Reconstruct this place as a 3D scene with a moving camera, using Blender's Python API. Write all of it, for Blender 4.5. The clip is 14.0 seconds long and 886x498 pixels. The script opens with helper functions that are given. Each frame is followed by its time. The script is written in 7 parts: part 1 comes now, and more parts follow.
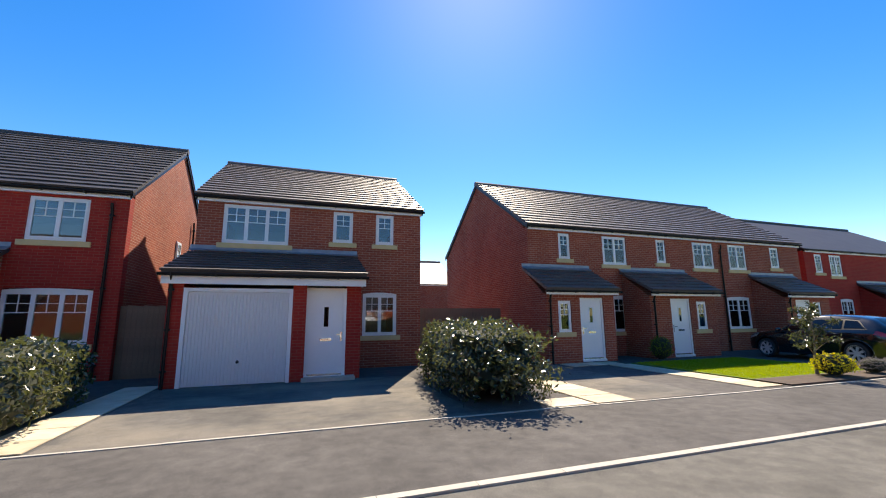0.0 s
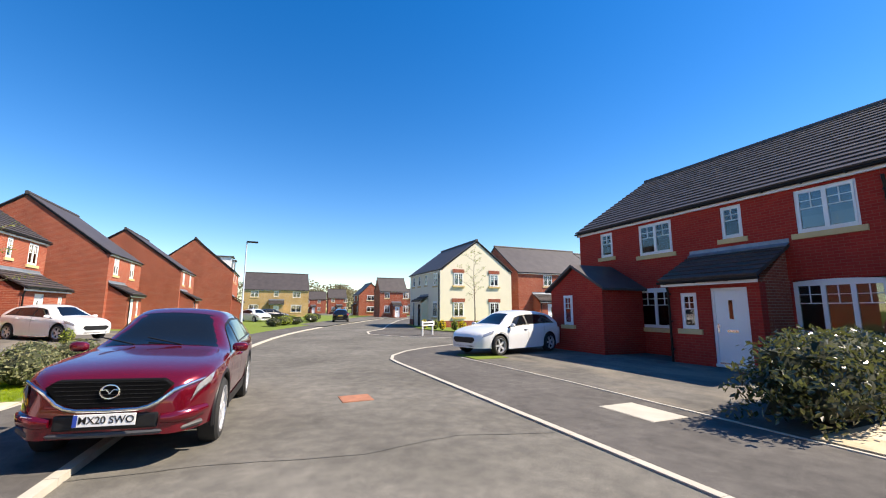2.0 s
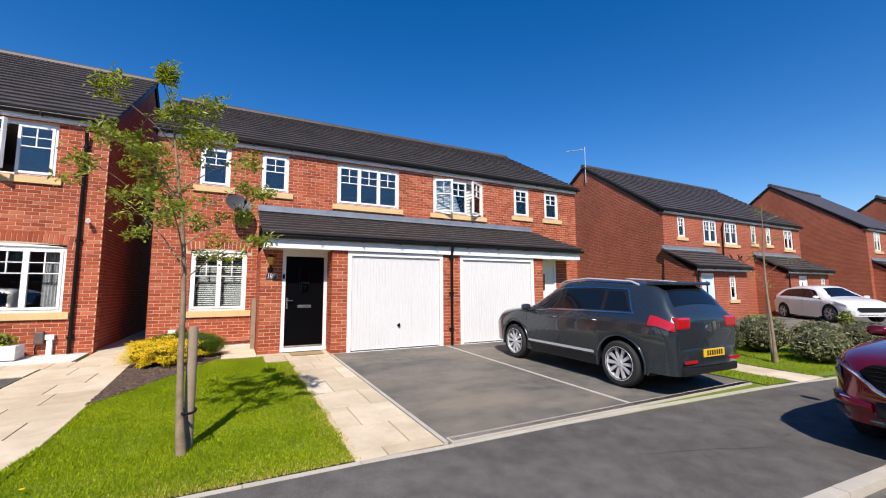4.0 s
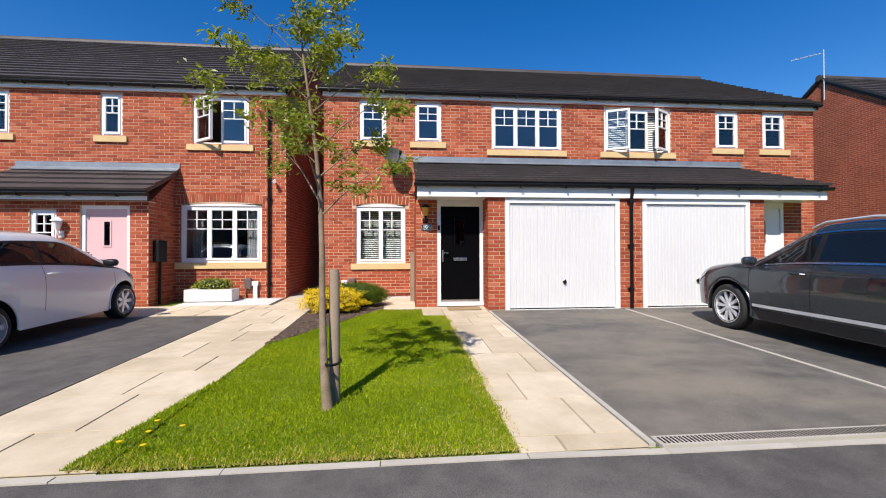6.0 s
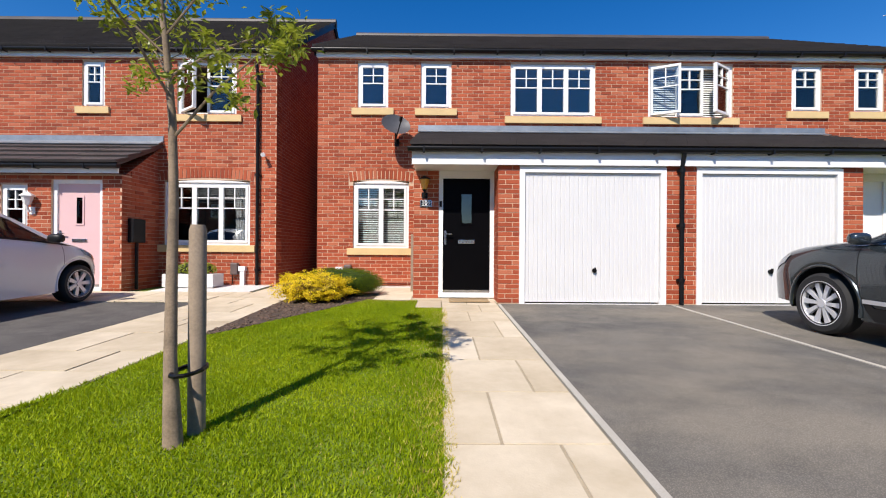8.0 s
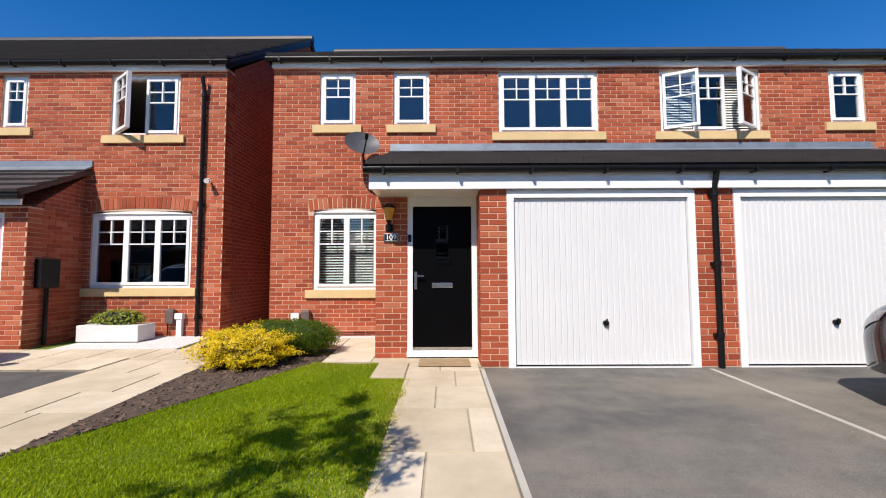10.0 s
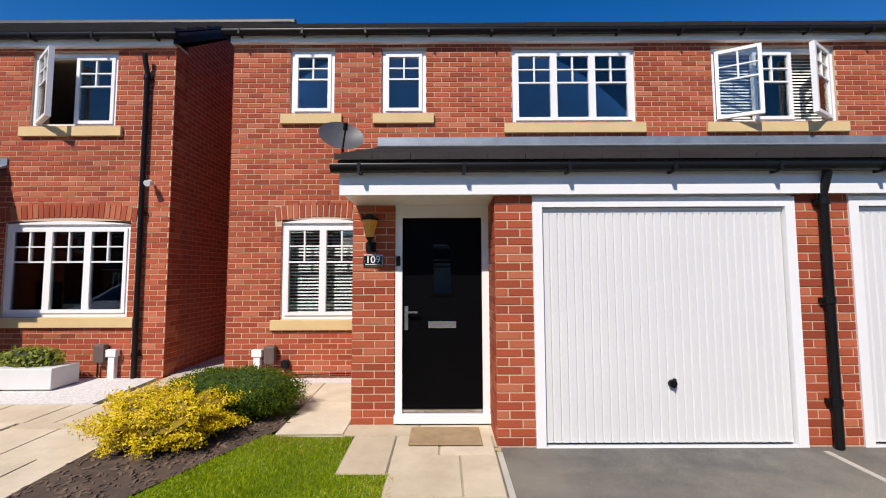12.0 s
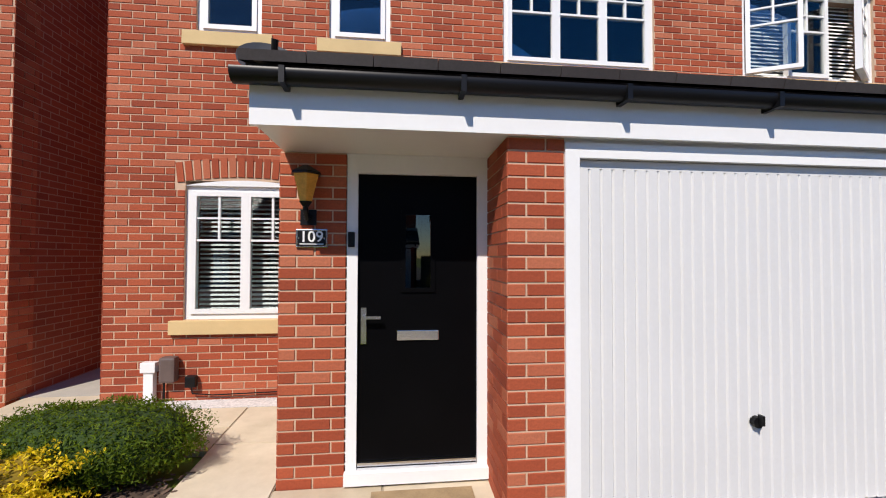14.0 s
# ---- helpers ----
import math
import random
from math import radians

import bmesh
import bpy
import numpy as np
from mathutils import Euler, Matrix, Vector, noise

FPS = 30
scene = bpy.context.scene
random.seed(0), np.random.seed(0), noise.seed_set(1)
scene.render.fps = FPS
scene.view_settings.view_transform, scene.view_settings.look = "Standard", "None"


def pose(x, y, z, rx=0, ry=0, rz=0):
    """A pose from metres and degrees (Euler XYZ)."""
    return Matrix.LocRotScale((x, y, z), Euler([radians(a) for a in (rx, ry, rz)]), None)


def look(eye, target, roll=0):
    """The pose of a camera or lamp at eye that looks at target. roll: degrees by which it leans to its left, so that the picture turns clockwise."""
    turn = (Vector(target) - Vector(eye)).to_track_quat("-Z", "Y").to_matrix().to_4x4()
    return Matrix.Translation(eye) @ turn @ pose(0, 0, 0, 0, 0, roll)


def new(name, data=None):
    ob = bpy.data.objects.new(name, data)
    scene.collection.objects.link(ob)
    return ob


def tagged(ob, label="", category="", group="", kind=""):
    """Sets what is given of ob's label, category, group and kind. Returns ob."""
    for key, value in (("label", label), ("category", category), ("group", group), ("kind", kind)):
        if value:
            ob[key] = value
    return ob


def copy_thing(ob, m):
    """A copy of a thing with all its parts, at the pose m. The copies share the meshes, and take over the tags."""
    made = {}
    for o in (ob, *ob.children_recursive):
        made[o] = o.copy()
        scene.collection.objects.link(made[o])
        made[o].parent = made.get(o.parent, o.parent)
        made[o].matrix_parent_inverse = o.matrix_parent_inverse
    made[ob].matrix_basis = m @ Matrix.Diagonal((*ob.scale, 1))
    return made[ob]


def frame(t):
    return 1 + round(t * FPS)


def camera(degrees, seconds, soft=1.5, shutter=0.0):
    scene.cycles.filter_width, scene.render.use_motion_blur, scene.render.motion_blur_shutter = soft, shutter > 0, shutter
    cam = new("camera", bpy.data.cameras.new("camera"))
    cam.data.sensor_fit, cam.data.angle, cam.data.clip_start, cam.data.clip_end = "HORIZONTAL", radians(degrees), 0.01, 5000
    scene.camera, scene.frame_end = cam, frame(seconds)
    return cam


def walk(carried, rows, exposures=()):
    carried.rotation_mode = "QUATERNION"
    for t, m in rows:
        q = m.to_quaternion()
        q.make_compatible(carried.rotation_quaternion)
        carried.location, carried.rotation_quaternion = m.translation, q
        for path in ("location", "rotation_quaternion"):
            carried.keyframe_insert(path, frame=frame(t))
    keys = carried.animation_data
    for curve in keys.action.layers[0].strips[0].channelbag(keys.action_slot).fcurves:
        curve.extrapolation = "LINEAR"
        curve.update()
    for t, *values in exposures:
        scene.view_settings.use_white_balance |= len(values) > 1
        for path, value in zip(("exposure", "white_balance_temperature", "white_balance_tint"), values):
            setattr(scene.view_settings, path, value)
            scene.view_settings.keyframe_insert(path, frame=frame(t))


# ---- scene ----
cam = camera(94.9, 14.0, soft=1.1)
METRES, EYE, TILT, LEAN, TURN = 8.1, 1.5, 0.0, 0.0, 161.0
ROWS = [
    (0.0, 0.0, 0.0, 0.0, 0.07, 9.49, 0.44),
    (0.5, -0.0139, 0.0043, 0.0002, 24.0, 9.73, 0.16),
    (1.0, -0.0391, 0.0053, 0.0013, 44.83, 9.86, 0.13),
    (1.5, -0.0617, -0.0, 0.0014, 64.92, 9.23, 0.01),
    (2.0, -0.0789, -0.0039, -0.0002, 86.08, 8.49, -0.17),
    (2.5, -0.0895, -0.0062, 0.0005, 108.66, 7.82, -0.15),
    (3.0, -0.0838, -0.0141, 0.0004, 132.25, 7.18, -0.15),
    (3.5, -0.0715, -0.0193, 0.0001, 155.09, 6.57, 0.08),
    (4.0, -0.0635, -0.029, -0.0001, 171.69, 5.95, 0.29),
    (6.5, -0.0581, -0.2119, -0.0326, 194.97, -0.16, 0.0),
    (7.0, -0.0682, -0.2576, -0.0424, 196.77, -0.65, -0.22),
    (7.5, -0.0794, -0.2999, -0.0525, 198.03, -0.58, -0.37),
    (8.0, -0.0827, -0.3461, -0.0546, 198.73, 0.07, -0.38),
    (8.5, -0.0885, -0.3919, -0.0555, 198.82, 1.3, -0.28),
    (9.0, -0.0984, -0.4384, -0.045, 198.71, 3.04, -0.0),
    (11.5, -0.0385, -0.6591, 0.0114, 199.9, 3.72, 0.41),
    (12.0, -0.0217, -0.6938, 0.0217, 199.16, 3.84, 0.22),
    (12.5, -0.0068, -0.7331, 0.0279, 197.72, 4.09, 0.07),
    (13.0, 0.0154, -0.77, 0.0293, 195.84, 3.84, -0.09),
    (13.5, 0.0357, -0.8045, 0.0296, 194.04, 2.86, -0.18),
    (14.0, 0.0514, -0.8475, 0.026, 192.73, 1.27, -0.18),
]
walk(cam, [(t, pose(0, 0, EYE, TILT, LEAN, TURN) @ pose(METRES * x, METRES * y, METRES * z, 90 + pitch, roll, yaw)) for t, x, y, z, yaw, pitch, roll in ROWS],
     exposures=[(0.0, 0.98, 7800, 12), (1.0, 1.03, 7800, 12), (2.0, 0.96, 7600, 12), (3.0, 0.58, 7150, 13), (4.0, 0.34, 6850, 14), (6.5, 0.32, 6750, 13), (9.0, 0.3, 6750, 13), (11.5, 0.1, 6750, 13), (14.0, 0.0, 6700, 13)])

# ---- world and sun ----
SUN = Vector((-0.46, -1.0, 1.17)).normalized()
world = bpy.data.worlds.new("world")
scene.world = world
world.use_nodes = True
wn, wl = world.node_tree.nodes, world.node_tree.links
sky = wn.new("ShaderNodeTexSky")
sky.sky_type, sky.sun_disc = 'NISHITA', False
sky.sun_elevation = math.asin(SUN.z)
sky.sun_rotation = math.atan2(SUN.x, SUN.y)
sky.air_density, sky.dust_density, sky.ozone_density = 1.0, 0.1, 3.0
deep = wn.new("ShaderNodeHueSaturation")
deep.inputs["Hue"].default_value = 0.509
deep.inputs["Saturation"].default_value = 1.42
deep.inputs["Value"].default_value = 1.1
wl.new(sky.outputs[0], deep.inputs["Color"])
wl.new(deep.outputs[0], wn["Background"].inputs[0])
wn["Background"].inputs[1].default_value = 0.11
sun = new("sun", bpy.data.lights.new("sun", 'SUN'))
sun.data.energy, sun.data.angle, sun.data.color = 5.0, radians(0.53), (1.0, 0.95, 0.87)
sun.matrix_world = look((0, 0, 30), Vector((0, 0, 30)) - SUN)

# ---- materials ----
class Nodes:
    """Builds a node material: a Principled surface with its inputs."""
    def __init__(self, name, rough=0.6, metal=0.0, colour=(0.5, 0.5, 0.5), spec=0.5, coat=0.0):
        self.m = bpy.data.materials.new(name)
        self.m.use_nodes = True
        self.n, self.l = self.m.node_tree.nodes, self.m.node_tree.links
        self.b = self.n["Principled BSDF"]
        self.b.inputs["Base Color"].default_value = (*colour, 1)
        self.b.inputs["Roughness"].default_value = rough
        self.b.inputs["Metallic"].default_value = metal
        self.b.inputs["Specular IOR Level"].default_value = spec
        self.b.inputs["Coat Weight"].default_value = coat
        self.b.inputs["Coat Roughness"].default_value = 0.03
        self.co = None

    def coord(self):
        if self.co is None:
            self.co = self.n.new("ShaderNodeTexCoord").outputs["Object"]
        return self.co

    def noise(self, scale, detail=4.0, rough=0.6, stretch=None):
        t = self.n.new("ShaderNodeTexNoise")
        t.inputs["Scale"].default_value, t.inputs["Detail"].default_value, t.inputs["Roughness"].default_value = scale, detail, rough
        src = self.coord()
        if stretch:
            mp = self.n.new("ShaderNodeMapping")
            mp.inputs["Scale"].default_value = stretch
            self.l.new(src, mp.inputs[0])
            src = mp.outputs[0]
        self.l.new(src, t.inputs["Vector"])
        return t.outputs["Fac"]

    def ramp(self, fac, stops):
        r = self.n.new("ShaderNodeValToRGB")
        e = r.color_ramp.elements
        while len(e) < len(stops):
            e.new(0.5)
        for k, (p, c) in enumerate(stops):
            e[k].position, e[k].color = p, (*c, 1) if len(c) == 3 else c
        self.l.new(fac, r.inputs[0])
        return r.outputs[0]

    def mix(self, fac, a, b, mode='MIX'):
        x = self.n.new("ShaderNodeMix")
        x.data_type, x.blend_type = 'RGBA', mode
        for sock, v in ((x.inputs[0], fac), (x.inputs[6], a), (x.inputs[7], b)):
            if isinstance(v, (int, float)):
                sock.default_value = v
            elif isinstance(v, tuple):
                sock.default_value = (*v, 1)
            else:
                self.l.new(v, sock)
        return x.outputs[2]

    def colour(self, socket):
        self.l.new(socket, self.b.inputs["Base Color"])
        return self

    def rough(self, fac, lo, hi):
        r = self.n.new("ShaderNodeMapRange")
        r.inputs[3].default_value, r.inputs[4].default_value = lo, hi
        self.l.new(fac, r.inputs[0])
        self.l.new(r.outputs[0], self.b.inputs["Roughness"])
        return self

    def bump(self, height, strength=0.3, dist=0.01):
        b = self.n.new("ShaderNodeBump")
        b.inputs["Strength"].default_value, b.inputs["Distance"].default_value = strength, dist
        self.l.new(height, b.inputs["Height"])
        self.l.new(b.outputs[0], self.b.inputs["Normal"])
        return self


def speckled(name, base, var=0.12, scale=6.0, fine=120.0, rough=0.7, metal=0.0, bump=0.15, spec=0.5, coat=0.0):
    """A plain surface with soft stains and a fine grain."""
    n = Nodes(name, rough, metal, base, spec, coat)
    lo, hi = tuple(c * (1 - var) for c in base), tuple(min(1, c * (1 + var)) for c in base)
    big = n.ramp(n.noise(scale), [(0.3, lo), (0.7, hi)])
    f = n.noise(fine, 2.0)
    n.colour(n.mix(0.35, big, n.ramp(f, [(0.3, lo), (0.7, hi)])))
    if bump:
        n.bump(f, bump, 0.003)
    return n.m


def brick_mat(name, stops, source):
    """Clay facing brick: one tone a brick, with sanded grain and kiln marks."""
    n = Nodes(name, 0.85, spec=0.25)
    if source == "island":
        rnd = n.n.new("ShaderNodeNewGeometry").outputs["Random Per Island"]
    else:
        rnd = n.n.new("ShaderNodeObjectInfo").outputs["Random"]
    tone = n.ramp(rnd, stops)
    big = n.ramp(n.noise(0.7, 3.0), [(0.3, (0.82, 0.82, 0.82)), (0.7, (1.1, 1.1, 1.1))])
    fine = n.noise(90.0, 3.0)
    c = n.mix(1.0, tone, big, 'MULTIPLY')
    n.colour(n.mix(1.0, c, n.ramp(fine, [(0.3, (0.8, 0.8, 0.8)), (0.75, (1.12, 1.1, 1.08))]), 'MULTIPLY'))
    n.bump(fine, 0.4, 0.004)
    return n.m


def brick_far(name, a, b, mortar):
    """Brickwork that stays far off: coursed by the material."""
    n = Nodes(name, 0.85, spec=0.25)
    t = n.n.new("ShaderNodeTexBrick")
    mp = n.n.new("ShaderNodeSeparateXYZ")
    n.l.new(n.coord(), mp.inputs[0])
    add = n.n.new("ShaderNodeMath")
    n.l.new(mp.outputs[0], add.inputs[0])
    n.l.new(mp.outputs[1], add.inputs[1])
    cb = n.n.new("ShaderNodeCombineXYZ")
    n.l.new(add.outputs[0], cb.inputs[0])
    n.l.new(mp.outputs[2], cb.inputs[1])
    n.l.new(cb.outputs[0], t.inputs["Vector"])
    t.inputs["Scale"].default_value = 1.0
    t.inputs["Brick Width"].default_value, t.inputs["Row Height"].default_value, t.inputs["Mortar Size"].default_value = 0.225, 0.075, 0.006
    t.inputs["Color1"].default_value, t.inputs["Color2"].default_value, t.inputs["Mortar"].default_value = (*a, 1), (*b, 1), (*mortar, 1)
    big = n.ramp(n.noise(0.6, 4.0), [(0.3, (0.8, 0.8, 0.8)), (0.7, (1.12, 1.1, 1.1))])
    n.colour(n.mix(1.0, t.outputs["Color"], big, 'MULTIPLY'))
    n.bump(t.outputs["Fac"], -0.5, 0.004)
    return n.m


RED_STOPS = [(0.0, (0.28, 0.056, 0.027)), (0.3, (0.36, 0.076, 0.034)), (0.7, (0.43, 0.098, 0.044)), (1.0, (0.48, 0.155, 0.082))]
M_BRICK = brick_mat("red_brick", RED_STOPS, "island")
M_BRICK_ONE = brick_mat("red_brick_piece", RED_STOPS, "object")
M_MORTAR = speckled("mortar", (0.55, 0.385, 0.27), 0.15, 3.0, 200.0, 0.95, spec=0.1)
M_BRICK_FAR = brick_far("red_brickwork", (0.27, 0.055, 0.03), (0.36, 0.085, 0.042), (0.42, 0.24, 0.17))
# Deeper, redder tone of the same brick: a front's shade put into its colour.
M_BRICK_RED_SHADED = brick_far("deep_red_shaded_brickwork", (0.34, 0.024, 0.016), (0.41, 0.034, 0.02), (0.34, 0.08, 0.055))
M_BRICK_BUFF = brick_far("buff_brickwork", (0.42, 0.27, 0.10), (0.50, 0.33, 0.14), (0.5, 0.4, 0.28))
M_RENDER = speckled("cream_render", (0.78, 0.71, 0.55), 0.05, 1.2, 150.0, 0.9)
M_TILE = speckled("dark_concrete_tile", (0.055, 0.046, 0.044), 0.35, 1.5, 60.0, 0.55, spec=0.5)
M_TILE_RED = speckled("brown_concrete_tile", (0.10, 0.075, 0.07), 0.3, 1.5, 60.0, 0.5, spec=0.5)
M_UPVC = speckled("white_upvc", (0.80, 0.80, 0.79), 0.03, 2.0, 30.0, 0.32, bump=0.0)
M_GARAGE = speckled("white_painted_steel", (0.66, 0.66, 0.655), 0.04, 1.0, 40.0, 0.38, bump=0.0)
M_BLACK = speckled("black_plastic", (0.007, 0.007, 0.008), 0.2, 3.0, 80.0, 0.38, bump=0.05, spec=0.25)
M_SILL = speckled("buff_cast_stone", (0.62, 0.45, 0.22), 0.10, 3.0, 150.0, 0.85)
M_LEAD = speckled("lead_flashing", (0.22, 0.25, 0.28), 0.25, 4.0, 40.0, 0.45, metal=0.4)
M_DOOR_BLACK = speckled("black_composite_door", (0.002, 0.002, 0.0025), 0.2, 3.0, 200.0, 0.4, bump=0.02, spec=0.06)
M_DOOR_PINK = speckled("pale_pink_door", (0.66, 0.44, 0.44), 0.04, 2.0, 100.0, 0.4, bump=0.0)
M_DOOR_BLUE = speckled("pale_blue_door", (0.55, 0.66, 0.76), 0.04, 2.0, 100.0, 0.4, bump=0.0)
M_CHROME = speckled("brushed_metal", (0.72, 0.72, 0.72), 0.06, 20.0, 300.0, 0.22, metal=1.0, bump=0.0)
M_WOOD = speckled("weathered_timber", (0.20, 0.13, 0.08), 0.35, 2.0, 60.0, 0.85)
M_STAKE = speckled("grey_brown_stake", (0.27, 0.21, 0.15), 0.3, 5.0, 70.0, 0.9)
M_FLOOR_IN = speckled("room_floor", (0.3, 0.27, 0.24), 0.1)
M_CURTAIN = speckled("grey_curtain", (0.42, 0.41, 0.43), 0.1, 6.0, 90.0, 0.9)
M_BLIND = speckled("white_blind", (0.78, 0.78, 0.76), 0.03, 2.0, 30.0, 0.5, bump=0.0)


def glass_mat(name, tint, dark=0.0):
    m = bpy.data.materials.new(name)
    m.use_nodes = True
    n, l = m.node_tree.nodes, m.node_tree.links
    n.remove(n["Principled BSDF"])
    tr, gl, fr, mx = n.new("ShaderNodeBsdfTransparent"), n.new("ShaderNodeBsdfGlossy"), n.new("ShaderNodeFresnel"), n.new("ShaderNodeMixShader")
    tr.inputs[0].default_value = (*tint, 1)
    gl.inputs["Roughness"].default_value = 0.0
    fr.inputs[0].default_value = 1.9
    l.new(fr.outputs[0], mx.inputs[0])
    l.new(tr.outputs[0], mx.inputs[1])
    l.new(gl.outputs[0], mx.inputs[2])
    l.new(mx.outputs[0], n["Material Output"].inputs[0])
    return m


M_GLASS = glass_mat("window_glass", (0.8, 0.85, 0.86))
M_CARGLASS = glass_mat("tinted_car_glass", (0.25, 0.28, 0.28))


def asphalt_mat(name, base, patch, warm=(1, 1, 1), dust=False):
    n = Nodes(name, 0.92, spec=0.12)
    a = tuple(base * w for w in warm)
    big = n.ramp(n.noise(0.35, 5.0, 0.65), [(0.32, tuple(c * (1 - patch) for c in a)), (0.7, tuple(c * (1 + patch) for c in a))])
    mid = n.ramp(n.noise(4.0, 4.0), [(0.35, (0.8, 0.8, 0.8)), (0.7, (1.16, 1.15, 1.12))])
    v = n.n.new("ShaderNodeTexVoronoi")
    v.inputs["Scale"].default_value = 140.0
    n.l.new(n.coord(), v.inputs["Vector"])
    chips = n.ramp(v.outputs["Distance"], [(0.0, (1.5, 1.48, 1.42)), (0.25, (1.0, 1.0, 1.0)), (0.6, (0.7, 0.7, 0.7))])
    tone = n.mix(1.0, big, mid, 'MULTIPLY')
    if dust:
        d = n.ramp(n.noise(0.42, 6.0, 0.6, (1.0, 1.6, 1.0)), [(0.44, (0, 0, 0)), (0.64, (0.75, 0.75, 0.75))])
        tone = n.mix(d, tone, (0.30, 0.265, 0.21))
    n.colour(n.mix(1.0, tone, chips, 'MULTIPLY'))
    n.bump(v.outputs["Distance"], -0.5, 0.006)
    return n.m


M_ROAD = asphalt_mat("road_asphalt", 0.165, 0.26, (1.05, 1.0, 0.9))
M_PATH = asphalt_mat("pavement_asphalt", 0.125, 0.22, (1.06, 1.0, 0.95))
M_DRIVE = asphalt_mat("driveway_asphalt", 0.15, 0.25, (1.05, 1.0, 0.92), dust=True)
M_KERB = speckled("pale_concrete", (0.43, 0.40, 0.34), 0.18, 2.0, 120.0, 0.9)
M_GRASSBASE = speckled("turf_soil", (0.12, 0.17, 0.012), 0.3, 4.0, 60.0, 0.95, bump=0.4)
M_MULCH = speckled("bark_mulch", (0.075, 0.05, 0.035), 0.5, 8.0, 50.0, 0.95, bump=0.8)


def slab_mat():
    n = Nodes("buff_paving_slab", 0.85, spec=0.3)
    rnd = n.n.new("ShaderNodeObjectInfo").outputs["Random"]
    tone = n.ramp(rnd, [(0.0, (0.50, 0.42, 0.30)), (0.5, (0.57, 0.49, 0.36)), (1.0, (0.63, 0.55, 0.42))])
    st = n.ramp(n.noise(2.2, 6.0, 0.65), [(0.3, (0.80, 0.77, 0.72)), (0.65, (1.06, 1.05, 1.04))])
    f = n.noise(70.0, 3.0)
    n.colour(n.mix(1.0, tone, st, 'MULTIPLY'))
    n.bump(f, 0.35, 0.004)
    return n.m


M_SLAB = slab_mat()

# ---- mesh helpers ----
FACES = ((0, 3, 2, 1), (4, 5, 6, 7), (0, 1, 5, 4), (1, 2, 6, 5), (2, 3, 7, 6), (3, 0, 4, 7))


class Mesh:
    """Collects boxes, prisms and tubes, and becomes one mesh."""
    def __init__(self):
        self.v, self.f = [], []

    def verts(self, vs, fs):
        k = len(self.v)
        self.v += [tuple(p) for p in vs]
        self.f += [tuple(i + k for i in f) for f in fs]
        return self

    def box(self, x0, y0, z0, x1, y1, z1, m=None):
        vs = [(x0, y0, z0), (x1, y0, z0), (x1, y1, z0), (x0, y1, z0), (x0, y0, z1), (x1, y0, z1), (x1, y1, z1), (x0, y1, z1)]
        if m is not None:
            vs = [m @ Vector(p) for p in vs]
        return self.verts(vs, FACES)

    def prism(self, outline, a, b, axis=0):
        """An outline of two coordinates, pushed from a to b along an axis (0: x, 1: y, 2: z)."""
        n = len(outline)
        def at(p, d):
            return ((d, p[0], p[1]), (p[0], d, p[1]), (p[0], p[1], d))[axis]
        vs = [at(p, a) for p in outline] + [at(p, b) for p in outline]
        fs = [tuple(range(n)), tuple(reversed(range(n, 2 * n)))]
        fs += [(i, n + i, n + (i + 1) % n, (i + 1) % n) for i in range(n)]
        return self.verts(vs, fs)

    def tube(self, points, radii, sides=8, caps=True):
        """A tapered tube through points."""
        pts = [Vector(p) for p in points]
        if isinstance(radii, (int, float)):
            radii = [radii] * len(pts)
        vs, fs = [], []
        for i, p in enumerate(pts):
            d = (pts[min(i + 1, len(pts) - 1)] - pts[max(i - 1, 0)]).normalized()
            a = d.orthogonal().normalized() if i == 0 else (a - d * a.dot(d)).normalized()
            b = d.cross(a)
            for k in range(sides):
                w = 2 * math.pi * k / sides
                vs.append(p + (a * math.cos(w) + b * math.sin(w)) * radii[i])
        for i in range(len(pts) - 1):
            for k in range(sides):
                k2 = (k + 1) % sides
                fs.append((i * sides + k, i * sides + k2, (i + 1) * sides + k2, (i + 1) * sides + k))
        if caps:
            fs.append(tuple(reversed(range(sides))))
            fs.append(tuple(range(len(vs) - sides, len(vs))))
        return self.verts(vs, fs)

    def data(self, name, mat, smooth=False, bevel=0.0, sharp=38):
        me = bpy.data.meshes.new(name)
        me.from_pydata(self.v, [], self.f)
        if bevel or smooth:
            bm = bmesh.new()
            bm.from_mesh(me)
            bmesh.ops.recalc_face_normals(bm, faces=bm.faces)
            if bevel:
                bmesh.ops.bevel(bm, geom=[e for e in bm.edges if e.is_manifold and e.calc_face_angle(0) > 0.5], offset=bevel, segments=2, affect='EDGES', profile=0.6)
            bm.to_mesh(me)
            bm.free()
        if smooth:
            me.shade_smooth()
            me.set_sharp_from_angle(angle=radians(sharp))
        me.materials.append(mat)
        return me


def part(name, mesh, mat, parent, label="", smooth=False, bevel=0.0, at=None):
    """Links a Mesh as one object under a thing or a part."""
    ob = new(name, mesh if isinstance(mesh, bpy.types.Mesh) else mesh.data(name, mat, smooth, bevel))
    if parent is not None:
        ob.parent = parent
    if at is not None:
        ob.matrix_basis = at
    if label:
        ob["label"] = label
    return ob


def thing(name, label, category, m=None, group="", kind=""):
    ob = new(name)
    if m is not None:
        ob.matrix_world = m
    ob.empty_display_size = 0.2
    return tagged(ob, label, category, group, kind)


def setting(name, mesh, mat, label="", smooth=False):
    return tagged(part(name, mesh, mat, None, label, smooth), label, name, "", "structure")


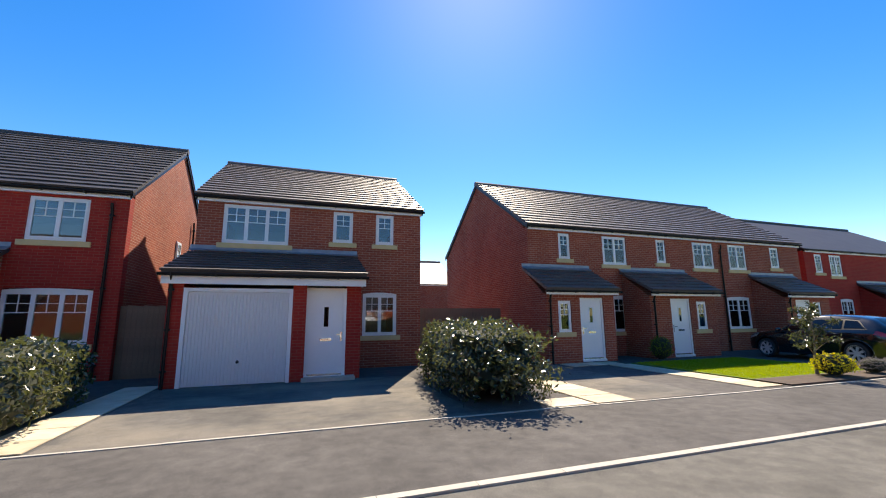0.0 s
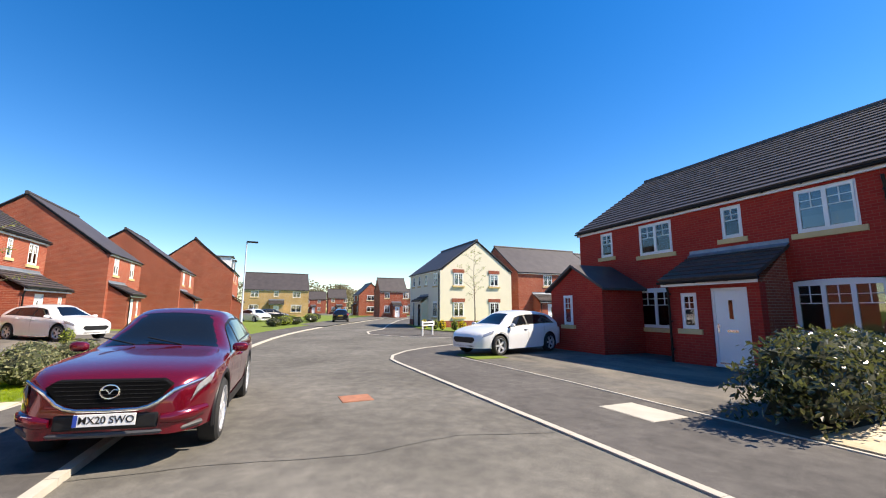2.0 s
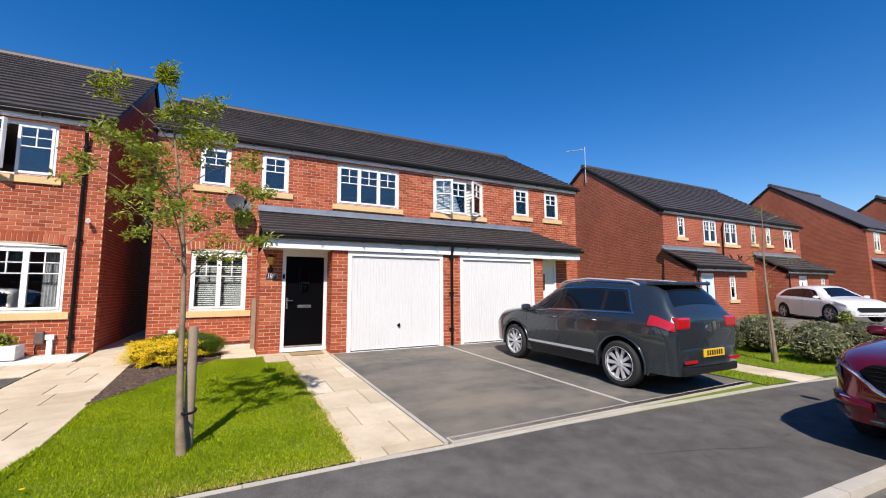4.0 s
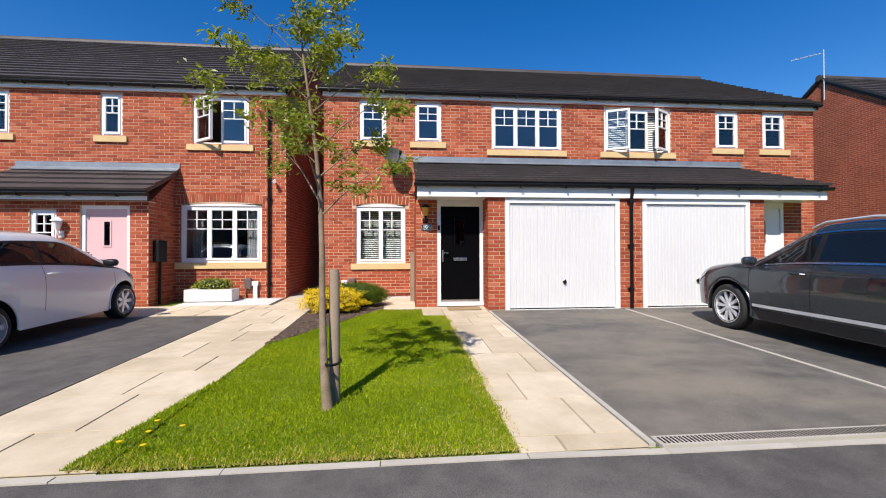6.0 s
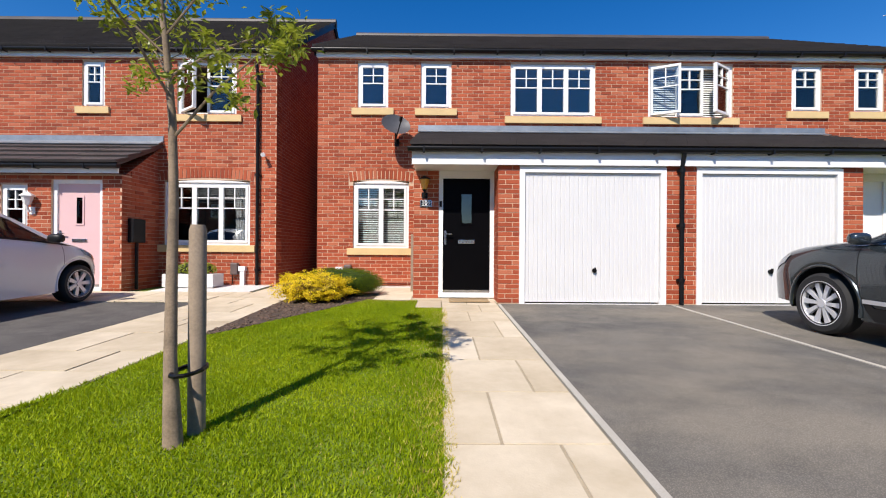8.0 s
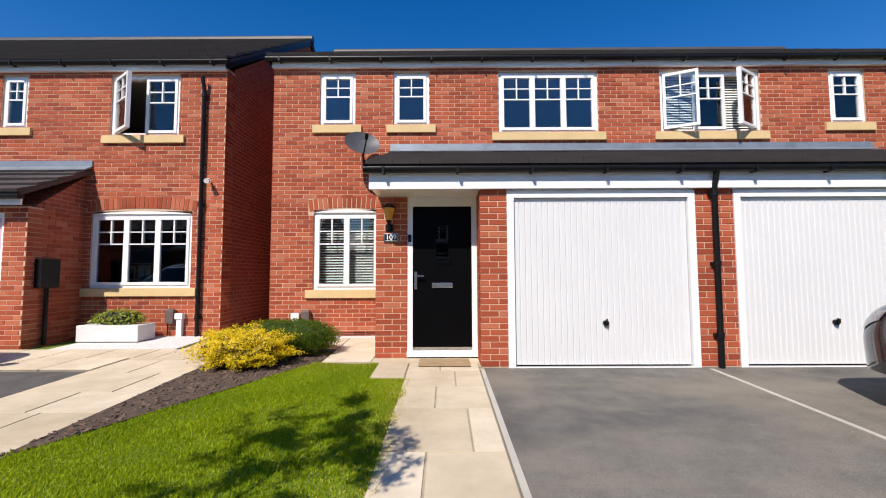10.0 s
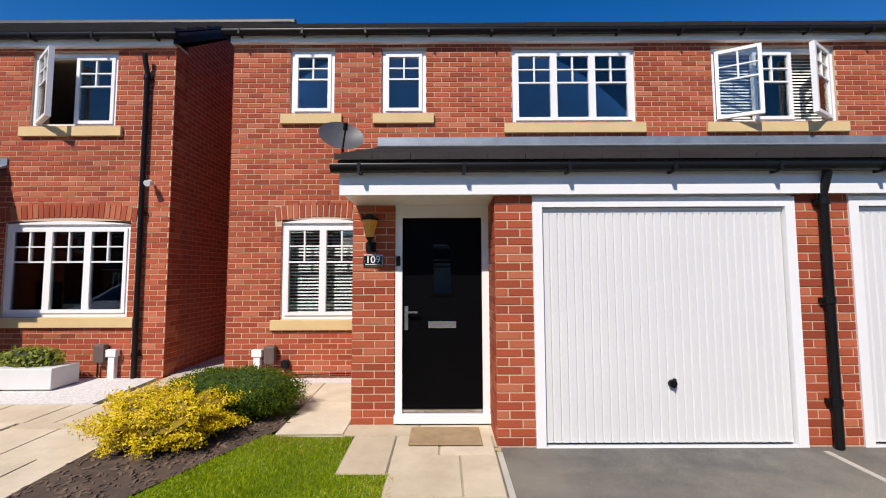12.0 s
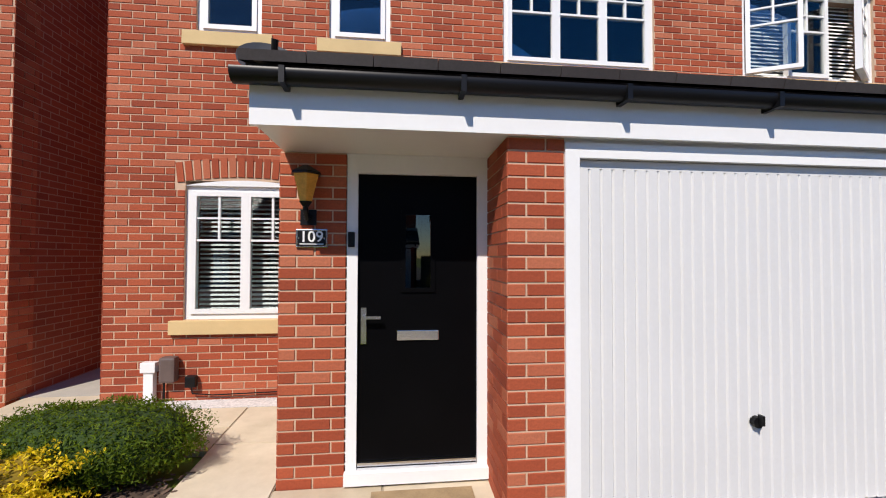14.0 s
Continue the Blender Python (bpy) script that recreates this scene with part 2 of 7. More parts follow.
# ---- ground ----
def gz(y):
    """Height of the plots on the house side: they climb gently to the front walls."""
    return max(0.05, 0.03 * (y - 2.0))


def strip(points, z):
    """A flat polygon."""
    m = Mesh()
    n = len(points)
    m.verts([(x, y, z) for x, y in points], [tuple(range(n))])
    return m


def slope(x0, x1, y0, y1, lift=0.0, thick=0.05):
    """A block whose top follows the climb of the plots."""
    m = Mesh()
    z0, z1 = gz(y0) + lift, gz(y1) + lift
    m.verts([(x0, y0, z0 - thick), (x1, y0, z0 - thick), (x1, y1, z1 - thick), (x0, y1, z1 - thick), (x0, y0, z0), (x1, y0, z0), (x1, y1, z1), (x0, y1, z1)], FACES)
    return m


g = Mesh()
g.verts([(-2500, -2500, -0.2), (2500, -2500, -0.2), (2500, 2500, -0.2), (-2500, 2500, -0.2)], [(0, 1, 2, 3)])
setting("ground", g, M_GRASSBASE, "green turf and soil ground reaching the horizon")


def north_kerb(x):
    return 1.57 if x < 3 else 1.57 - 0.05 * (x - 3) if x < 12 else 1.12 - 0.05 * (x - 12) - 0.0068 * (x - 12) ** 2 if x < 40 else -5.6 - 0.43 * (x - 40)


def road_z(y):
    """Crossfall of the road: it drains to the near kerb."""
    return max(-0.06, min(-0.015, -0.055 + 0.04 * (1.57 - y) / 5.2))


road = Mesh()
xs = [-60, -30, -8, 3] + [3 + 3 * k for k in range(1, 33)]
for a, b in zip(xs, xs[1:]):
    ya, yb = min(north_kerb(a), 1.57), min(north_kerb(b), 1.57)
    la, lb = min(-3.63, ya - 5.2), min(-3.63, yb - 5.2)
    road.verts([(a, la, -0.015), (b, lb, -0.015), (b, yb, -0.055), (a, ya, -0.055)], [(0, 1, 2, 3)])
    if a >= 9:
        road.verts([(a, -75, -0.015), (b, -75, -0.015), (b, lb, -0.015), (a, la, -0.015)], [(0, 1, 2, 3)])
setting("road", road, M_ROAD, "worn grey asphalt estate road")
pn = Mesh()
for a, b in zip(xs, xs[1:]):
    pn.verts([(a, north_kerb(a) + 0.12, 0.004), (b, north_kerb(b) + 0.12, 0.004), (b, north_kerb(b) + 2.0, 0.05), (a, north_kerb(a) + 2.0, 0.05)], [(0, 1, 2, 3)])
setting("pavement", pn, M_PATH, "dark asphalt footway beside the road")
plots = Mesh()
for a, b in zip(xs, xs[1:]):
    ya, yb = north_kerb(a) + 2.0, north_kerb(b) + 2.0
    plots.verts([(a, ya, 0.035), (b, yb, 0.035), (b, 11.5, 0.25), (a, 11.5, 0.25)], [(0, 1, 2, 3)])
    plots.verts([(a, 11.5, 0.25), (b, 11.5, 0.25), (b, 60, 0.25), (a, 60, 0.25)], [(0, 1, 2, 3)])
setting("plot_north", plots, M_GRASSBASE, "grass plots in front of the houses")
ps = Mesh()
arc = [(12.2, -3.62), (13.0, -3.66), (14.0, -3.98), (15.2, -4.8), (16.2, -5.9), (17.2, -7.6)]
ps.verts([(x, y, 0.0) for x, y in [(-60, -3.75), *arc, (18.0, -10.0), (18.4, -13.0), (18.5, -20), (18.5, -60), (-60, -60)]], [tuple(range(12))])
setting("pavement_south", ps, M_PATH, "dark asphalt footway and drives across the road")

# ---- house parts ----
def wall_boxes(m, x0, x1, z0, z1, holes, y0, y1):
    """One connected wall along x from x0 to x1, with holes (xa, za, xb, zb) through it."""
    xs = sorted({x0, x1, *[min(max(v, x0), x1) for h in holes for v in (h[0], h[2])]})
    zs = sorted({z0, z1, *[min(max(v, z0), z1) for h in holes for v in (h[1], h[3])]})
    nx, nz = len(xs), len(zs)
    vs = [(x, y, z) for y in (y0, y1) for z in zs for x in xs]

    def solid(i, k):
        if not (0 <= i < nx - 1 and 0 <= k < nz - 1):
            return False
        cx, cz = (xs[i] + xs[i + 1]) / 2, (zs[k] + zs[k + 1]) / 2
        return not any(h[0] < cx < h[2] and h[1] < cz < h[3] for h in holes)

    def at(i, k, b):
        return b * nx * nz + k * nx + i
    fs = []
    for i in range(nx - 1):
        for k in range(nz - 1):
            if not solid(i, k):
                continue
            fs.append((at(i, k, 0), at(i + 1, k, 0), at(i + 1, k + 1, 0), at(i, k + 1, 0)))
            fs.append((at(i, k, 1), at(i, k + 1, 1), at(i + 1, k + 1, 1), at(i + 1, k, 1)))
            for di, dk, p, q in ((-1, 0, (i, k), (i, k + 1)), (1, 0, (i + 1, k), (i + 1, k + 1)), (0, -1, (i, k), (i + 1, k)), (0, 1, (i, k + 1), (i + 1, k + 1))):
                if not solid(i + di, k + dk):
                    fs.append((at(*p, 0), at(*p, 1), at(*q, 1), at(*q, 0)))
    used = sorted({i for f in fs for i in f})
    idx = {v: n for n, v in enumerate(used)}
    return m.verts([vs[i] for i in used], [tuple(idx[i] for i in f) for f in fs])


def brick_list(x0, x1, z0, z1, holes):
    """The bricks of a stretcher-bond face, as (xa, za, xb, zb)."""
    out = []
    L, Hh, J, C = 0.215, 0.065, 0.010, 0.075
    for r in range(int((z1 - z0 + 0.02) / C)):
        za = z0 + r * C + J / 2
        zb = za + Hh
        zc = (za + zb) / 2
        spans = [(x0, x1)]
        for h in holes:
            if h[1] < zc < h[3]:
                nxt = []
                for a, b in spans:
                    if h[2] <= a or h[0] >= b:
                        nxt.append((a, b))
                    else:
                        if h[0] > a:
                            nxt.append((a, h[0]))
                        if h[2] < b:
                            nxt.append((h[2], b))
                spans = nxt
        off = x0 + (0.1125 if r % 2 else 0.0) - 0.225
        for a, b in spans:
            k = int((a - off) / 0.225)
            while off + k * 0.225 < b:
                p, q = max(a, off + k * 0.225), min(b, off + k * 0.225 + L)
                if q - p > 0.02:
                    out.append((p, za, q, zb))
                k += 1
    return out


rnd = random.Random(7)


def brick_face(name, parent, bricks, y, proud=0.006, pieces=None):
    """Bricks standing proud of the mortar at y, facing -y; those inside pieces (xa, za, xb, zb) become parts."""
    m = Mesh()
    shared = {}
    for p, za, q, zb in bricks:
        d = proud + rnd.uniform(-0.0015, 0.0015)
        if pieces and pieces[0] < (p + q) / 2 < pieces[2] and pieces[1] < za < pieces[3]:
            key = round(q - p, 3)
            if key not in shared:
                w = key / 2
                bm = Mesh()
                e = 0.004
                bm.verts([(-w, 0, -0.0325), (w, 0, -0.0325), (w, 0, 0.0325), (-w, 0, 0.0325), (-w + e, -0.006, -0.0325 + e), (w - e, -0.006, -0.0325 + e), (w - e, -0.006, 0.0325 - e), (-w + e, -0.006, 0.0325 - e)],
                         [(7, 6, 5, 4), (0, 1, 5, 4), (1, 2, 6, 5), (2, 3, 7, 6), (3, 0, 4, 7)])
                shared[key] = bm.data("brick", M_BRICK_ONE)
            part("brick", shared[key], None, parent, at=Matrix.Translation(((p + q) / 2, y + rnd.uniform(-0.001, 0.001), (za + zb) / 2)))
            continue
        e = 0.003
        k = len(m.v)
        m.v += [(p, y, za), (q, y, za), (q, y, zb), (p, y, zb), (p + e, y - d, za + e), (q - e, y - d, za + e), (q - e, y - d, zb - e), (p + e, y - d, zb - e)]
        m.f += [(k + 7, k + 6, k + 5, k + 4), (k, k + 1, k + 5, k + 4), (k + 1, k + 2, k + 6, k + 5), (k + 2, k + 3, k + 7, k + 6), (k + 3, k, k + 4, k + 7)]
    if m.v:
        return tagged(part(name, m, M_BRICK, parent), kind="stuff")


def roof_tiles(x0, x1, y0, z0, y1, z1, course=0.31, width=0.33, thick=0.022, rise=0.03):
    """Interlocking flat tiles laid in courses up a slope from (y0, z0) to (y1, z1)."""
    m = Mesh()
    L = math.hypot(y1 - y0, z1 - z0)
    dy, dz = (y1 - y0) / L, (z1 - z0) / L
    ny, nz = -dz, dy
    if nz < 0:
        ny, nz = -ny, -nz
    n = max(1, round(L / course))
    c = L / n
    for r in range(n):
        s0, s1 = r * c - 0.02, (r + 1) * c + 0.01
        off = (width / 2 if r % 2 else 0)
        x = x0 - off
        while x < x1:
            a, b = max(x0, x + 0.002), min(x1, x + width - 0.002)
            x += width
            if b - a < 0.02:
                continue
            j = rnd.uniform(-0.003, 0.003)
            h0, h1 = rise + thick + j, thick * 0.5 + j
            k = len(m.v)
            for s, lo, hi in ((s0, 0.0, h0), (s1, -0.01, h1)):
                for h in (lo, hi):
                    m.v += [(a, y0 + dy * s + ny * h, z0 + dz * s + nz * h), (b, y0 + dy * s + ny * h, z0 + dz * s + nz * h)]
            m.f += [(k, k + 2, k + 3, k + 1), (k + 2, k + 6, k + 7, k + 3), (k, k + 4, k + 6, k + 2), (k + 1, k + 3, k + 7, k + 5)]
    return m


def frame_boxes(m, x0, z0, x1, z1, w, y0, y1):
    """A rectangular ring."""
    return wall_boxes(m, x0, x1, z0, z1, [(x0 + w, z0 + w, x1 - w, z1 - w)], y0, y1)


def window(parent, x0, z0, x1, z1, lights=1, y=0.0, bars="top", sill=True, arch=0.0, blind=False, open_lights=(), curtains=False, detail=True, sill_mat=None):
    """A white casement window in the wall face at y: ring, one casement a light with glazing bars, glass, stone sill."""
    w = part("window", frame_boxes(Mesh(), x0, z0, x1, z1, 0.055, y + 0.03, y + 0.10), M_UPVC, parent)
    if arch:
        m = Mesh()
        n = 12
        pts = [(x0 + (x1 - x0) * k / n, z1 + arch * (1 - (2 * k / n - 1) ** 2)) for k in range(n + 1)]
        m.prism([(x1, z1), (x0, z1)] + pts, y - 0.003, y + 0.10, 1)
        part("arched_head", m, M_UPVC, w)
    iw = (x1 - x0 - 0.11) / lights
    for i in range(lights):
        a, b = x0 + 0.055 + i * iw, x0 + 0.055 + (i + 1) * iw
        lo, hi = z0 + 0.055, z1 - 0.055
        o = open_lights[i] if i < len(open_lights) else 0
        m = Mesh()
        frame_boxes(m, a, lo, b, hi, 0.048, y + 0.012, y + 0.075)
        g0 = a + 0.048
        g1 = b - 0.048
        if bars:
            zt = lo + (hi - lo) * (0.56 if bars == "top" else 0.5)
            if bars == "low":
                zt = lo + (hi - lo) * 0.60
            m.box(g0, y + 0.022, zt - 0.011, g1, y + 0.052, zt + 0.011)
            c = (g0 + g1) / 2
            m.box(c - 0.011, y + 0.022, zt + 0.011, c + 0.011, y + 0.052, hi - 0.048)
            z2 = (zt + hi - 0.048) / 2
            m.box(g0, y + 0.024, z2 - 0.009, c - 0.011, y + 0.050, z2 + 0.009).box(c + 0.011, y + 0.024, z2 - 0.009, g1, y + 0.050, z2 + 0.009)
        gl = Mesh().box(g0, y + 0.034, lo + 0.048, g1, y + 0.042, hi - 0.048)
        at = None
        if o:
            hx = a if o < 0 else b
            at = Matrix.Translation((hx, y + 0.01, 0)) @ Matrix.Rotation(radians(o), 4, 'Z') @ Matrix.Translation((-hx, -y - 0.01, 0))
        cs = part("casement", m, M_UPVC, w, at=at)
        gp = part("glass_pane", gl, M_GLASS, w, at=at)
        gp.visible_shadow = False
    if blind:
        m = Mesh()
        rise = 0.03 if z0 > 2.5 else 0.021
        z = z0 + 0.08
        while z < z1 - 0.06:
            m.verts([(x0 + 0.07, y + 0.17, z), (x1 - 0.07, y + 0.17, z), (x1 - 0.07, y + 0.188, z + rise), (x0 + 0.07, y + 0.188, z + rise)], [(0, 1, 2, 3)])
            z += 0.048
        tagged(part("blind", m, M_BLIND, w, "white venetian blind slats"), kind="stuff")
    if curtains:
        for a, b in ((x0 + 0.02, x0 + (x1 - x0) * 0.22), (x1 - (x1 - x0) * 0.22, x1 - 0.02)):
            m = Mesh()
            n = 14
            m.verts([(a + (b - a) * k / n, y + 0.2 + 0.025 * (k % 2), zz) for zz in (z0, z1) for k in range(n + 1)], [(k, k + 1, n + 2 + k, n + 1 + k) for k in range(n)])
            part("curtain", m, M_CURTAIN, w, "grey curtain drawn aside")
    if sill:
        part("sill", Mesh().box(x0 - 0.12, y - 0.05, z0 - 0.145, x1 + 0.12, y + 0.10, z0 - 0.005), sill_mat or M_SILL, w, bevel=0.006 if detail else 0.0)
    return w


def arch_zone(x0, x1, z):
    """The part of a face that an arch of soldier bricks takes up."""
    c, w = (x0 + x1) / 2, (x1 - x0) / 2 + 0.1
    return [(c - w, z - 0.03, c + w, z + 0.21), (c - w * 0.62, z + 0.21, c + w * 0.62, z + 0.26)]


def arch_bricks(parent, x0, x1, z, y, rise=0.07):
    """A segmental arch of soldier bricks over an opening."""
    m = Mesh()
    n = max(6, round((x1 - x0 + 0.1) / 0.077))
    for k in range(n):
        u = (k + 0.5) / n * 2 - 1
        x = (x0 + x1) / 2 + u * (x1 - x0 + 0.16) / 2
        zb = z + rise * (1 - u * u)
        m.box(-0.0325, -0.010, 0.005, 0.0325, 0.0, 0.205, Matrix.Translation((x, y, zb)) @ Matrix.Rotation(u * 0.13, 4, 'Y'))
    part("brick_arch", m, M_BRICK, parent, "arch of upright red bricks")


def front_door(parent, x0, z0, x1, z1, y, mat, label, lite=True, kind="plain", handle_side=-1):
    """A door leaf in a white frame, with letter plate, handle and a small glazed light."""
    d = part("door", Mesh().box(x0 + 0.075, y + 0.03, z0 + 0.09, x1 - 0.075, y + 0.075, z1 - 0.07), mat, parent, label)
    part("door_frame", Mesh().box(x0, y, z0, x0 + 0.075, y + 0.09, z1).box(x1 - 0.075, y, z0, x1, y + 0.09, z1).box(x0 + 0.075, y, z1 - 0.07, x1 - 0.075, y + 0.09, z1), M_UPVC, d, "white door frame")
    part("threshold", Mesh().box(x0 + 0.0, y - 0.05, z0 - 0.03, x1, y + 0.09, z0 + 0.045), M_UPVC, d, "white sill")
    part("weather_bar", Mesh().box(x0 + 0.08, y - 0.005, z0 + 0.045, x1 - 0.08, y + 0.03, z0 + 0.062).box(x0 + 0.08, y + 0.005, z0 + 0.066, x1 - 0.08, y + 0.03, z0 + 0.088), M_CHROME, d, "metal weather bar")
    c = (x0 + x1) / 2
    part("letter_plate", Mesh().box(c - 0.14, y + 0.018, z0 + 0.88, c + 0.14, y + 0.03, z0 + 0.945), M_CHROME, d, "brushed metal letter plate", bevel=0.003)
    hx = x0 + 0.115 if handle_side < 0 else x1 - 0.115
    s = -handle_side
    part("handle", Mesh().box(hx - 0.018, y + 0.018, z0 + 0.86, hx + 0.018, y + 0.03, z0 + 1.10).box(hx - 0.01, y - 0.03, z0 + 1.03, hx + s * 0.0 + 0.01, y + 0.02, z0 + 1.05).box(min(hx, hx + s * 0.115), y - 0.035, z0 + 1.03, max(hx, hx + s * 0.115), y - 0.018, z0 + 1.05), M_CHROME, d, "chrome lever handle")
    if lite:
        a = 0.085 if mat == M_DOOR_BLACK else 0.055
        m = frame_boxes(Mesh(), c - a - 0.03, z0 + 1.2, c + a + 0.03, z0 + 1.75, 0.03, y + 0.018, y + 0.032)
        part("light_frame", m, mat, d)
        part("glass_pane", Mesh().box(c - a, y + 0.022, z0 + 1.23, c + a, y + 0.029, z0 + 1.72), M_CARGLASS, d)
    return d


def garage_door(parent, x0, z0, x1, z1, y):
    """An up-and-over door of vertical steel ribs in a white frame."""
    m = frame_boxes(Mesh(), x0, z0 - 0.09, x1, z1, 0.085, y - 0.02, y + 0.08)
    d = part("garage_door", m, M_UPVC, parent, "white ribbed steel up-and-over garage door")
    lf = Mesh()
    a, b = x0 + 0.09, x1 - 0.09
    n = 30
    w = (b - a) / n
    prof = []
    for k in range(n):
        p = a + k * w
        prof += [(p, y + 0.03), (p + w * 0.14, y + 0.018), (p + w * 0.86, y + 0.018), (p + w, y + 0.03)]
    vs = [(px, py, zz) for zz in (z0 + 0.02, z1 - 0.14) for px, py in prof]
    k = len(prof)
    lf.verts(vs, [(i, i + 1, k + i + 1, k + i) for i in range(k - 1)])
    lf.box(a, y + 0.02, z1 - 0.14, b, y + 0.05, z1 - 0.09)
    part("leaf", lf, M_GARAGE, d)
    hx, hz = a + (b - a) * 0.515, z0 + 0.52
    h = Mesh().tube([(hx, y + 0.02, hz), (hx, y - 0.012, hz)], 0.034, 14).box(hx - 0.008, y - 0.045, hz - 0.008, hx + 0.008, y - 0.01, hz + 0.05)
    part("handle", h, M_BLACK, d, "black locking handle")
    return d


def gutter(parent, x0, x1, y, z, mat=None, brackets=0.9):
    m = Mesh()
    pts = [(y - 0.057 + 0.057 * math.cos(a), z + 0.057 * math.sin(a)) for a in [math.pi * (1 + k / 8) for k in range(9)]]
    m.prism(pts + [(y - 0.004, z + 0.012), (y - 0.11, z + 0.012)], x0, x1, 0)
    gp = part("gutter", m, M_BLACK, parent, "black half-round gutter", smooth=True)
    me = Mesh().box(-0.014, y - 0.122, z - 0.066, 0.014, y, z + 0.018).data("gutter_bracket", M_BLACK)
    x = x0 + 0.25
    while x < x1:
        part("gutter_bracket", me, None, parent, at=Matrix.Translation((x, 0, 0)))
        x += brackets


def downpipe(parent, x, y, z0, z1):
    m = Mesh().tube([(x, y, z0), (x, y, z1 - 0.25), (x, y - 0.05, z1 - 0.1), (x, y - 0.06, z1)], 0.034, 12)
    for z in (z0 + 0.35, (z0 + z1) / 2, z1 - 0.35):
        m.tube([(x, y, z), (x, y, z + 0.06)], 0.043, 12)
        m.box(x - 0.06, y + 0.01, z + 0.01, x + 0.06, y + 0.05, z + 0.05)
    part("downpipe", m, M_BLACK, parent, "black round plastic downpipe", smooth=True)


def lean_to(parent, x0, x1, y0, z0, y1, z1, tiles=None, fascia=0.24, detail=True):
    """A tiled lean-to roof: from its gutter at (y0, z0) up to the wall at (y1, z1), with lead flashing along the top."""
    m = Mesh().prism([(y0, z0 - 0.06), (y1, z1 - 0.06), (y1, z1), (y0, z0)], x0 + 0.02, x1 - 0.02, 0)
    c = part("canopy_roof", m, tiles or M_TILE, parent, "dark tiled lean-to roof over the entrance")
    tagged(part("roof_tiles", roof_tiles(x0, x1, y0 - 0.03, z0, y1, z1), tiles or M_TILE, c), kind="stuff")
    s = (z1 - z0) / (y1 - y0)
    part("flashing", Mesh().prism([(y1 - 0.16, z1 - 0.16 * s + 0.055), (y1 + 0.0, z1 + 0.06), (y1 + 0.0, z1 + 0.19), (y1 - 0.015, z1 + 0.19), (y1 - 0.02, z1 + 0.085), (y1 - 0.17, z1 - 0.16 * s + 0.07)], x0, x1, 0), M_LEAD, c, "grey lead flashing")
    part("fascia", Mesh().box(x0 + 0.03, y0 + 0.03, z0 - 0.06 - fascia, x1 - 0.03, y0 + 0.06, z0 - 0.03), M_UPVC, c, "white fascia board")
    gutter(c, x0 - 0.03, x1 + 0.03, y0 + 0.03, z0 - 0.06)
    return c


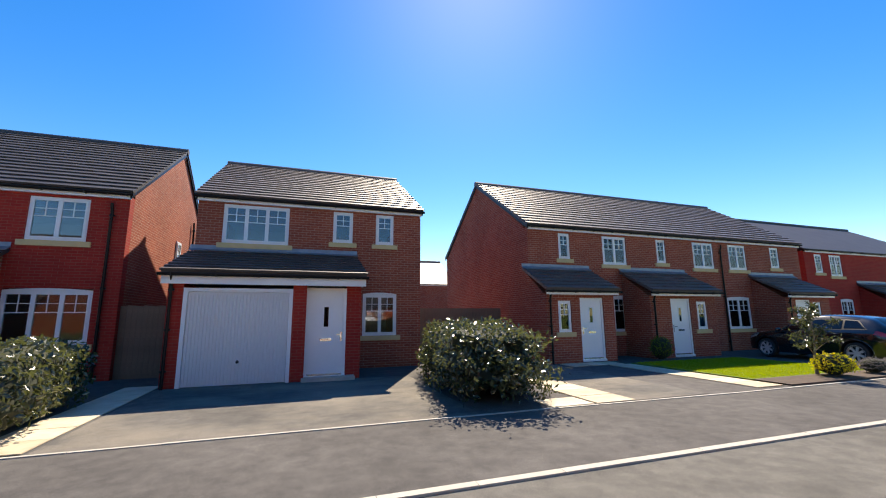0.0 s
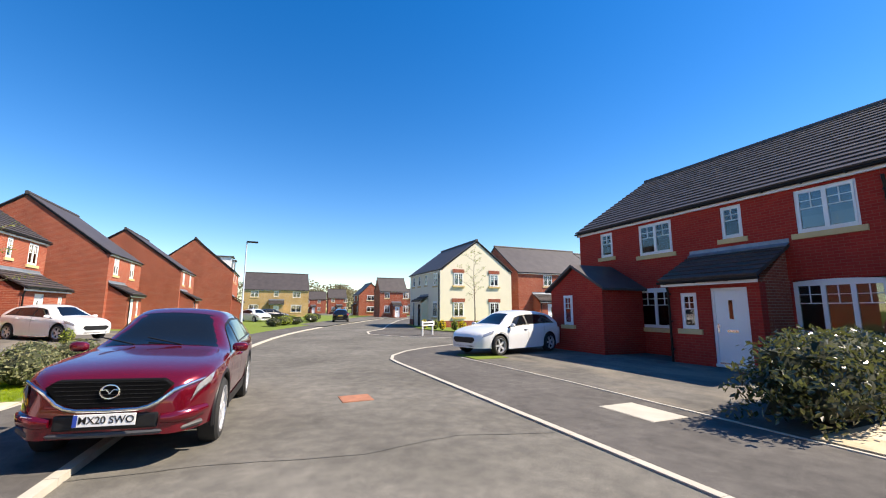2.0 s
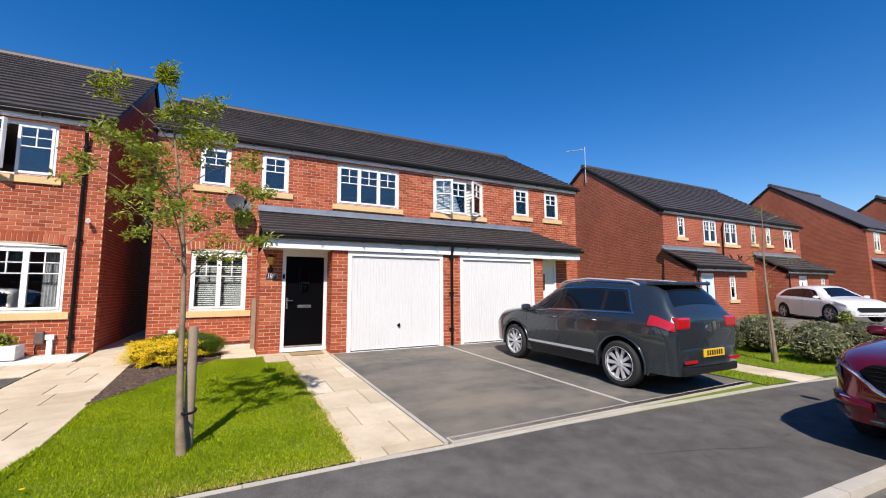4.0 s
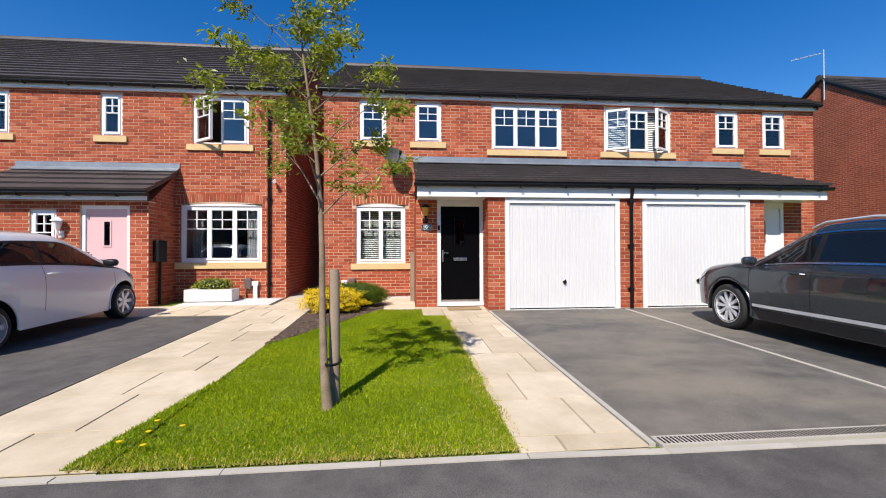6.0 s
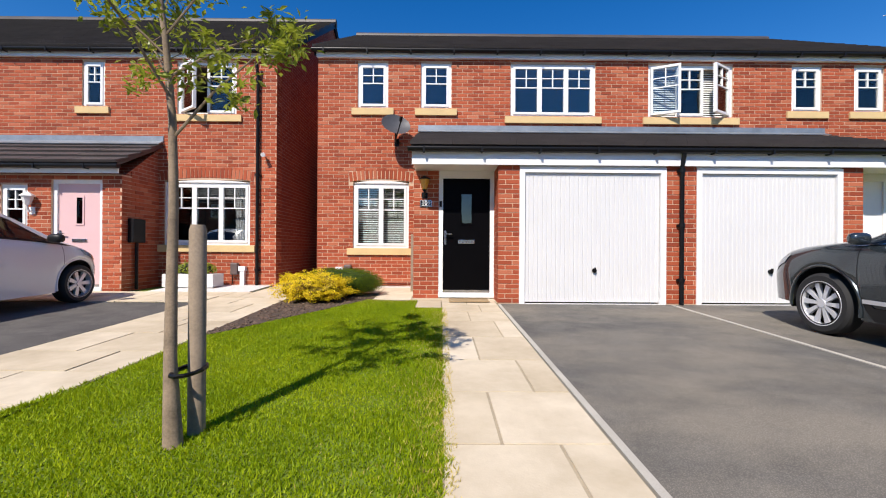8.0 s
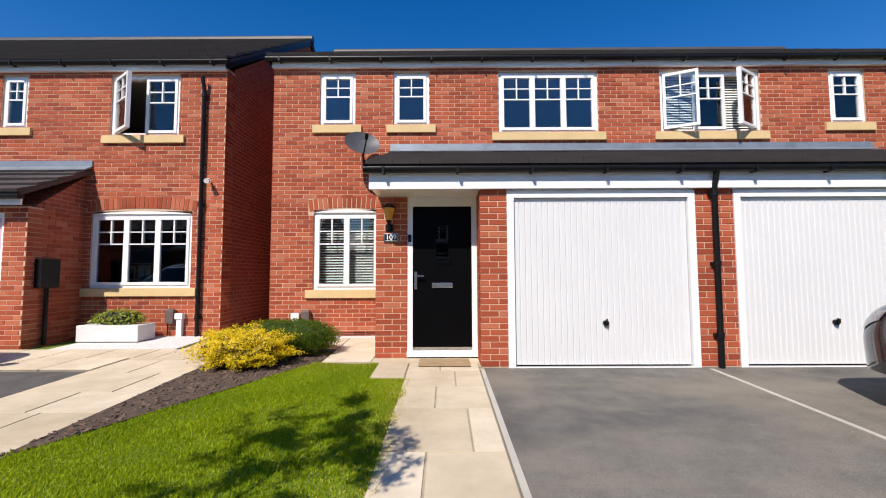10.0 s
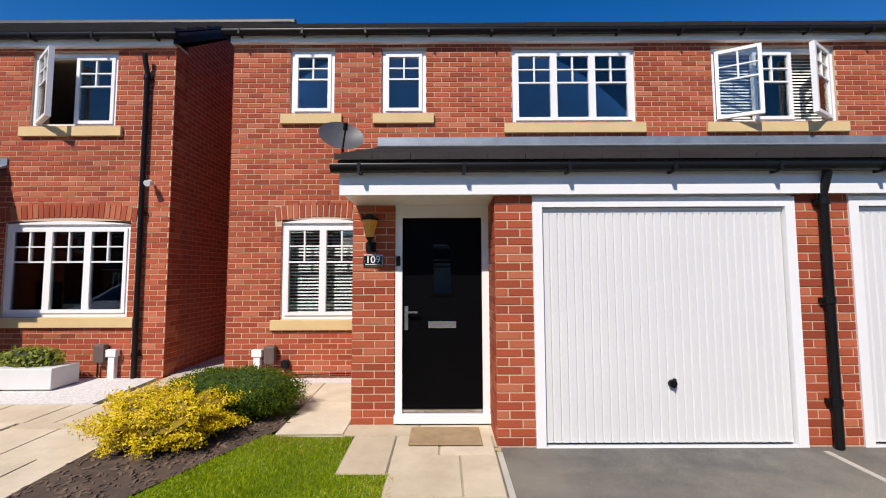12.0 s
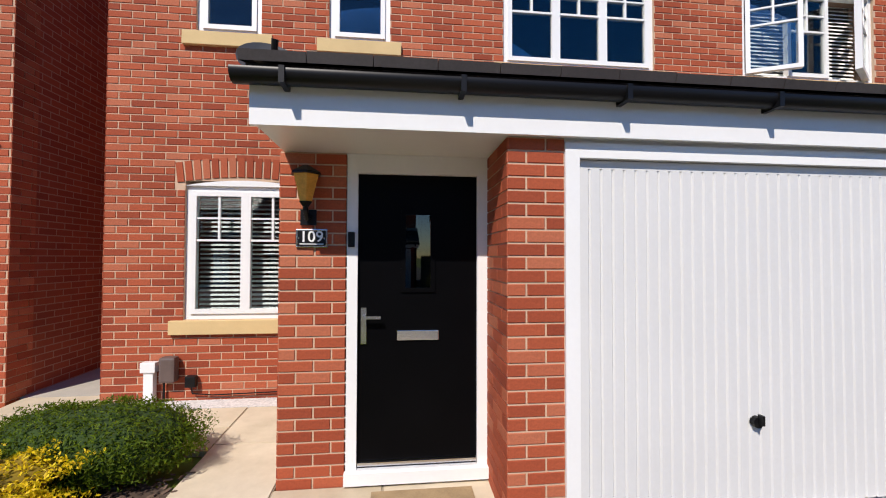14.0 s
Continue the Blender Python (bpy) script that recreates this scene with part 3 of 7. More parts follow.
def shell(name, label, m, width, depth, eave, ridge, holes, wall_mat, tile_mat, bricks=False, pieces=None, zbase=0.0, tiles=True, side_holes=(), group="", fascia=0.11, front_mat=None, brick_holes=()):
    """A gabled house with its front along local x at y = 0, facing -y: hollow, with a floor between storeys."""
    h = thing(name, label, "house", m, group)
    T = 0.28
    eave += 0.04
    wf = part("wall_front", wall_boxes(Mesh(), 0, width, -0.1, eave - fascia, holes, 0, T), M_MORTAR if bricks else (front_mat or wall_mat), h, "red brick front wall" if bricks else "")
    if bricks:
        brick_face("brickwork", wf, brick_list(0, width, zbase, eave - fascia, list(holes) + list(brick_holes)), 0.0, pieces=pieces)
        for xf, sg in ((0, -1), (width, 1)):
            sd = Mesh()
            for q0, z0, q1, z1 in brick_list(-0.11, T, zbase, eave - fascia, []):
                sd.box(min(xf, xf + sg * 0.006), max(q0, -0.004), z0, max(xf, xf + sg * 0.006), q1, z1)
            tagged(part("corner_bricks", sd, M_BRICK, wf), kind="stuff")
    part("wall_back", Mesh().box(0, depth - T, -0.1, width, depth, eave), wall_mat, h)
    for i, x in enumerate((0, width - T)):
        g = Mesh()
        g.prism([(T, -0.1), (depth - T, -0.1), (depth - T, eave - 0.02), (depth / 2, ridge - 0.03), (T, eave - 0.02)], x, x + T, 0)
        gw = part("wall_gable", g, wall_mat, h)
    part("interior_floor", Mesh().box(T, T, 2.55, width - T, depth - T, 2.72).box(T, T, -0.05, width - T, depth - T, 0.06).box(T, T, eave - 0.12, width - T, depth - T, eave - 0.04), M_FLOOR_IN, h)
    part("interior_wall", Mesh().box(T, depth * 0.5, 0.06, width - T, depth * 0.5 + 0.1, eave - 0.12), M_FLOOR_IN, h)
    s = (ridge - eave) / (depth / 2)
    o = 0.10
    r = Mesh()
    r.prism([(-o, eave - o * s), (depth / 2, ridge), (depth + o, eave - o * s), (depth + o, eave - o * s + 0.05), (depth / 2, ridge + 0.06), (-o, eave - o * s + 0.05)], -0.08, width + 0.08, 0)
    rf = part("roof", r, tile_mat, h, "pitched roof of dark concrete tiles")
    if tiles:
        tagged(part("roof_tiles", roof_tiles(-0.09, width + 0.09, -o - 0.04, eave - o * s + 0.05, depth / 2, ridge + 0.06), tile_mat, rf), kind="stuff")
    part("ridge", Mesh().tube([(-0.1, depth / 2, ridge + 0.05), (width + 0.1, depth / 2, ridge + 0.05)], 0.12, 10), tile_mat, rf)
    part("fascia", Mesh().box(-0.02, -o + 0.02, eave - o * s - 0.13, width + 0.02, -o + 0.05, eave - o * s + 0.02).box(-0.02, -o + 0.05, eave - o * s - 0.13, width + 0.02, -0.008, eave - o * s - 0.11), M_UPVC, rf, "white fascia and soffit")
    for x in (-0.06, width + 0.02):
        part("verge", Mesh().prism([(-o, eave - o * s - 0.12), (depth / 2, ridge - 0.12), (depth + o, eave - o * s - 0.12), (depth + o, eave - o * s), (depth / 2, ridge + 0.0), (-o, eave - o * s)], x, x + 0.04, 0), M_BLACK, rf, "black verge board")
    gutter(rf, -0.1, width + 0.1, -o + 0.02, eave - o * s + 0.0)
    return h


def T3(x, y, z=0.0, rz=0.0):
    return Matrix.Translation((x, y, z)) @ Matrix.Rotation(radians(rz), 4, 'Z')


EAVE, RIDGE, DEPTH = 4.99, 8.0, 8.8

# ---- the pair of houses with garages: 109 and its mirrored neighbour ----
# local x = world x + 1.06, local z = world z - 0.22
def paired_house(m):
    W = 12.80
    c = W / 2
    half = [(0.83, 3.80, 1.47, 4.77, 1), (2.16, 3.80, 2.80, 4.77, 1), (4.05, 3.65, 5.84, 4.77, 3)]
    low = (0.75, 0.86, 1.92, 2.22)
    holes = [(low[0], low[1], low[2], low[3] + 0.05), (W - low[2], low[1], W - low[0], low[3] + 0.05)]
    for a, z0, b, z1, n in half:
        holes += [(a, z0, b, z1), (W - b, z0, W - a, z1)]
    holes += [(2.16, -0.2, W - 2.16, 2.95)]
    h = shell("semi_detached_house", "red brick semi-detached pair with white garage doors and dark roof", m, W, 8.6, EAVE, 7.5, holes, M_BRICK_FAR, M_TILE, bricks=True, zbase=0.0, pieces=(0.0, -0.1, 2.14, 1.75), brick_holes=[q for x0, x1 in ((low[0], low[2]), (W - low[2], W - low[0])) for q in arch_zone(x0, x1, low[3] + 0.02)])
    for a, z0, b, z1, n in half:
        window(h, a, z0, b, z1, n)
        far = n == 3
        window(h, W - b, z0, W - a, z1, n, open_lights=(-26, 0, 32) if far else (), blind=far)
    for x0, x1 in ((low[0], low[2]), (W - low[2], W - low[0])):
        window(h, x0, low[1], x1, low[3], 2, bars="low", arch=0.06, blind=True)
        arch_bricks(h, x0, x1, low[3] + 0.02, 0.0)
    # the projecting ground floor: pillars, recessed doors, garages
    F = -2.15   # garage face
    D = -1.65   # door face
    wf = [o for o in h.children if o.name.startswith("wall_front")][0]
    for s in (1, -1):
        def X(a, b):
            return (a, b) if s > 0 else (W - b, W - a)
        # pier beside the door, back to the main wall
        a, b = X(2.14, 2.56)
        p = part("porch_pier", Mesh().box(a, D + 0.0, -0.1, b, 0.0, 2.178), M_MORTAR, h, "red brick pier beside the door")
        brick_face("brickwork", p, brick_list(a, b, 0.0, 2.18, []), D, pieces=(2.0, 0.2, 2.6, 2.1) if s > 0 else None)
        sd = Mesh()
        for q0, z0, q1, z1 in brick_list(0, -D, 0.0, 2.18, []):
            for xf, sg in ((a, -1), (b, 1)):
                sd.box(min(xf, xf + sg * 0.006), D + q0, z0, max(xf, xf + sg * 0.006), D + q1, z1)
        tagged(part("side_bricks", sd, M_BRICK, p), kind="stuff")
        # pillar between door and garage
        a, b = X(3.51, 3.84)
        p = part("garage_pillar", Mesh().box(a, F, -0.1, b, -0.05, 2.178), M_MORTAR, h, "red brick pillar beside the garage")
        brick_face("brickwork", p, brick_list(a, b, 0.0, 2.18, []), F, pieces=(3.3, 0.0, 3.9, 2.3) if s > 0 else None)
        sd = Mesh()
        xf, sg = (a, -1) if s > 0 else (b, 1)
        for q0, z0, q1, z1 in brick_list(0, 0.62, 0.0, 2.18, []):
            sd.box(min(xf, xf + sg * 0.006), F + q0, z0, max(xf, xf + sg * 0.006), F + q1, z1)
        tagged(part("side_bricks", sd, M_BRICK, p), kind="stuff")
        # garage
        a, b = X(3.84, 6.16)
        garage_door(h, a, 0.0, b, 2.15, F)
        part("garage_lintel", Mesh().box(a, F + 0.01, 2.15, b, F + 0.2, 2.36), M_UPVC, h)
        # door
        a, b = X(2.56, 3.51)
        front_door(h, a, 0.06, b, 2.12, D, M_DOOR_BLACK if s > 0 else M_UPVC, "black composite front door" if s > 0 else "white front door")
        part("door_head", Mesh().box(a, D, 2.12, b, D + 0.15, 2.178), M_UPVC, h)
    part("centre_pillar", Mesh().box(6.16, F, -0.1, W - 6.16, -0.05, 2.178), M_MORTAR, h, "red brick pillar between the garages")
    brick_face("brickwork", h, brick_list(6.16, W - 6.16, 0.0, 2.18, []), F)
    part("porch_soffit", Mesh().box(2.16, F - 0.04, 2.18, W - 2.16, 0.0, 2.21), M_UPVC, h, "white porch soffit")
    lean_to(h, 2.11, W - 2.11, F - 0.10, 2.47, -0.01, 3.26, fascia=0.24)
    downpipe(h, c - 0.02, F - 0.06, 0.0, 2.42)
    return h


house_109 = paired_house(T3(-1.06, 11.0, 0.22))


# ---- houses with lean-to porches ----
def porch_house(name, label, m, width, units, wall_mat, tile_mat, bricks=False, tiles=True, eave=EAVE, ridge=RIDGE, front_mat=None, group="", depth=DEPTH, sills=None):
    """A row of houses. units: dicts with upper windows (x0, x1, lights), lower windows, porches (x0, x1, door x, door material, side window x)."""
    holes = []
    dz = eave - EAVE
    for a, b, n in units["up"]:
        holes.append((a, (3.65 if n > 1 else 3.80) + dz, b, 4.77 + dz))
    for a, b, n in units["low"]:
        holes.append((a, 0.9, b, 2.27))
    h = shell(name, label, m, width, depth, eave, ridge, holes, wall_mat, tile_mat, bricks=bricks, tiles=tiles, front_mat=front_mat, group=group, brick_holes=[q for a, b, n in units["low"] for q in arch_zone(a, b, 2.25)])
    for a, b, n in units["up"]:
        window(h, a, (3.65 if n > 1 else 3.80) + dz, b, 4.77 + dz, n, detail=bricks, open_lights=(-35,) if (bricks and n == 2 and a > 2) else (), sill_mat=sills)
    for a, b, n in units["low"]:
        window(h, a, 0.9, b, 2.22, n, arch=0.05, detail=bricks, bars="low", curtains=bricks, sill_mat=sills)
        if bricks:
            arch_bricks(h, a, b, 2.25, 0.0)
    for p in units["porch"]:
        x0, x1, dx, dmat, dlabel, wx = p[:6]
        D = -p[6] if len(p) > 6 else -1.1
        ph = [(dx, 0, dx + 0.95, 2.1)] + ([(wx, 0.98, wx + 0.5, 2.0)] if wx is not None else [])
        body = part("porch", wall_boxes(Mesh(), x0 + 0.1, x1 - 0.1, -0.1, 2.2, ph, D, D + 0.25), M_MORTAR if bricks else (front_mat or wall_mat), h, "brick entrance porch")
        for xa in (x0 + 0.1, x1 - 0.35):
            part("porch_side", Mesh().box(xa, D + 0.25, -0.1, xa + 0.25, 0.0, 2.3), wall_mat, h)
        part("porch_cheek", Mesh().prism([(D + 0.1, 2.2), (0.0, 2.2), (0.0, 2.3 + 0.6 * -D)], x0 + 0.12, x1 - 0.12, 0), wall_mat, h)
        if bricks:
            brick_face("brickwork", body, brick_list(x0 + 0.1, x1 - 0.1, 0.0, 2.2, ph), D)
            sd = Mesh()
            for q0, z0, q1, z1 in brick_list(0, -D, 0.0, 2.2, []):
                for xf, sg in ((x0 + 0.1, -1), (x1 - 0.1, 1)):
                    sd.box(min(xf, xf + sg * 0.006), D + q0, z0, max(xf, xf + sg * 0.006), D + q1, z1)
            tagged(part("side_bricks", sd, M_BRICK, body), kind="stuff")
        front_door(h, dx, 0.05, dx + 0.95, 2.1, D + 0.04, dmat, dlabel)
        if wx is not None:
            window(h, wx, 0.98, wx + 0.5, 2.0, 1, y=D, detail=bricks, sill_mat=sills)
        lean_to(h, x0, x1, D - 0.22, 2.38, -0.01, 2.38 + 0.62 * (-D), tiles=tile_mat, fascia=0.13)
        downpipe(h, x0 + 0.2, D - 0.1, 0.0, 2.3)
    for x in units.get("pipes", ()):
        downpipe(h, x, -0.06, 0.0, eave - 0.3)
    return h


# neighbour with the pink door: local x runs from its far end; its right edge is at world x -1.97
porch_house("semi_detached_house", "red brick house with pale pink door and dark porch roof", T3(-14.0, 11.05, 0.22), 12.05,
            {"up": [(1.0, 1.5, 1), (2.3, 3.55, 2), (5.54, 6.06, 1), (7.95, 8.42, 1), (9.95, 11.20, 2)], "low": [(0.9, 2.5, 3), (9.70, 11.50, 3)],
             "porch": [(6.2, 9.68, 8.27, M_DOOR_PINK, "pale pink front door", 7.33, 1.0)], "pipes": (11.68,)}, M_BRICK_FAR, M_TILE, bricks=True)
# across the road
LOW = 4.80
# Its shade is painted: deeper brick on the front, paler on the sunlit gables.
red_house = porch_house("semi_detached_house", "red brick house, front toned deep for shade, with dark porch roofs and white door", T3(14.55, -12.6, 0.0, 180), 10.1,
            {"up": [(1.2, 1.85, 1), (3.1, 4.45, 2), (6.1, 6.7, 1), (8.0, 9.25, 2)], "low": [(2.9, 4.35, 2), (7.75, 9.55, 3)],
             "porch": [(5.05, 7.8, 6.45, M_UPVC, "white front door with two glazed lights", 5.55, 1.3)], "pipes": (9.75,)}, M_BRICK_FAR, M_TILE, eave=LOW, ridge=7.7, front_mat=M_BRICK_RED_SHADED)
porch_house("terraced_house", "brown-red brick terrace with dark porch roofs and white doors", T3(-7.65, -12.75, 0.0, 180), 14.8,
            {"up": [(1.3, 1.8, 1), (3.3, 4.45, 2), (6.0, 6.5, 1), (8.0, 9.2, 2), (10.1, 11.2, 2), (12.8, 13.4, 1)], "low": [(3.6, 4.75, 2), (9.7, 11.1, 2)],
             "porch": [(-0.3, 2.6, 1.1, M_UPVC, "white front door", 0.25, 1.3), (3.9 + 0.1, 7.4, 5.05, M_UPVC, "white front door", 6.3, 1.3), (11.2, 14.2, 11.9, M_UPVC, "white front door", 13.0, 1.3)], "pipes": (9.55,)},
            M_BRICK_FAR, M_TILE_RED, eave=LOW, ridge=7.7)


def garage_house(m):
    """The detached house across the road: garage, door and window under one lean-to."""
    W = 6.5
    up = [(0.65, 3.63, 2.42, 4.77, 3), (3.7, 3.79, 4.3, 4.77, 1), (5.02, 3.79, 5.6, 4.77, 1)]
    low = (4.66, 0.95, 5.72, 2.22)
    h = shell("detached_house", "red brick detached house with white garage and front doors", m, W, 8.6, EAVE - 0.04, 7.42, [(a, z0, b, z1) for a, z0, b, z1, n in up] + [low, (0.05, -0.2, 4.1, 2.9)], M_BRICK_FAR, M_TILE_RED)
    for a, z0, b, z1, n in up:
        window(h, a, z0, b, z1, n)
    window(h, *low, 2, bars="low", arch=0.05, blind=False)
    F, D = -2.15, -1.95
    for a, b, f in ((0.05, 0.36, F), (2.68, 3.0, F), (3.98, 4.35, D)):
        part("pillar", Mesh().box(a, f, -0.1, b, 0.0, 2.3), M_BRICK_RED_SHADED, h)
    garage_door(h, 0.36, 0.0, 2.68, 2.2, F)
    front_door(h, 3.0, 0.05, 3.98, 2.25, D, M_UPVC, "white front door with an oval light", handle_side=1)
    part("step", Mesh().box(2.95, D - 0.35, 0.0, 4.2, D, 0.09), M_KERB, h, "concrete door step")
    part("porch_soffit", Mesh().box(0.0, F, 2.30, 4.4, 0.0, 2.33), M_UPVC, h)
    lean_to(h, -0.1, 4.45, F - 0.17, 2.57, -0.01, 3.35, fascia=0.23)
    downpipe(h, 0.12, F - 0.06, 0.0, 2.47)
    return h


garage_house(T3(2.9, -12.75, 0.0, 180))

# further up the road
porch_house("terraced_house", "red brick terrace with dark lean-to porches and pale doors", T3(17.4, 11.4, 0.1), 12.4,
            {"up": [(1.05, 1.6, 1), (3.0, 4.1, 2), (4.75, 5.9, 2), (7.2, 7.7, 1), (8.7, 9.2, 1), (10.6, 11.6, 2)], "low": [(4.6, 5.7, 2)],
             "porch": [(-0.2, 3.9, 0.35, M_DOOR_BLUE, "pale blue front door", 2.4, 1.3), (7.2, 12.0, 8.6, M_UPVC, "white front door", 11.0, 1.3)], "pipes": (4.45,)}, M_BRICK_FAR, M_TILE, ridge=8.1)
for k, (x, y, w, zr) in enumerate(((32.6, 9.4, 7.0, 8.4), (43.3, 7.3, 7.0, 8.3))):
    porch_house("semi_detached_house", "red brick house with a lean-to porch farther up the road", T3(x, y, 0.05), w,
                {"up": [(1.0, 2.0, 2), (4.4, 5.4, 2)], "low": [(4.4, 5.8, 2)], "porch": [(0.3, 3.6, 0.8, M_UPVC, "white front door", 2.4)]}, M_BRICK_FAR, M_TILE, ridge=zr, tiles=False, group="brick houses up the road")
townhouse = porch_house("townhouse", "tall red brick townhouse with dormers in a dark roof", T3(57.5, 4.2, 0.05), 9.0,
            {"up": [(1.0, 2.0, 2), (4.4, 5.4, 2)], "low": [(4.4, 5.8, 2)], "porch": [(0.3, 3.6, 0.8, M_UPVC, "white front door", 2.4)]}, M_BRICK_FAR, M_TILE, ridge=10.0, tiles=False, eave=6.2)
porch_house("detached_house", "buff brick house facing down the road with a small gabled porch", T3(80.5, 4.2, 0.05, -90), 11.0,
            {"up": [(1.2, 2.5, 2), (5.0, 5.8, 1), (8.2, 9.6, 2)], "low": [(1.0, 2.6, 2), (8.0, 9.8, 2)], "porch": [(4.2, 6.8, 5.0, M_UPVC, "white front door", None)]}, M_BRICK_BUFF, M_TILE, tiles=False, eave=4.9, ridge=8.2)
cream_house = porch_house("detached_house", "cream rendered house with brick lintels and a dark porch hood", T3(40.2, -13.3, -0.05, 180), 7.9,
            {"up": [(0.8, 1.4, 1), (2.4, 3.0, 1), (4.2, 4.8, 1), (6.3, 7.3, 2)], "low": [(0.8, 1.8, 2), (6.2, 7.2, 2)], "porch": [(3.0, 5.2, 3.8, M_DOOR_BLACK, "dark front door", None, 0.6)], "pipes": (7.75,)}, M_RENDER, M_TILE, tiles=False, eave=4.95, ridge=7.6, depth=7.0)
porch_house("detached_house", "red brick house with a grey roof behind the cream house", T3(34.5, -22.5, 0.0, -90), 10.5,
            {"up": [(3.0, 4.1, 2), (6.5, 7.5, 2)], "low": [(5.5, 6.8, 2)], "porch": [(1.6, 4.2, 2.6, M_UPVC, "white front door", None)]}, M_BRICK_FAR, M_TILE, tiles=False, eave=5.2, ridge=8.3)

gp = Mesh().prism([(0.35, -0.1), (3.1, -0.1), (3.1, 2.25), (1.72, 3.05), (0.35, 2.25)], -1.9, 0.0, 1)
pr = part("gabled_porch", gp, M_BRICK_RED_SHADED, red_house, "brick porch with a dark gabled roof")
for sgn in (-1, 1):
    part("porch_roof", Mesh().prism([(1.72, 3.1), (1.72 + sgn * 1.6, 2.18), (1.72 + sgn * 1.6, 2.26), (1.72, 3.2)], -2.05, 0.0, 1), M_TILE, pr)
window(red_house, 1.1, 0.95, 1.6, 2.05, 1, y=-1.94)


def gable_window(parent, x, y, z0, z1, wide, lintel=False):
    """A window on the gable at local x, which faces +x."""
    w = window(parent, -wide / 2, z0, wide / 2, z1, 2 if wide > 0.8 else 1, detail=False)
    w.matrix_basis = Matrix.Translation((x + 0.07, y, 0)) @ Matrix.Rotation(radians(90), 4, 'Z')
    # Black sheet added behind the pane in place of an unlit room.
    part("room_dark_sheet", Mesh().box(-wide / 2 + 0.02, 0.062, z0 + 0.02, wide / 2 - 0.02, 0.066, z1 - 0.02), M_BLACK, w)
    if lintel:
        part("brick_lintel", Mesh().box(-wide / 2 - 0.1, 0.0, z1 + 0.003, wide / 2 + 0.1, 0.09, z1 + 0.3), M_BRICK_FAR, w)


gable_window(red_house, 10.1, 4.6, 3.3, 4.3, 0.55)
downpipe(red_house, 10.17, 6.3, 0.0, 5.4)
downpipe(red_house, 10.17, 6.9, 0.0, 5.2)
for y in (1.7, 5.2):
    gable_window(cream_house, 7.9, y, 0.95, 2.2, 1.0, True)
    gable_window(cream_house, 7.9, y, 3.6, 4.7, 0.9, True)
part("plinth", Mesh().box(-0.02, -0.02, -0.1, 7.92, 7.02, 0.62), M_BRICK_FAR, cream_house, "red brick plinth")
for x in (1.2, 5.6):
    dm = part("dormer", Mesh().box(x, 0.4, 6.4, x + 1.7, 3.4, 8.0), M_UPVC, townhouse, "white dormer")
    part("dormer_roof", Mesh().box(x - 0.15, 0.2, 8.0, x + 1.85, 3.6, 8.15), M_TILE, dm)
    part("dormer_pane", Mesh().box(x + 0.2, 0.37, 6.7, x + 1.5, 0.4, 7.8), M_BLACK, dm)

# ---- kerbs, drives and paths ----
def kerb_run(name, pts, width, label, z0=-0.15, z1=0.01, length=0.9):
    """Concrete kerb stones end to end along a line."""
    k = thing(name, label, "kerb")
    tagged(k, kind="structure")
    P = [Vector((x, y)) for x, y in pts]
    for a, b in zip(P, P[1:]):
        d = b - a
        n = max(1, round(d.length / length))
        ang = math.atan2(d.y, d.x)
        L = d.length / n
        me = Mesh().box(0.003, -width / 2, z0, L - 0.003, width / 2, z1).data("kerb_stone", M_KERB)
        for i in range(n):
            p = a + d * (i / n)
            part("kerb_stone", me, None, k, at=Matrix.Translation((p.x, p.y, rnd.uniform(-0.002, 0.002))) @ Matrix.Rotation(ang, 4, 'Z'))


kerb_run("kerb_north", [(x, north_kerb(x) + 0.06) for x in (-20, -8, 3, 8, 12, 16, 20, 24, 28, 32, 36, 40, 55, 70)], 0.11, "pale concrete kerb along the road", z1=0.012)
kerb_run("kerb_south", [(-40, -3.7), (-8, -3.69), *[(x - 0.03, y - 0.05) for x, y in arc], (18.0, -10.0), (18.35, -13.0), (18.45, -20), (18.5, -40)], 0.10, "pale concrete kerb across the road", z1=0.008)
kerb_run("kerb_edging_south", [(-30, -6.0), (-8, -5.95), (-4, -6.06), (8, -6.1), (11.0, -5.95), (12.6, -5.9)], 0.05, "thin concrete edging beside the footway", z1=0.012)
kerb_run("kerb_edging_north", [(-12, 3.62), (1.6, 3.6), (2.5, 3.57), (5.1, 3.55), (7.6, 3.42), (9.3, 3.22), (14, 2.9), (20, 2.2)], 0.06, "thin concrete edging in front of the plots", z1=0.058)
corner = [(20.6, -60), (20.6, -20), (20.6, -12.5), (20.9, -9.4), (22.5, -7.3), (25.6, -5.9), (28.5, -6.4), (32, -8.4), (40, -11.0), (55, -16.5), (70, -23)]
kerb_run("kerb_corner", corner, 0.14, "pale kerb round the far corner of the junction", z1=0.01)
pc = Mesh()
pc.verts([(x, y, 0.0) for x, y in [*corner, (70, -80), (20.6, -80)]], [tuple(range(len(corner) + 2))])
setting("pavement_corner", pc, M_PATH, "asphalt footway beyond the junction")
verge = Mesh().verts([(x, y, 0.045) for x, y in [(24.8, -14), (25.4, -12.2), (28, -11.0), (32, -11.2), (41, -13.2), (41, -21), (24.5, -21)]], [tuple(range(7))])
setting("verge", verge, M_GRASSBASE, "mown grass in front of the cream house")


far_road = [(37, -4.5), (44, -2.7), (60, -3.2), (79, -5.2), (170, -6), (170, -34), (80, -24), (70, -18.6), (55, -12.1), (40, -5.7)]
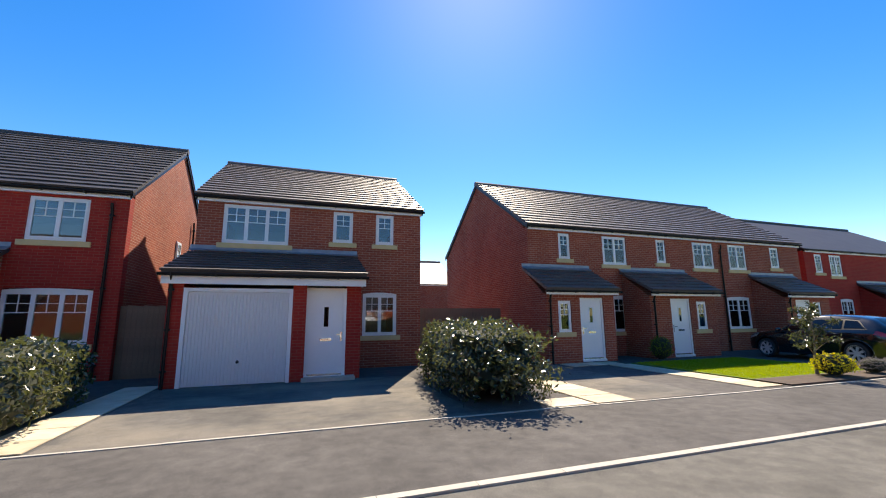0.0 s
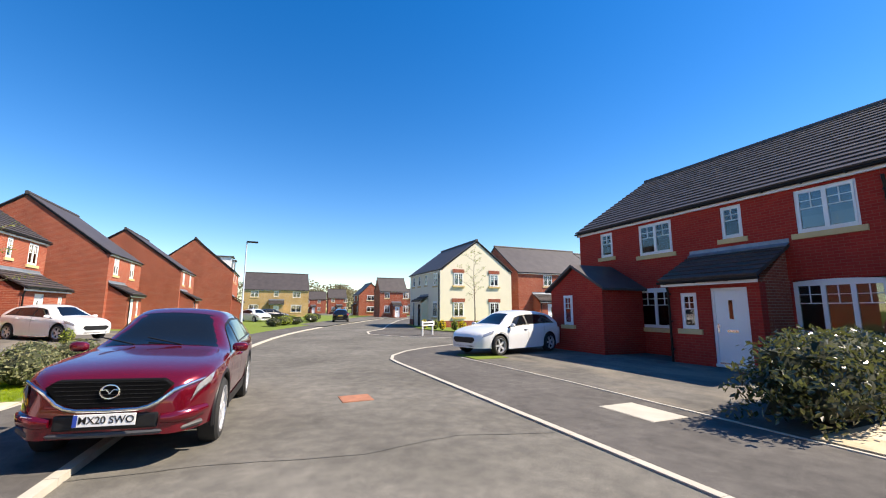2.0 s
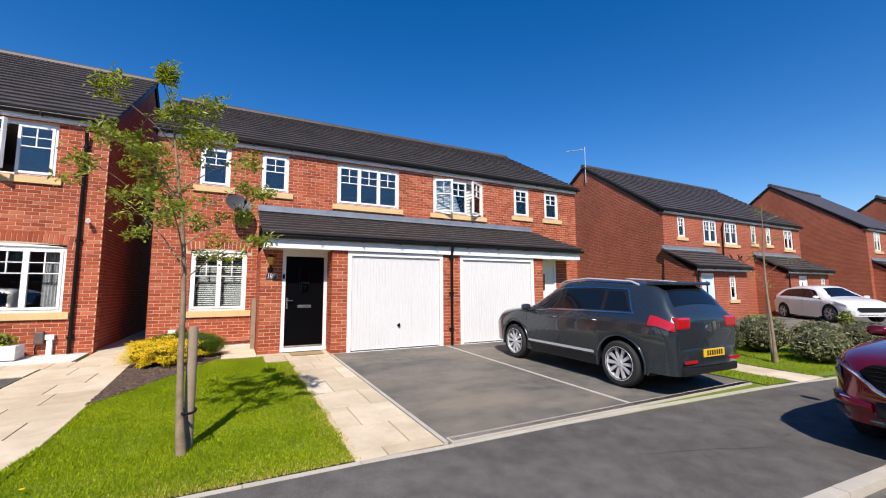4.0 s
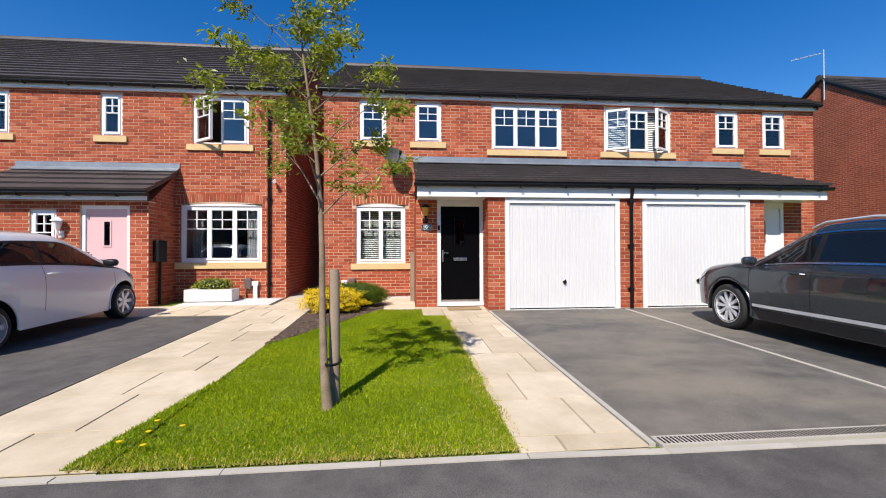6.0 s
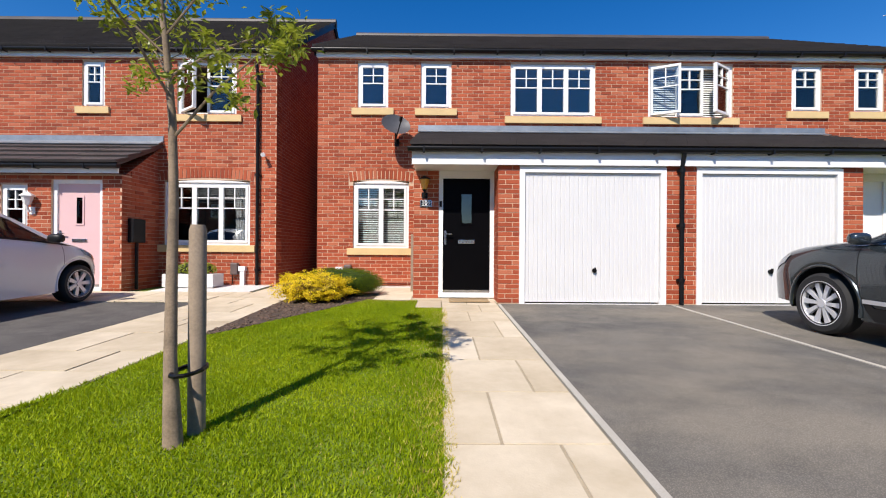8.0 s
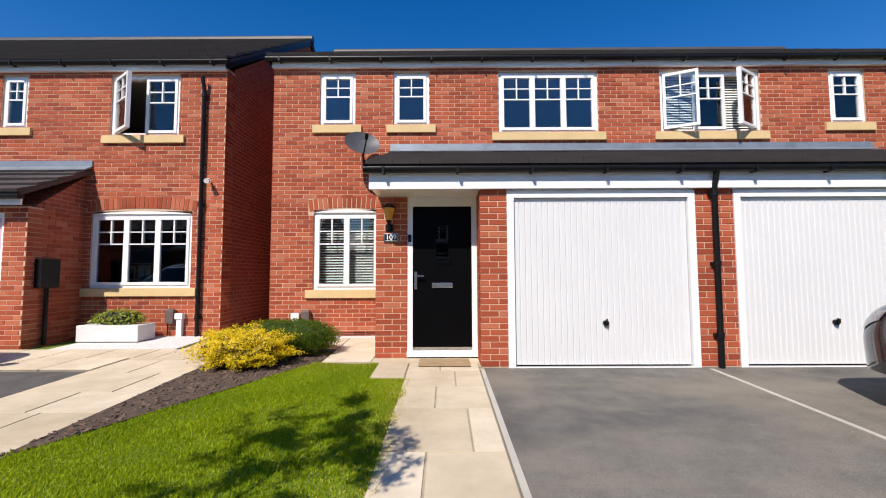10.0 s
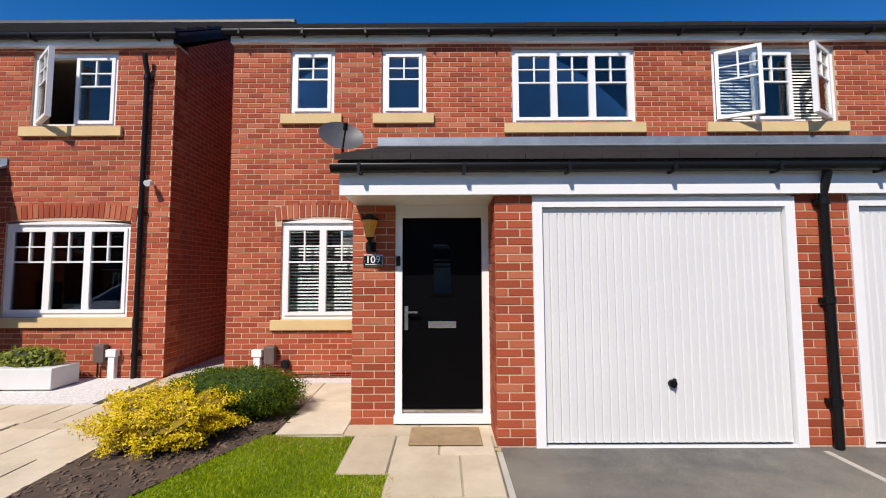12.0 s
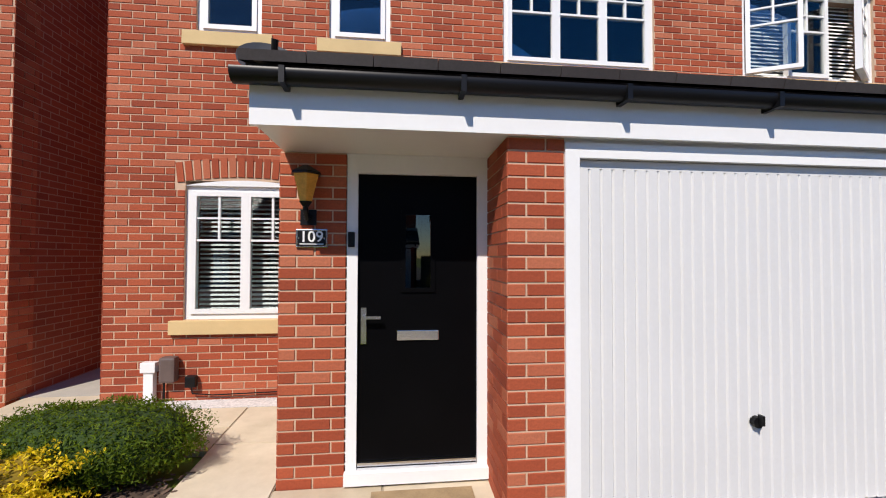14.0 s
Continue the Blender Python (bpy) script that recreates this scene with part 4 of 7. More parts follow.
setting("road_far", Mesh().verts([(x, y, 0.062) for x, y in reversed(far_road)], [tuple(range(len(far_road)))]), M_ROAD, "grey asphalt road beyond the bend")


def drive(name, label, x0, x1, y0, y1, lift=0.004, mat=None):
    return setting(name, slope(x0, x1, y0, y1, lift, 0.06), mat or M_DRIVE, label)


drive("driveway", "grey asphalt double driveway in front of the garages", 2.48, 7.85, 3.66, 8.93)
drive("driveway_neighbour", "dark asphalt driveway under the small white car", -14.0, -2.25, 3.66, 8.75, mat=M_PATH)
drive("driveway_row", "asphalt parking beside the brick terrace", 15.6, 31.0, 3.0, 10.0)
for nm, x0, x1, y1 in (("driveway_red", 5.0, 12.5, -11.2), ("driveway_garage", -2.7, 2.86, -10.7), ("driveway_terrace", -7.5, -5.0, -11.4)):
    setting(nm, Mesh().box(x0, y1, -0.05, x1, -6.1, 0.006), M_DRIVE, "worn asphalt driveway")
setting("lawn_far", Mesh().box(-14.5, -10.6, -0.05, -9.9, -6.2, 0.03), M_GRASSBASE, "small mown lawn across the road")

drain = thing("channel_drain", "slotted metal channel drain across the driveway", "drain")
part("grating", Mesh().box(2.5, 3.625, 0.02, 7.8, 3.76, 0.064), M_KERB, drain)
slots = Mesh()
x = 2.53
while x < 7.78:
    slots.box(x, 3.65, 0.06, x + 0.012, 3.735, 0.068)
    x += 0.03
tagged(part("slot", slots, M_BLACK, drain), kind="stuff")
line = thing("drive_divider", "thin pale concrete strip between the two driveways", "edging")
tagged(line, kind="structure")
part("strip", slope(5.14, 5.19, 3.7, 8.75, 0.012, 0.06), M_KERB, line)


M_JOINT = speckled("sandy_joint", (0.36, 0.30, 0.21), 0.2, 5.0, 90.0, 0.95)


def slab_path(name, label, cells, gap=0.005):
    """Paving slabs (x0, y0, x1, y1), each a piece of its own on the climbing ground."""
    t = thing(name, label, "path")
    tagged(t, kind="structure")
    bed = Mesh()
    for x0, y0, x1, y1 in cells:
        e = 0.004
        j = rnd.uniform(-0.0015, 0.0015) + 0.012
        m = Mesh()
        def z(y):
            return (gz(y) if y > 3 else 0.005) + j
        a, b, c, d = x0 + gap, x1 - gap, y0 + gap, y1 - gap
        m.verts([(a, c, z(c) - 0.05), (b, c, z(c) - 0.05), (b, d, z(d) - 0.05), (a, d, z(d) - 0.05), (a + e, c + e, z(c)), (b - e, c + e, z(c)), (b - e, d - e, z(d)), (a + e, d - e, z(d))], FACES)
        part("slab", m, M_SLAB, t)
        zb0, zb1 = z(y0) - j + 0.005, z(y1) - j + 0.005
        bed.verts([(x0, y0, zb0), (x1, y0, zb0), (x1, y1, zb1), (x0, y1, zb1)], [(0, 1, 2, 3)])
    part("bedding", bed, M_JOINT, t)
    return t


cells = []
ys = [3.63, 3.84, 4.47, 5.16, 5.87, 6.66, 7.47, 8.1, 8.7, 9.08]
mids = [1.86, 2.15, 1.86, 2.18, 1.88, 2.2, 1.92, 2.12, 1.95]
for a, b, mx in zip(ys, ys[1:], mids):
    cells += [(1.56, a, mx, b), (mx, a, 2.42, b)]
cells += [(1.17, 8.40, 1.555, 9.075)]
cells += [(1.06, 9.08, 1.75, 9.34), (1.75, 9.08, 2.72, 9.34), (2.42, 8.86, 2.74, 9.08)]
cells += [(0.42, 9.12, 1.06, 10.0), (-0.35, 9.9, 0.42, 10.3), (-1.05, 9.9, -0.35, 10.3), (0.42, 10.0, 1.06, 10.75), (-0.35, 10.3, 0.42, 10.75), (-1.05, 10.3, -0.35, 10.75), (-1.9, 9.4, -1.05, 10.1), (-1.9, 10.1, -1.05, 11.2), (-2.2, 9.4, -1.9, 9.95)]
slab_path("path_front", "pale buff paving slab path to the black front door", cells)
part("edging_strip", slope(2.43, 2.475, 3.66, 8.75, 0.014, 0.06), M_KERB, None)
tagged(bpy.data.objects["edging_strip"], "pale edging beside the slab path", "edging", kind="structure")
cells = []
y = 3.66
k = 0
while y < 9.3:
    h = (0.55, 0.7, 0.62)[k % 3]
    mx = (-1.7, -1.45, -1.6, -1.3)[k % 4]
    cells += [(-2.22, y, mx, min(y + h, 9.4)), (mx, y, -0.93, min(y + h, 9.4))]
    y += h
    k += 1
for i in range(9):
    cells += [(-2.25 - 0.65 * (i + 1), 8.8, -2.25 - 0.65 * i, 9.4), (-2.2 - 0.65 * (i + 1), 9.4, -2.2 - 0.65 * i, 9.95)]
slab_path("path_neighbour", "pale buff paving slab path beside the lawn", cells)
slab_path("path_next_door", "pale slab path across the small lawn", [(8.55, 3.3 + 0.6 * k, 9.3, 3.9 + 0.6 * k) for k in range(9)])
slab_path("path_hedge", "pale slab path between hedge and driveway", [(2.92, -6.8 - 0.62 * k, 3.62, -6.18 - 0.62 * k) for k in range(8)])
slab_path("path_terrace", "pale slab path beside the hedge across the road", [(-4.85, -6.72, -4.0, -6.1)] + [(-5.75, -6.72 - 0.62 * k, -4.9, -6.1 - 0.62 * k) for k in range(7)] + [(-9.8, -6.8 - 0.62 * k, -9.0, -6.18 - 0.62 * k) for k in range(7)] + [(-9.0 + 0.65 * k, -11.3, -8.4 + 0.65 * k, -10.6) for k in range(-1, 2)])
setting("gravel_strip", slope(-1.0, 1.06, 10.76, 10.98, 0.01, 0.05), speckled("white_gravel", (0.62, 0.60, 0.57), 0.35, 30.0, 90.0, 0.9, bump=1.0), "strip of pale gravel along the wall")
setting("gravel_neighbour", slope(-3.9, -2.0, 9.96, 11.0, 0.012, 0.05), bpy.data.materials["white_gravel"], "white gravel bed under the neighbour's window")


def cover(name, label, x, y, w, d, mat, z, frame_mat=None):
    c = thing(name, label, "cover", T3(x, y, z))
    part("lid", Mesh().box(-w / 2, -d / 2, -0.03, w / 2, d / 2, 0.006), mat, c)
    part("rim", Mesh().box(-w / 2 - 0.025, -d / 2 - 0.025, -0.03, w / 2 + 0.025, d / 2 + 0.025, 0.003), frame_mat or mat, c)


cover("manhole_cover", "pale concrete access cover in the footway", 5.33, -5.4, 0.95, 0.64, M_KERB, 0.0)
rust = speckled("rusty_iron", (0.33, 0.14, 0.08), 0.4, 6.0, 80.0, 0.85, bump=0.6)
cover("drain_cover", "rusty red square drain cover in the road", 8.0, -1.66, 0.48, 0.48, rust, road_z(-1.66) + 0.002)

# ---- plants ----
def leaf_mat(name, a, b, rough=0.45, spec=0.5, patches=False):
    n = Nodes(name, rough, spec=spec)
    r = n.n.new("ShaderNodeNewGeometry").outputs["Random Per Island"]
    c = n.ramp(r, [(0.0, a), (0.6, tuple((p + q) / 2 for p, q in zip(a, b))), (1.0, b)])
    if patches:
        c = n.mix(1.0, c, n.ramp(n.noise(1.1, 5.0), [(0.3, (0.62, 0.72, 0.6)), (0.55, (1.0, 1.0, 1.0)), (0.75, (1.3, 1.15, 1.2))]), 'MULTIPLY')
    n.colour(c)
    n.b.inputs["Subsurface Weight"].default_value = 0.0
    tl = n.n.new("ShaderNodeBsdfTranslucent")
    tl.inputs[0].default_value = (*[min(1, 1.5 * q) for q in b], 1)
    mx = n.n.new("ShaderNodeMixShader")
    mx.inputs[0].default_value = 0.3
    n.l.new(n.b.outputs[0], mx.inputs[1])
    n.l.new(tl.outputs[0], mx.inputs[2])
    n.l.new(mx.outputs[0], n.n["Material Output"].inputs[0])
    return n.m


M_LAUREL = leaf_mat("laurel_leaf", (0.010, 0.018, 0.005), (0.085, 0.095, 0.03), 0.2, 0.9)
M_YEW = leaf_mat("dark_conifer_leaf", (0.028, 0.058, 0.004), (0.14, 0.20, 0.008), 0.6, 0.2)
M_GOLD = leaf_mat("golden_leaf", (0.66, 0.43, 0.006), (0.92, 0.68, 0.015), 0.55)
M_LEAF = leaf_mat("young_green_leaf", (0.11, 0.15, 0.010), (0.32, 0.36, 0.035), 0.45)
M_GRASS = leaf_mat("lawn_grass", (0.12, 0.20, 0.003), (0.38, 0.45, 0.008), 0.6, 0.2, True)
M_BARK = speckled("grey_brown_bark", (0.24, 0.18, 0.12), 0.45, 8.0, 90.0, 0.9, bump=0.6)
M_GOLDCORE = speckled("golden_twigs", (0.22, 0.15, 0.01), 0.4, 9.0, 60.0, 0.95)
M_YEWCORE = speckled("dark_green_twigs", (0.025, 0.05, 0.006), 0.3, 9.0, 60.0, 0.95)
# Near-black filling: the shade between the leaves is put into its colour.
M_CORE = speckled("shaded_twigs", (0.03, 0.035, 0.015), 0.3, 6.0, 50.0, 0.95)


def leaves(points, normals, size, seed, width=0.5, spread=0.9):
    """Folded leaves, two triangles each side of the midrib, at the points given."""
    r = random.Random(seed)
    m = Mesh()
    for p, n in zip(points, normals):
        n = (Vector(n) + Vector((r.gauss(0, 1), r.gauss(0, 1), r.gauss(0, 1))) * spread).normalized()
        t = n.cross(Vector((r.gauss(0, 1), r.gauss(0, 1), r.gauss(0, 1)))).normalized()
        b = n.cross(t)
        s = size * r.uniform(0.65, 1.25)
        q = Vector(p)
        m.verts([q, q + t * s * 0.5 + b * s * width * 0.5 + n * s * 0.08, q + t * s, q + t * s * 0.5 - b * s * width * 0.5 + n * s * 0.08], [(0, 1, 2), (0, 2, 3)])
    return m


def lump(cx, cy, cz, rx, ry, rz, seed, boxy=2.0, rough=0.12):
    """A closed uneven body: verts and faces of a squared ellipsoid."""
    nu, nv = 18, 10
    vs, fs = [], []
    for i in range(nv + 1):
        th = math.pi * i / nv
        for j in range(nu):
            ph = 2 * math.pi * j / nu
            d = Vector((math.sin(th) * math.cos(ph), math.sin(th) * math.sin(ph), math.cos(th)))
            k = (abs(d.x) ** boxy + abs(d.y) ** boxy + abs(d.z) ** boxy) ** (-1 / boxy)
            w = k * (1 + rough * noise.noise(d * 3.1 + Vector((seed, 0, 0))))
            vs.append((cx + d.x * rx * w, cy + d.y * ry * w, cz + d.z * rz * w))
    for i in range(nv):
        for j in range(nu):
            j2 = (j + 1) % nu
            fs.append((i * nu + j, (i + 1) * nu + j, (i + 1) * nu + j2, i * nu + j2))
    return vs, fs


def shrub(name, label, category, x, y, z, rx, ry, rz, count, size, mat, seed, boxy=2.0, width=0.5, rz_turn=0.0, low=-0.6, spread=0.9, group="", rough=0.16, core=None):
    """A bush or hedge: a solid core, toned dark for the shade among its twigs, and leaves all over it, in an uneven
    shell.
    """
    t = thing(name, label, category, T3(x, y, z, rz_turn), group)
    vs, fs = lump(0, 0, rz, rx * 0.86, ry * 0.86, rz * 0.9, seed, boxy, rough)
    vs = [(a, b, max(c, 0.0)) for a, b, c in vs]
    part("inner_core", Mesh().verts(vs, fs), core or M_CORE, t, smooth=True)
    r = random.Random(seed)
    pts, nrm = [], []
    while len(pts) < count:
        d = Vector((r.gauss(0, 1), r.gauss(0, 1), r.gauss(0, 1))).normalized()
        if d.z < low:
            continue
        k = (abs(d.x) ** boxy + abs(d.y) ** boxy + abs(d.z) ** boxy) ** (-1 / boxy)
        w = k * (1 + rough * noise.noise(d * 3.1 + Vector((seed, 0, 0)))) * (r.uniform(0.80, 1.03) + 0.10 * noise.noise(d * 9 + Vector((0, seed, 0))))
        p = Vector((d.x * rx * w, d.y * ry * w, rz + d.z * rz * w))
        if p.z < 0.01:
            continue
        pts.append(p)
        nrm.append(Vector((d.x / rx, d.y / ry, d.z / rz + 0.3)).normalized())
    tagged(part("leaves", leaves(pts, nrm, size, seed, width, spread), mat, t), kind="stuff")
    return t


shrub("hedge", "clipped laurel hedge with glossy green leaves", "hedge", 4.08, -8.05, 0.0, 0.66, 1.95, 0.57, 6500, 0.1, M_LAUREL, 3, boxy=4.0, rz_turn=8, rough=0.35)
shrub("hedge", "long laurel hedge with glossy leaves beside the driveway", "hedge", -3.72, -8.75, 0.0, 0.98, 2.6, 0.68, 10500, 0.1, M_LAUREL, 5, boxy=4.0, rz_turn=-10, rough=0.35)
shrub("shrub", "golden yellow evergreen shrub on the mulch bed", "shrub", -0.49, 8.95, 0.20, 0.49, 0.36, 0.225, 15000, 0.028, M_GOLD, 11, boxy=2.4, rough=0.75, core=M_GOLDCORE)
shrub("shrub", "low dark green clipped shrub beside the path", "shrub", -0.22, 9.62, 0.21, 0.70, 0.42, 0.25, 17000, 0.030, M_YEW, 13, boxy=2.3, width=0.35, core=M_YEWCORE)


def blades(name, label, inside, x0, x1, y0, y1, n, seed, h=0.045, mat=None):
    """A lawn: turf and many grass blades."""
    r = random.Random(seed)
    v, f = [], []
    for i in range(n):
        x, y = r.uniform(x0, x1), r.uniform(y0, y1)
        if not inside(x, y):
            continue
        z = gz(y) + (0.014 if -1.2 < x < -0.915 else 0.0)
        a = r.uniform(0, 6.283)
        s = h * r.uniform(0.5, 1.3) * (1 + 0.5 * noise.noise(Vector((x * 2.5, y * 2.5, 0))))
        w = 0.005
        k = len(v)
        v += [(x - w * math.cos(a), y - w * math.sin(a), z), (x + w * math.cos(a), y + w * math.sin(a), z), (x + r.gauss(0, 0.45) * s, y + r.gauss(0, 0.45) * s, z + s)]
        f.append((k, k + 1, k + 2))
    m = Mesh()
    m.v, m.f = v, f
    return tagged(part(name, m, mat or M_GRASS, None), label, "grass", kind="stuff")


def in_lawn(x, y):
    left = -0.92 - max(0.0, 5.2 - y) * 0.15 if y < 6.7 else -0.85 + (y - 6.7) * 0.50
    if x > 1.16 and y > 8.39:
        return False
    return left < x < 1.58 + (0.02 * math.sin(y * 9)) and 3.68 < y < 9.06 + 0.03 * math.sin(x * 5)


setting("lawn", Mesh().verts([(x, y, gz(y) + 0.003) for x, y in [(-1.13, 3.67), (1.56, 3.67), (1.56, 8.40), (1.17, 8.40), (1.17, 9.08), (0.36, 9.08), (-0.85, 6.7), (-0.92, 5.2)]], [(0, 1, 2, 3, 4, 5, 6, 7)]).verts([(x, y, gz(y) + 0.018) for x, y in [(-1.14, 3.68), (-0.915, 3.68), (-0.915, 5.2)]], [(0, 1, 2)]), M_GRASSBASE, "front lawn of short green grass")
blades("grass", "bright green mown front lawn grass", in_lawn, -1.16, 1.62, 3.66, 9.1, 230000, 21, 0.024)
M_DRY = leaf_mat("dry_grass", (0.34, 0.30, 0.05), (0.62, 0.50, 0.16), 0.7, 0.1)
dry = random.Random(23)


def in_dry(x, y):
    edge = min(1.64 - x, (y - 3.66) * 1.4, 9.1 - y)
    return in_lawn(min(x, 1.56), max(y, 3.69)) and dry.random() < math.exp(-max(0.0, edge) * 7.0) * (0.7 + 0.6 * noise.noise(Vector((x * 2.1, y * 1.7, 3.0))))


blades("grass", "straw-yellow dry grass along the lawn's edges", in_dry, -1.1, 1.63, 3.655, 9.1, 170000, 24, 0.026, M_DRY)
setting("lawn_next_door", Mesh().verts([(x, y, gz(y) + 0.003) for x, y in [(7.9, 3.45), (8.5, 3.4), (8.5, 8.9), (7.9, 8.9)]], [(0, 1, 2, 3)]).verts([(x, y, gz(y) + 0.003) for x, y in [(9.35, 3.35), (15.4, 2.9), (15.4, 9.5), (9.35, 9.5)]], [(0, 1, 2, 3)]), M_GRASSBASE, "next-door lawn of short green grass")
blades("grass", "bright green grass beside the slab path next door", lambda x, y: not 8.5 < x < 9.35, 7.9, 12.5, 3.45, 7.5, 40000, 22, 0.05)
setting("mulch_bed", Mesh().verts([(x, y, gz(y) + 0.012) for x, y in [(-0.95, 6.6), (-0.84, 6.75), (0.32, 9.05), (0.5, 9.35), (-0.4, 9.8), (-1.0, 9.4)]], [(0, 1, 2, 3, 4, 5)]), M_MULCH, "dark bark mulch bed under the shrubs")
setting("alley_path", Mesh().box(-1.96, 11.2, 0.1, -1.07, 19.5, 0.29), M_KERB, "concrete path in the alley between the houses")
setting("lawn_edge_soil", slope(-1.0, -0.9, 9.4, 9.9, 0.01, 0.05), M_MULCH, "bare soil at the end of the bed")
for k, (x, y) in enumerate(((-0.98, 3.92), (-0.88, 4.05), (-0.80, 3.86), (-0.92, 4.22), (-0.7, 4.12))):
    dn = thing("dandelion", "small yellow dandelion flower in the lawn", "flower", T3(x, y, gz(y)), "dandelions in the lawn")
    part("stem", Mesh().tube([(0, 0, 0), (0.004, 0, 0.055)], 0.002, 5), M_GRASS, dn)
    part("flower_head", Mesh().tube([(0.004, 0, 0.05), (0.004, 0, 0.062), (0.004, 0, 0.066)], [0.006, 0.019, 0.008], 9), M_GOLD, dn)
r = random.Random(31)
chips = Mesh()
for i in range(1500):
    x, y = r.uniform(-1.0, 0.45), r.uniform(6.6, 9.7)
    if -0.97 < x < -0.87 + max(0, y - 6.7) * 0.5 and y < 9.6:
        s = r.uniform(0.012, 0.03)
        chips.box(-s, -s * 0.4, 0, s, s * 0.4, 0.008, Matrix.Translation((x, y, gz(y) + 0.012)) @ Euler((r.uniform(-0.4, 0.4), r.uniform(-0.4, 0.4), r.uniform(0, 6))).to_matrix().to_4x4())
tagged(part("bark_chips", chips, speckled("bark_chip", (0.13, 0.085, 0.06), 0.5, 20.0, 80.0, 0.9), None), "loose brown bark chips on the bed", "mulch", kind="stuff")


def tree(name, label, x, y, z, height, fork, spread, seed, leaf_n, leaf_size, mat, trunk_r=0.045, limbs=16, lean=(0, 0), group="", bare=False):
    """A slim young tree: tapered trunk, ascending limbs with twigs, small leaves in tufts at the twigs' ends."""
    r = random.Random(seed)
    t = thing(name, label, "tree", T3(x, y, z), group)
    tp = []
    for k in range(9):
        u = k / 8
        tp.append(Vector((lean[0] * u + 0.03 * math.sin(u * 7 + seed), lean[1] * u + 0.03 * math.cos(u * 6 + seed), height * u * 0.94)))
    part("trunk", Mesh().tube(tp, [trunk_r * (1.15 - u / 8 * 1.0) if u else trunk_r * 1.55 for u in range(9)], 10), M_BARK, t, smooth=True)

    def on_trunk(h):
        u = max(0, min(7.999, h / (height * 0.94) * 8))
        return tp[int(u)].lerp(tp[int(u) + 1], u - int(u))
    br = Mesh()
    pts, nrm = [], []
    tips = []
    for i in range(limbs):
        u = i / limbs
        h = fork + (height * 0.92 - fork) * u
        p = on_trunk(h)
        a = i * 2.4 + r.uniform(-0.4, 0.4)
        L = spread * (1 - 0.62 * u) * r.uniform(0.65, 1.1)
        d = Vector((math.cos(a), math.sin(a), 0))
        q = [p, p + d * L * 0.35 + Vector((0, 0, L * 0.32)), p + d * L * 0.7 + Vector((0, 0, L * 0.55)), p + d * L + Vector((r.gauss(0, 0.05), r.gauss(0, 0.05), L * r.uniform(0.5, 0.85)))]
        br.tube(q, [trunk_r * 0.28 * (1 - 0.5 * u), trunk_r * 0.20 * (1 - 0.5 * u), trunk_r * 0.13, trunk_r * 0.06], 6)
        for k in range(6):
            w = r.uniform(0.35, 1.0) * 2.999
            s = q[int(w)].lerp(q[int(w) + 1], w - int(w))
            e = s + Vector((r.gauss(0, 1), r.gauss(0, 1), r.gauss(0.35, 0.6))).normalized() * L * r.uniform(0.18, 0.42)
            br.tube([s, (s + e) / 2 + Vector((0, 0, 0.015)), e], [trunk_r * 0.1, trunk_r * 0.07, trunk_r * 0.04], 5)
            tips.append((s, e))
        tips.append((q[2], q[3]))
    tips.append((tp[7], tp[8] + Vector((0, 0, 0.12))))
    part("limb_work", br, M_BARK, t)
    if not bare:
        for k in range(leaf_n):
            s, e = r.choice(tips)
            u = 0.35 + 0.7 * r.random() ** 0.6
            p = s.lerp(e, u) + Vector((r.gauss(0, 0.035), r.gauss(0, 0.035), r.gauss(-0.01, 0.03)))
            pts.append(p)
            nrm.append(Vector((0, 0, 1)))
        tagged(part("crown", leaves(pts, nrm, leaf_size, seed, 0.42, 0.65), mat, t, "loose crown of small fresh green leaves"), kind="stuff")
    return t


tree("tree", "slim young street tree with fresh green leaves", 0.25, 4.47, 0.07, 3.5, 1.55, 1.0, 4, 5600, 0.056, M_LEAF, trunk_r=0.030, lean=(-0.24, 0.08))
st = thing("tree_stake", "grey timber stake tied beside the young tree", "stake", T3(0.262, 4.585, 0.07))
part("post", Mesh().tube([(0, 0, -0.05), (-0.005, 0.01, 1.08), (-0.005, 0.01, 1.11)], [0.044, 0.043, 0.034], 12), M_STAKE, st, smooth=True)
part("tie", Mesh().tube([(-0.005 + 0.062 * math.cos(a), -0.055 + 0.115 * math.sin(a), 0.36) for a in [k * 0.5236 for k in range(13)]], 0.012, 6), M_BLACK, st, "black rubber tie")

# seams and mended cracks in the road
M_SEAM = speckled("bitumen_seam", (0.07, 0.068, 0.062), 0.3, 5.0, 80.0, 0.9)


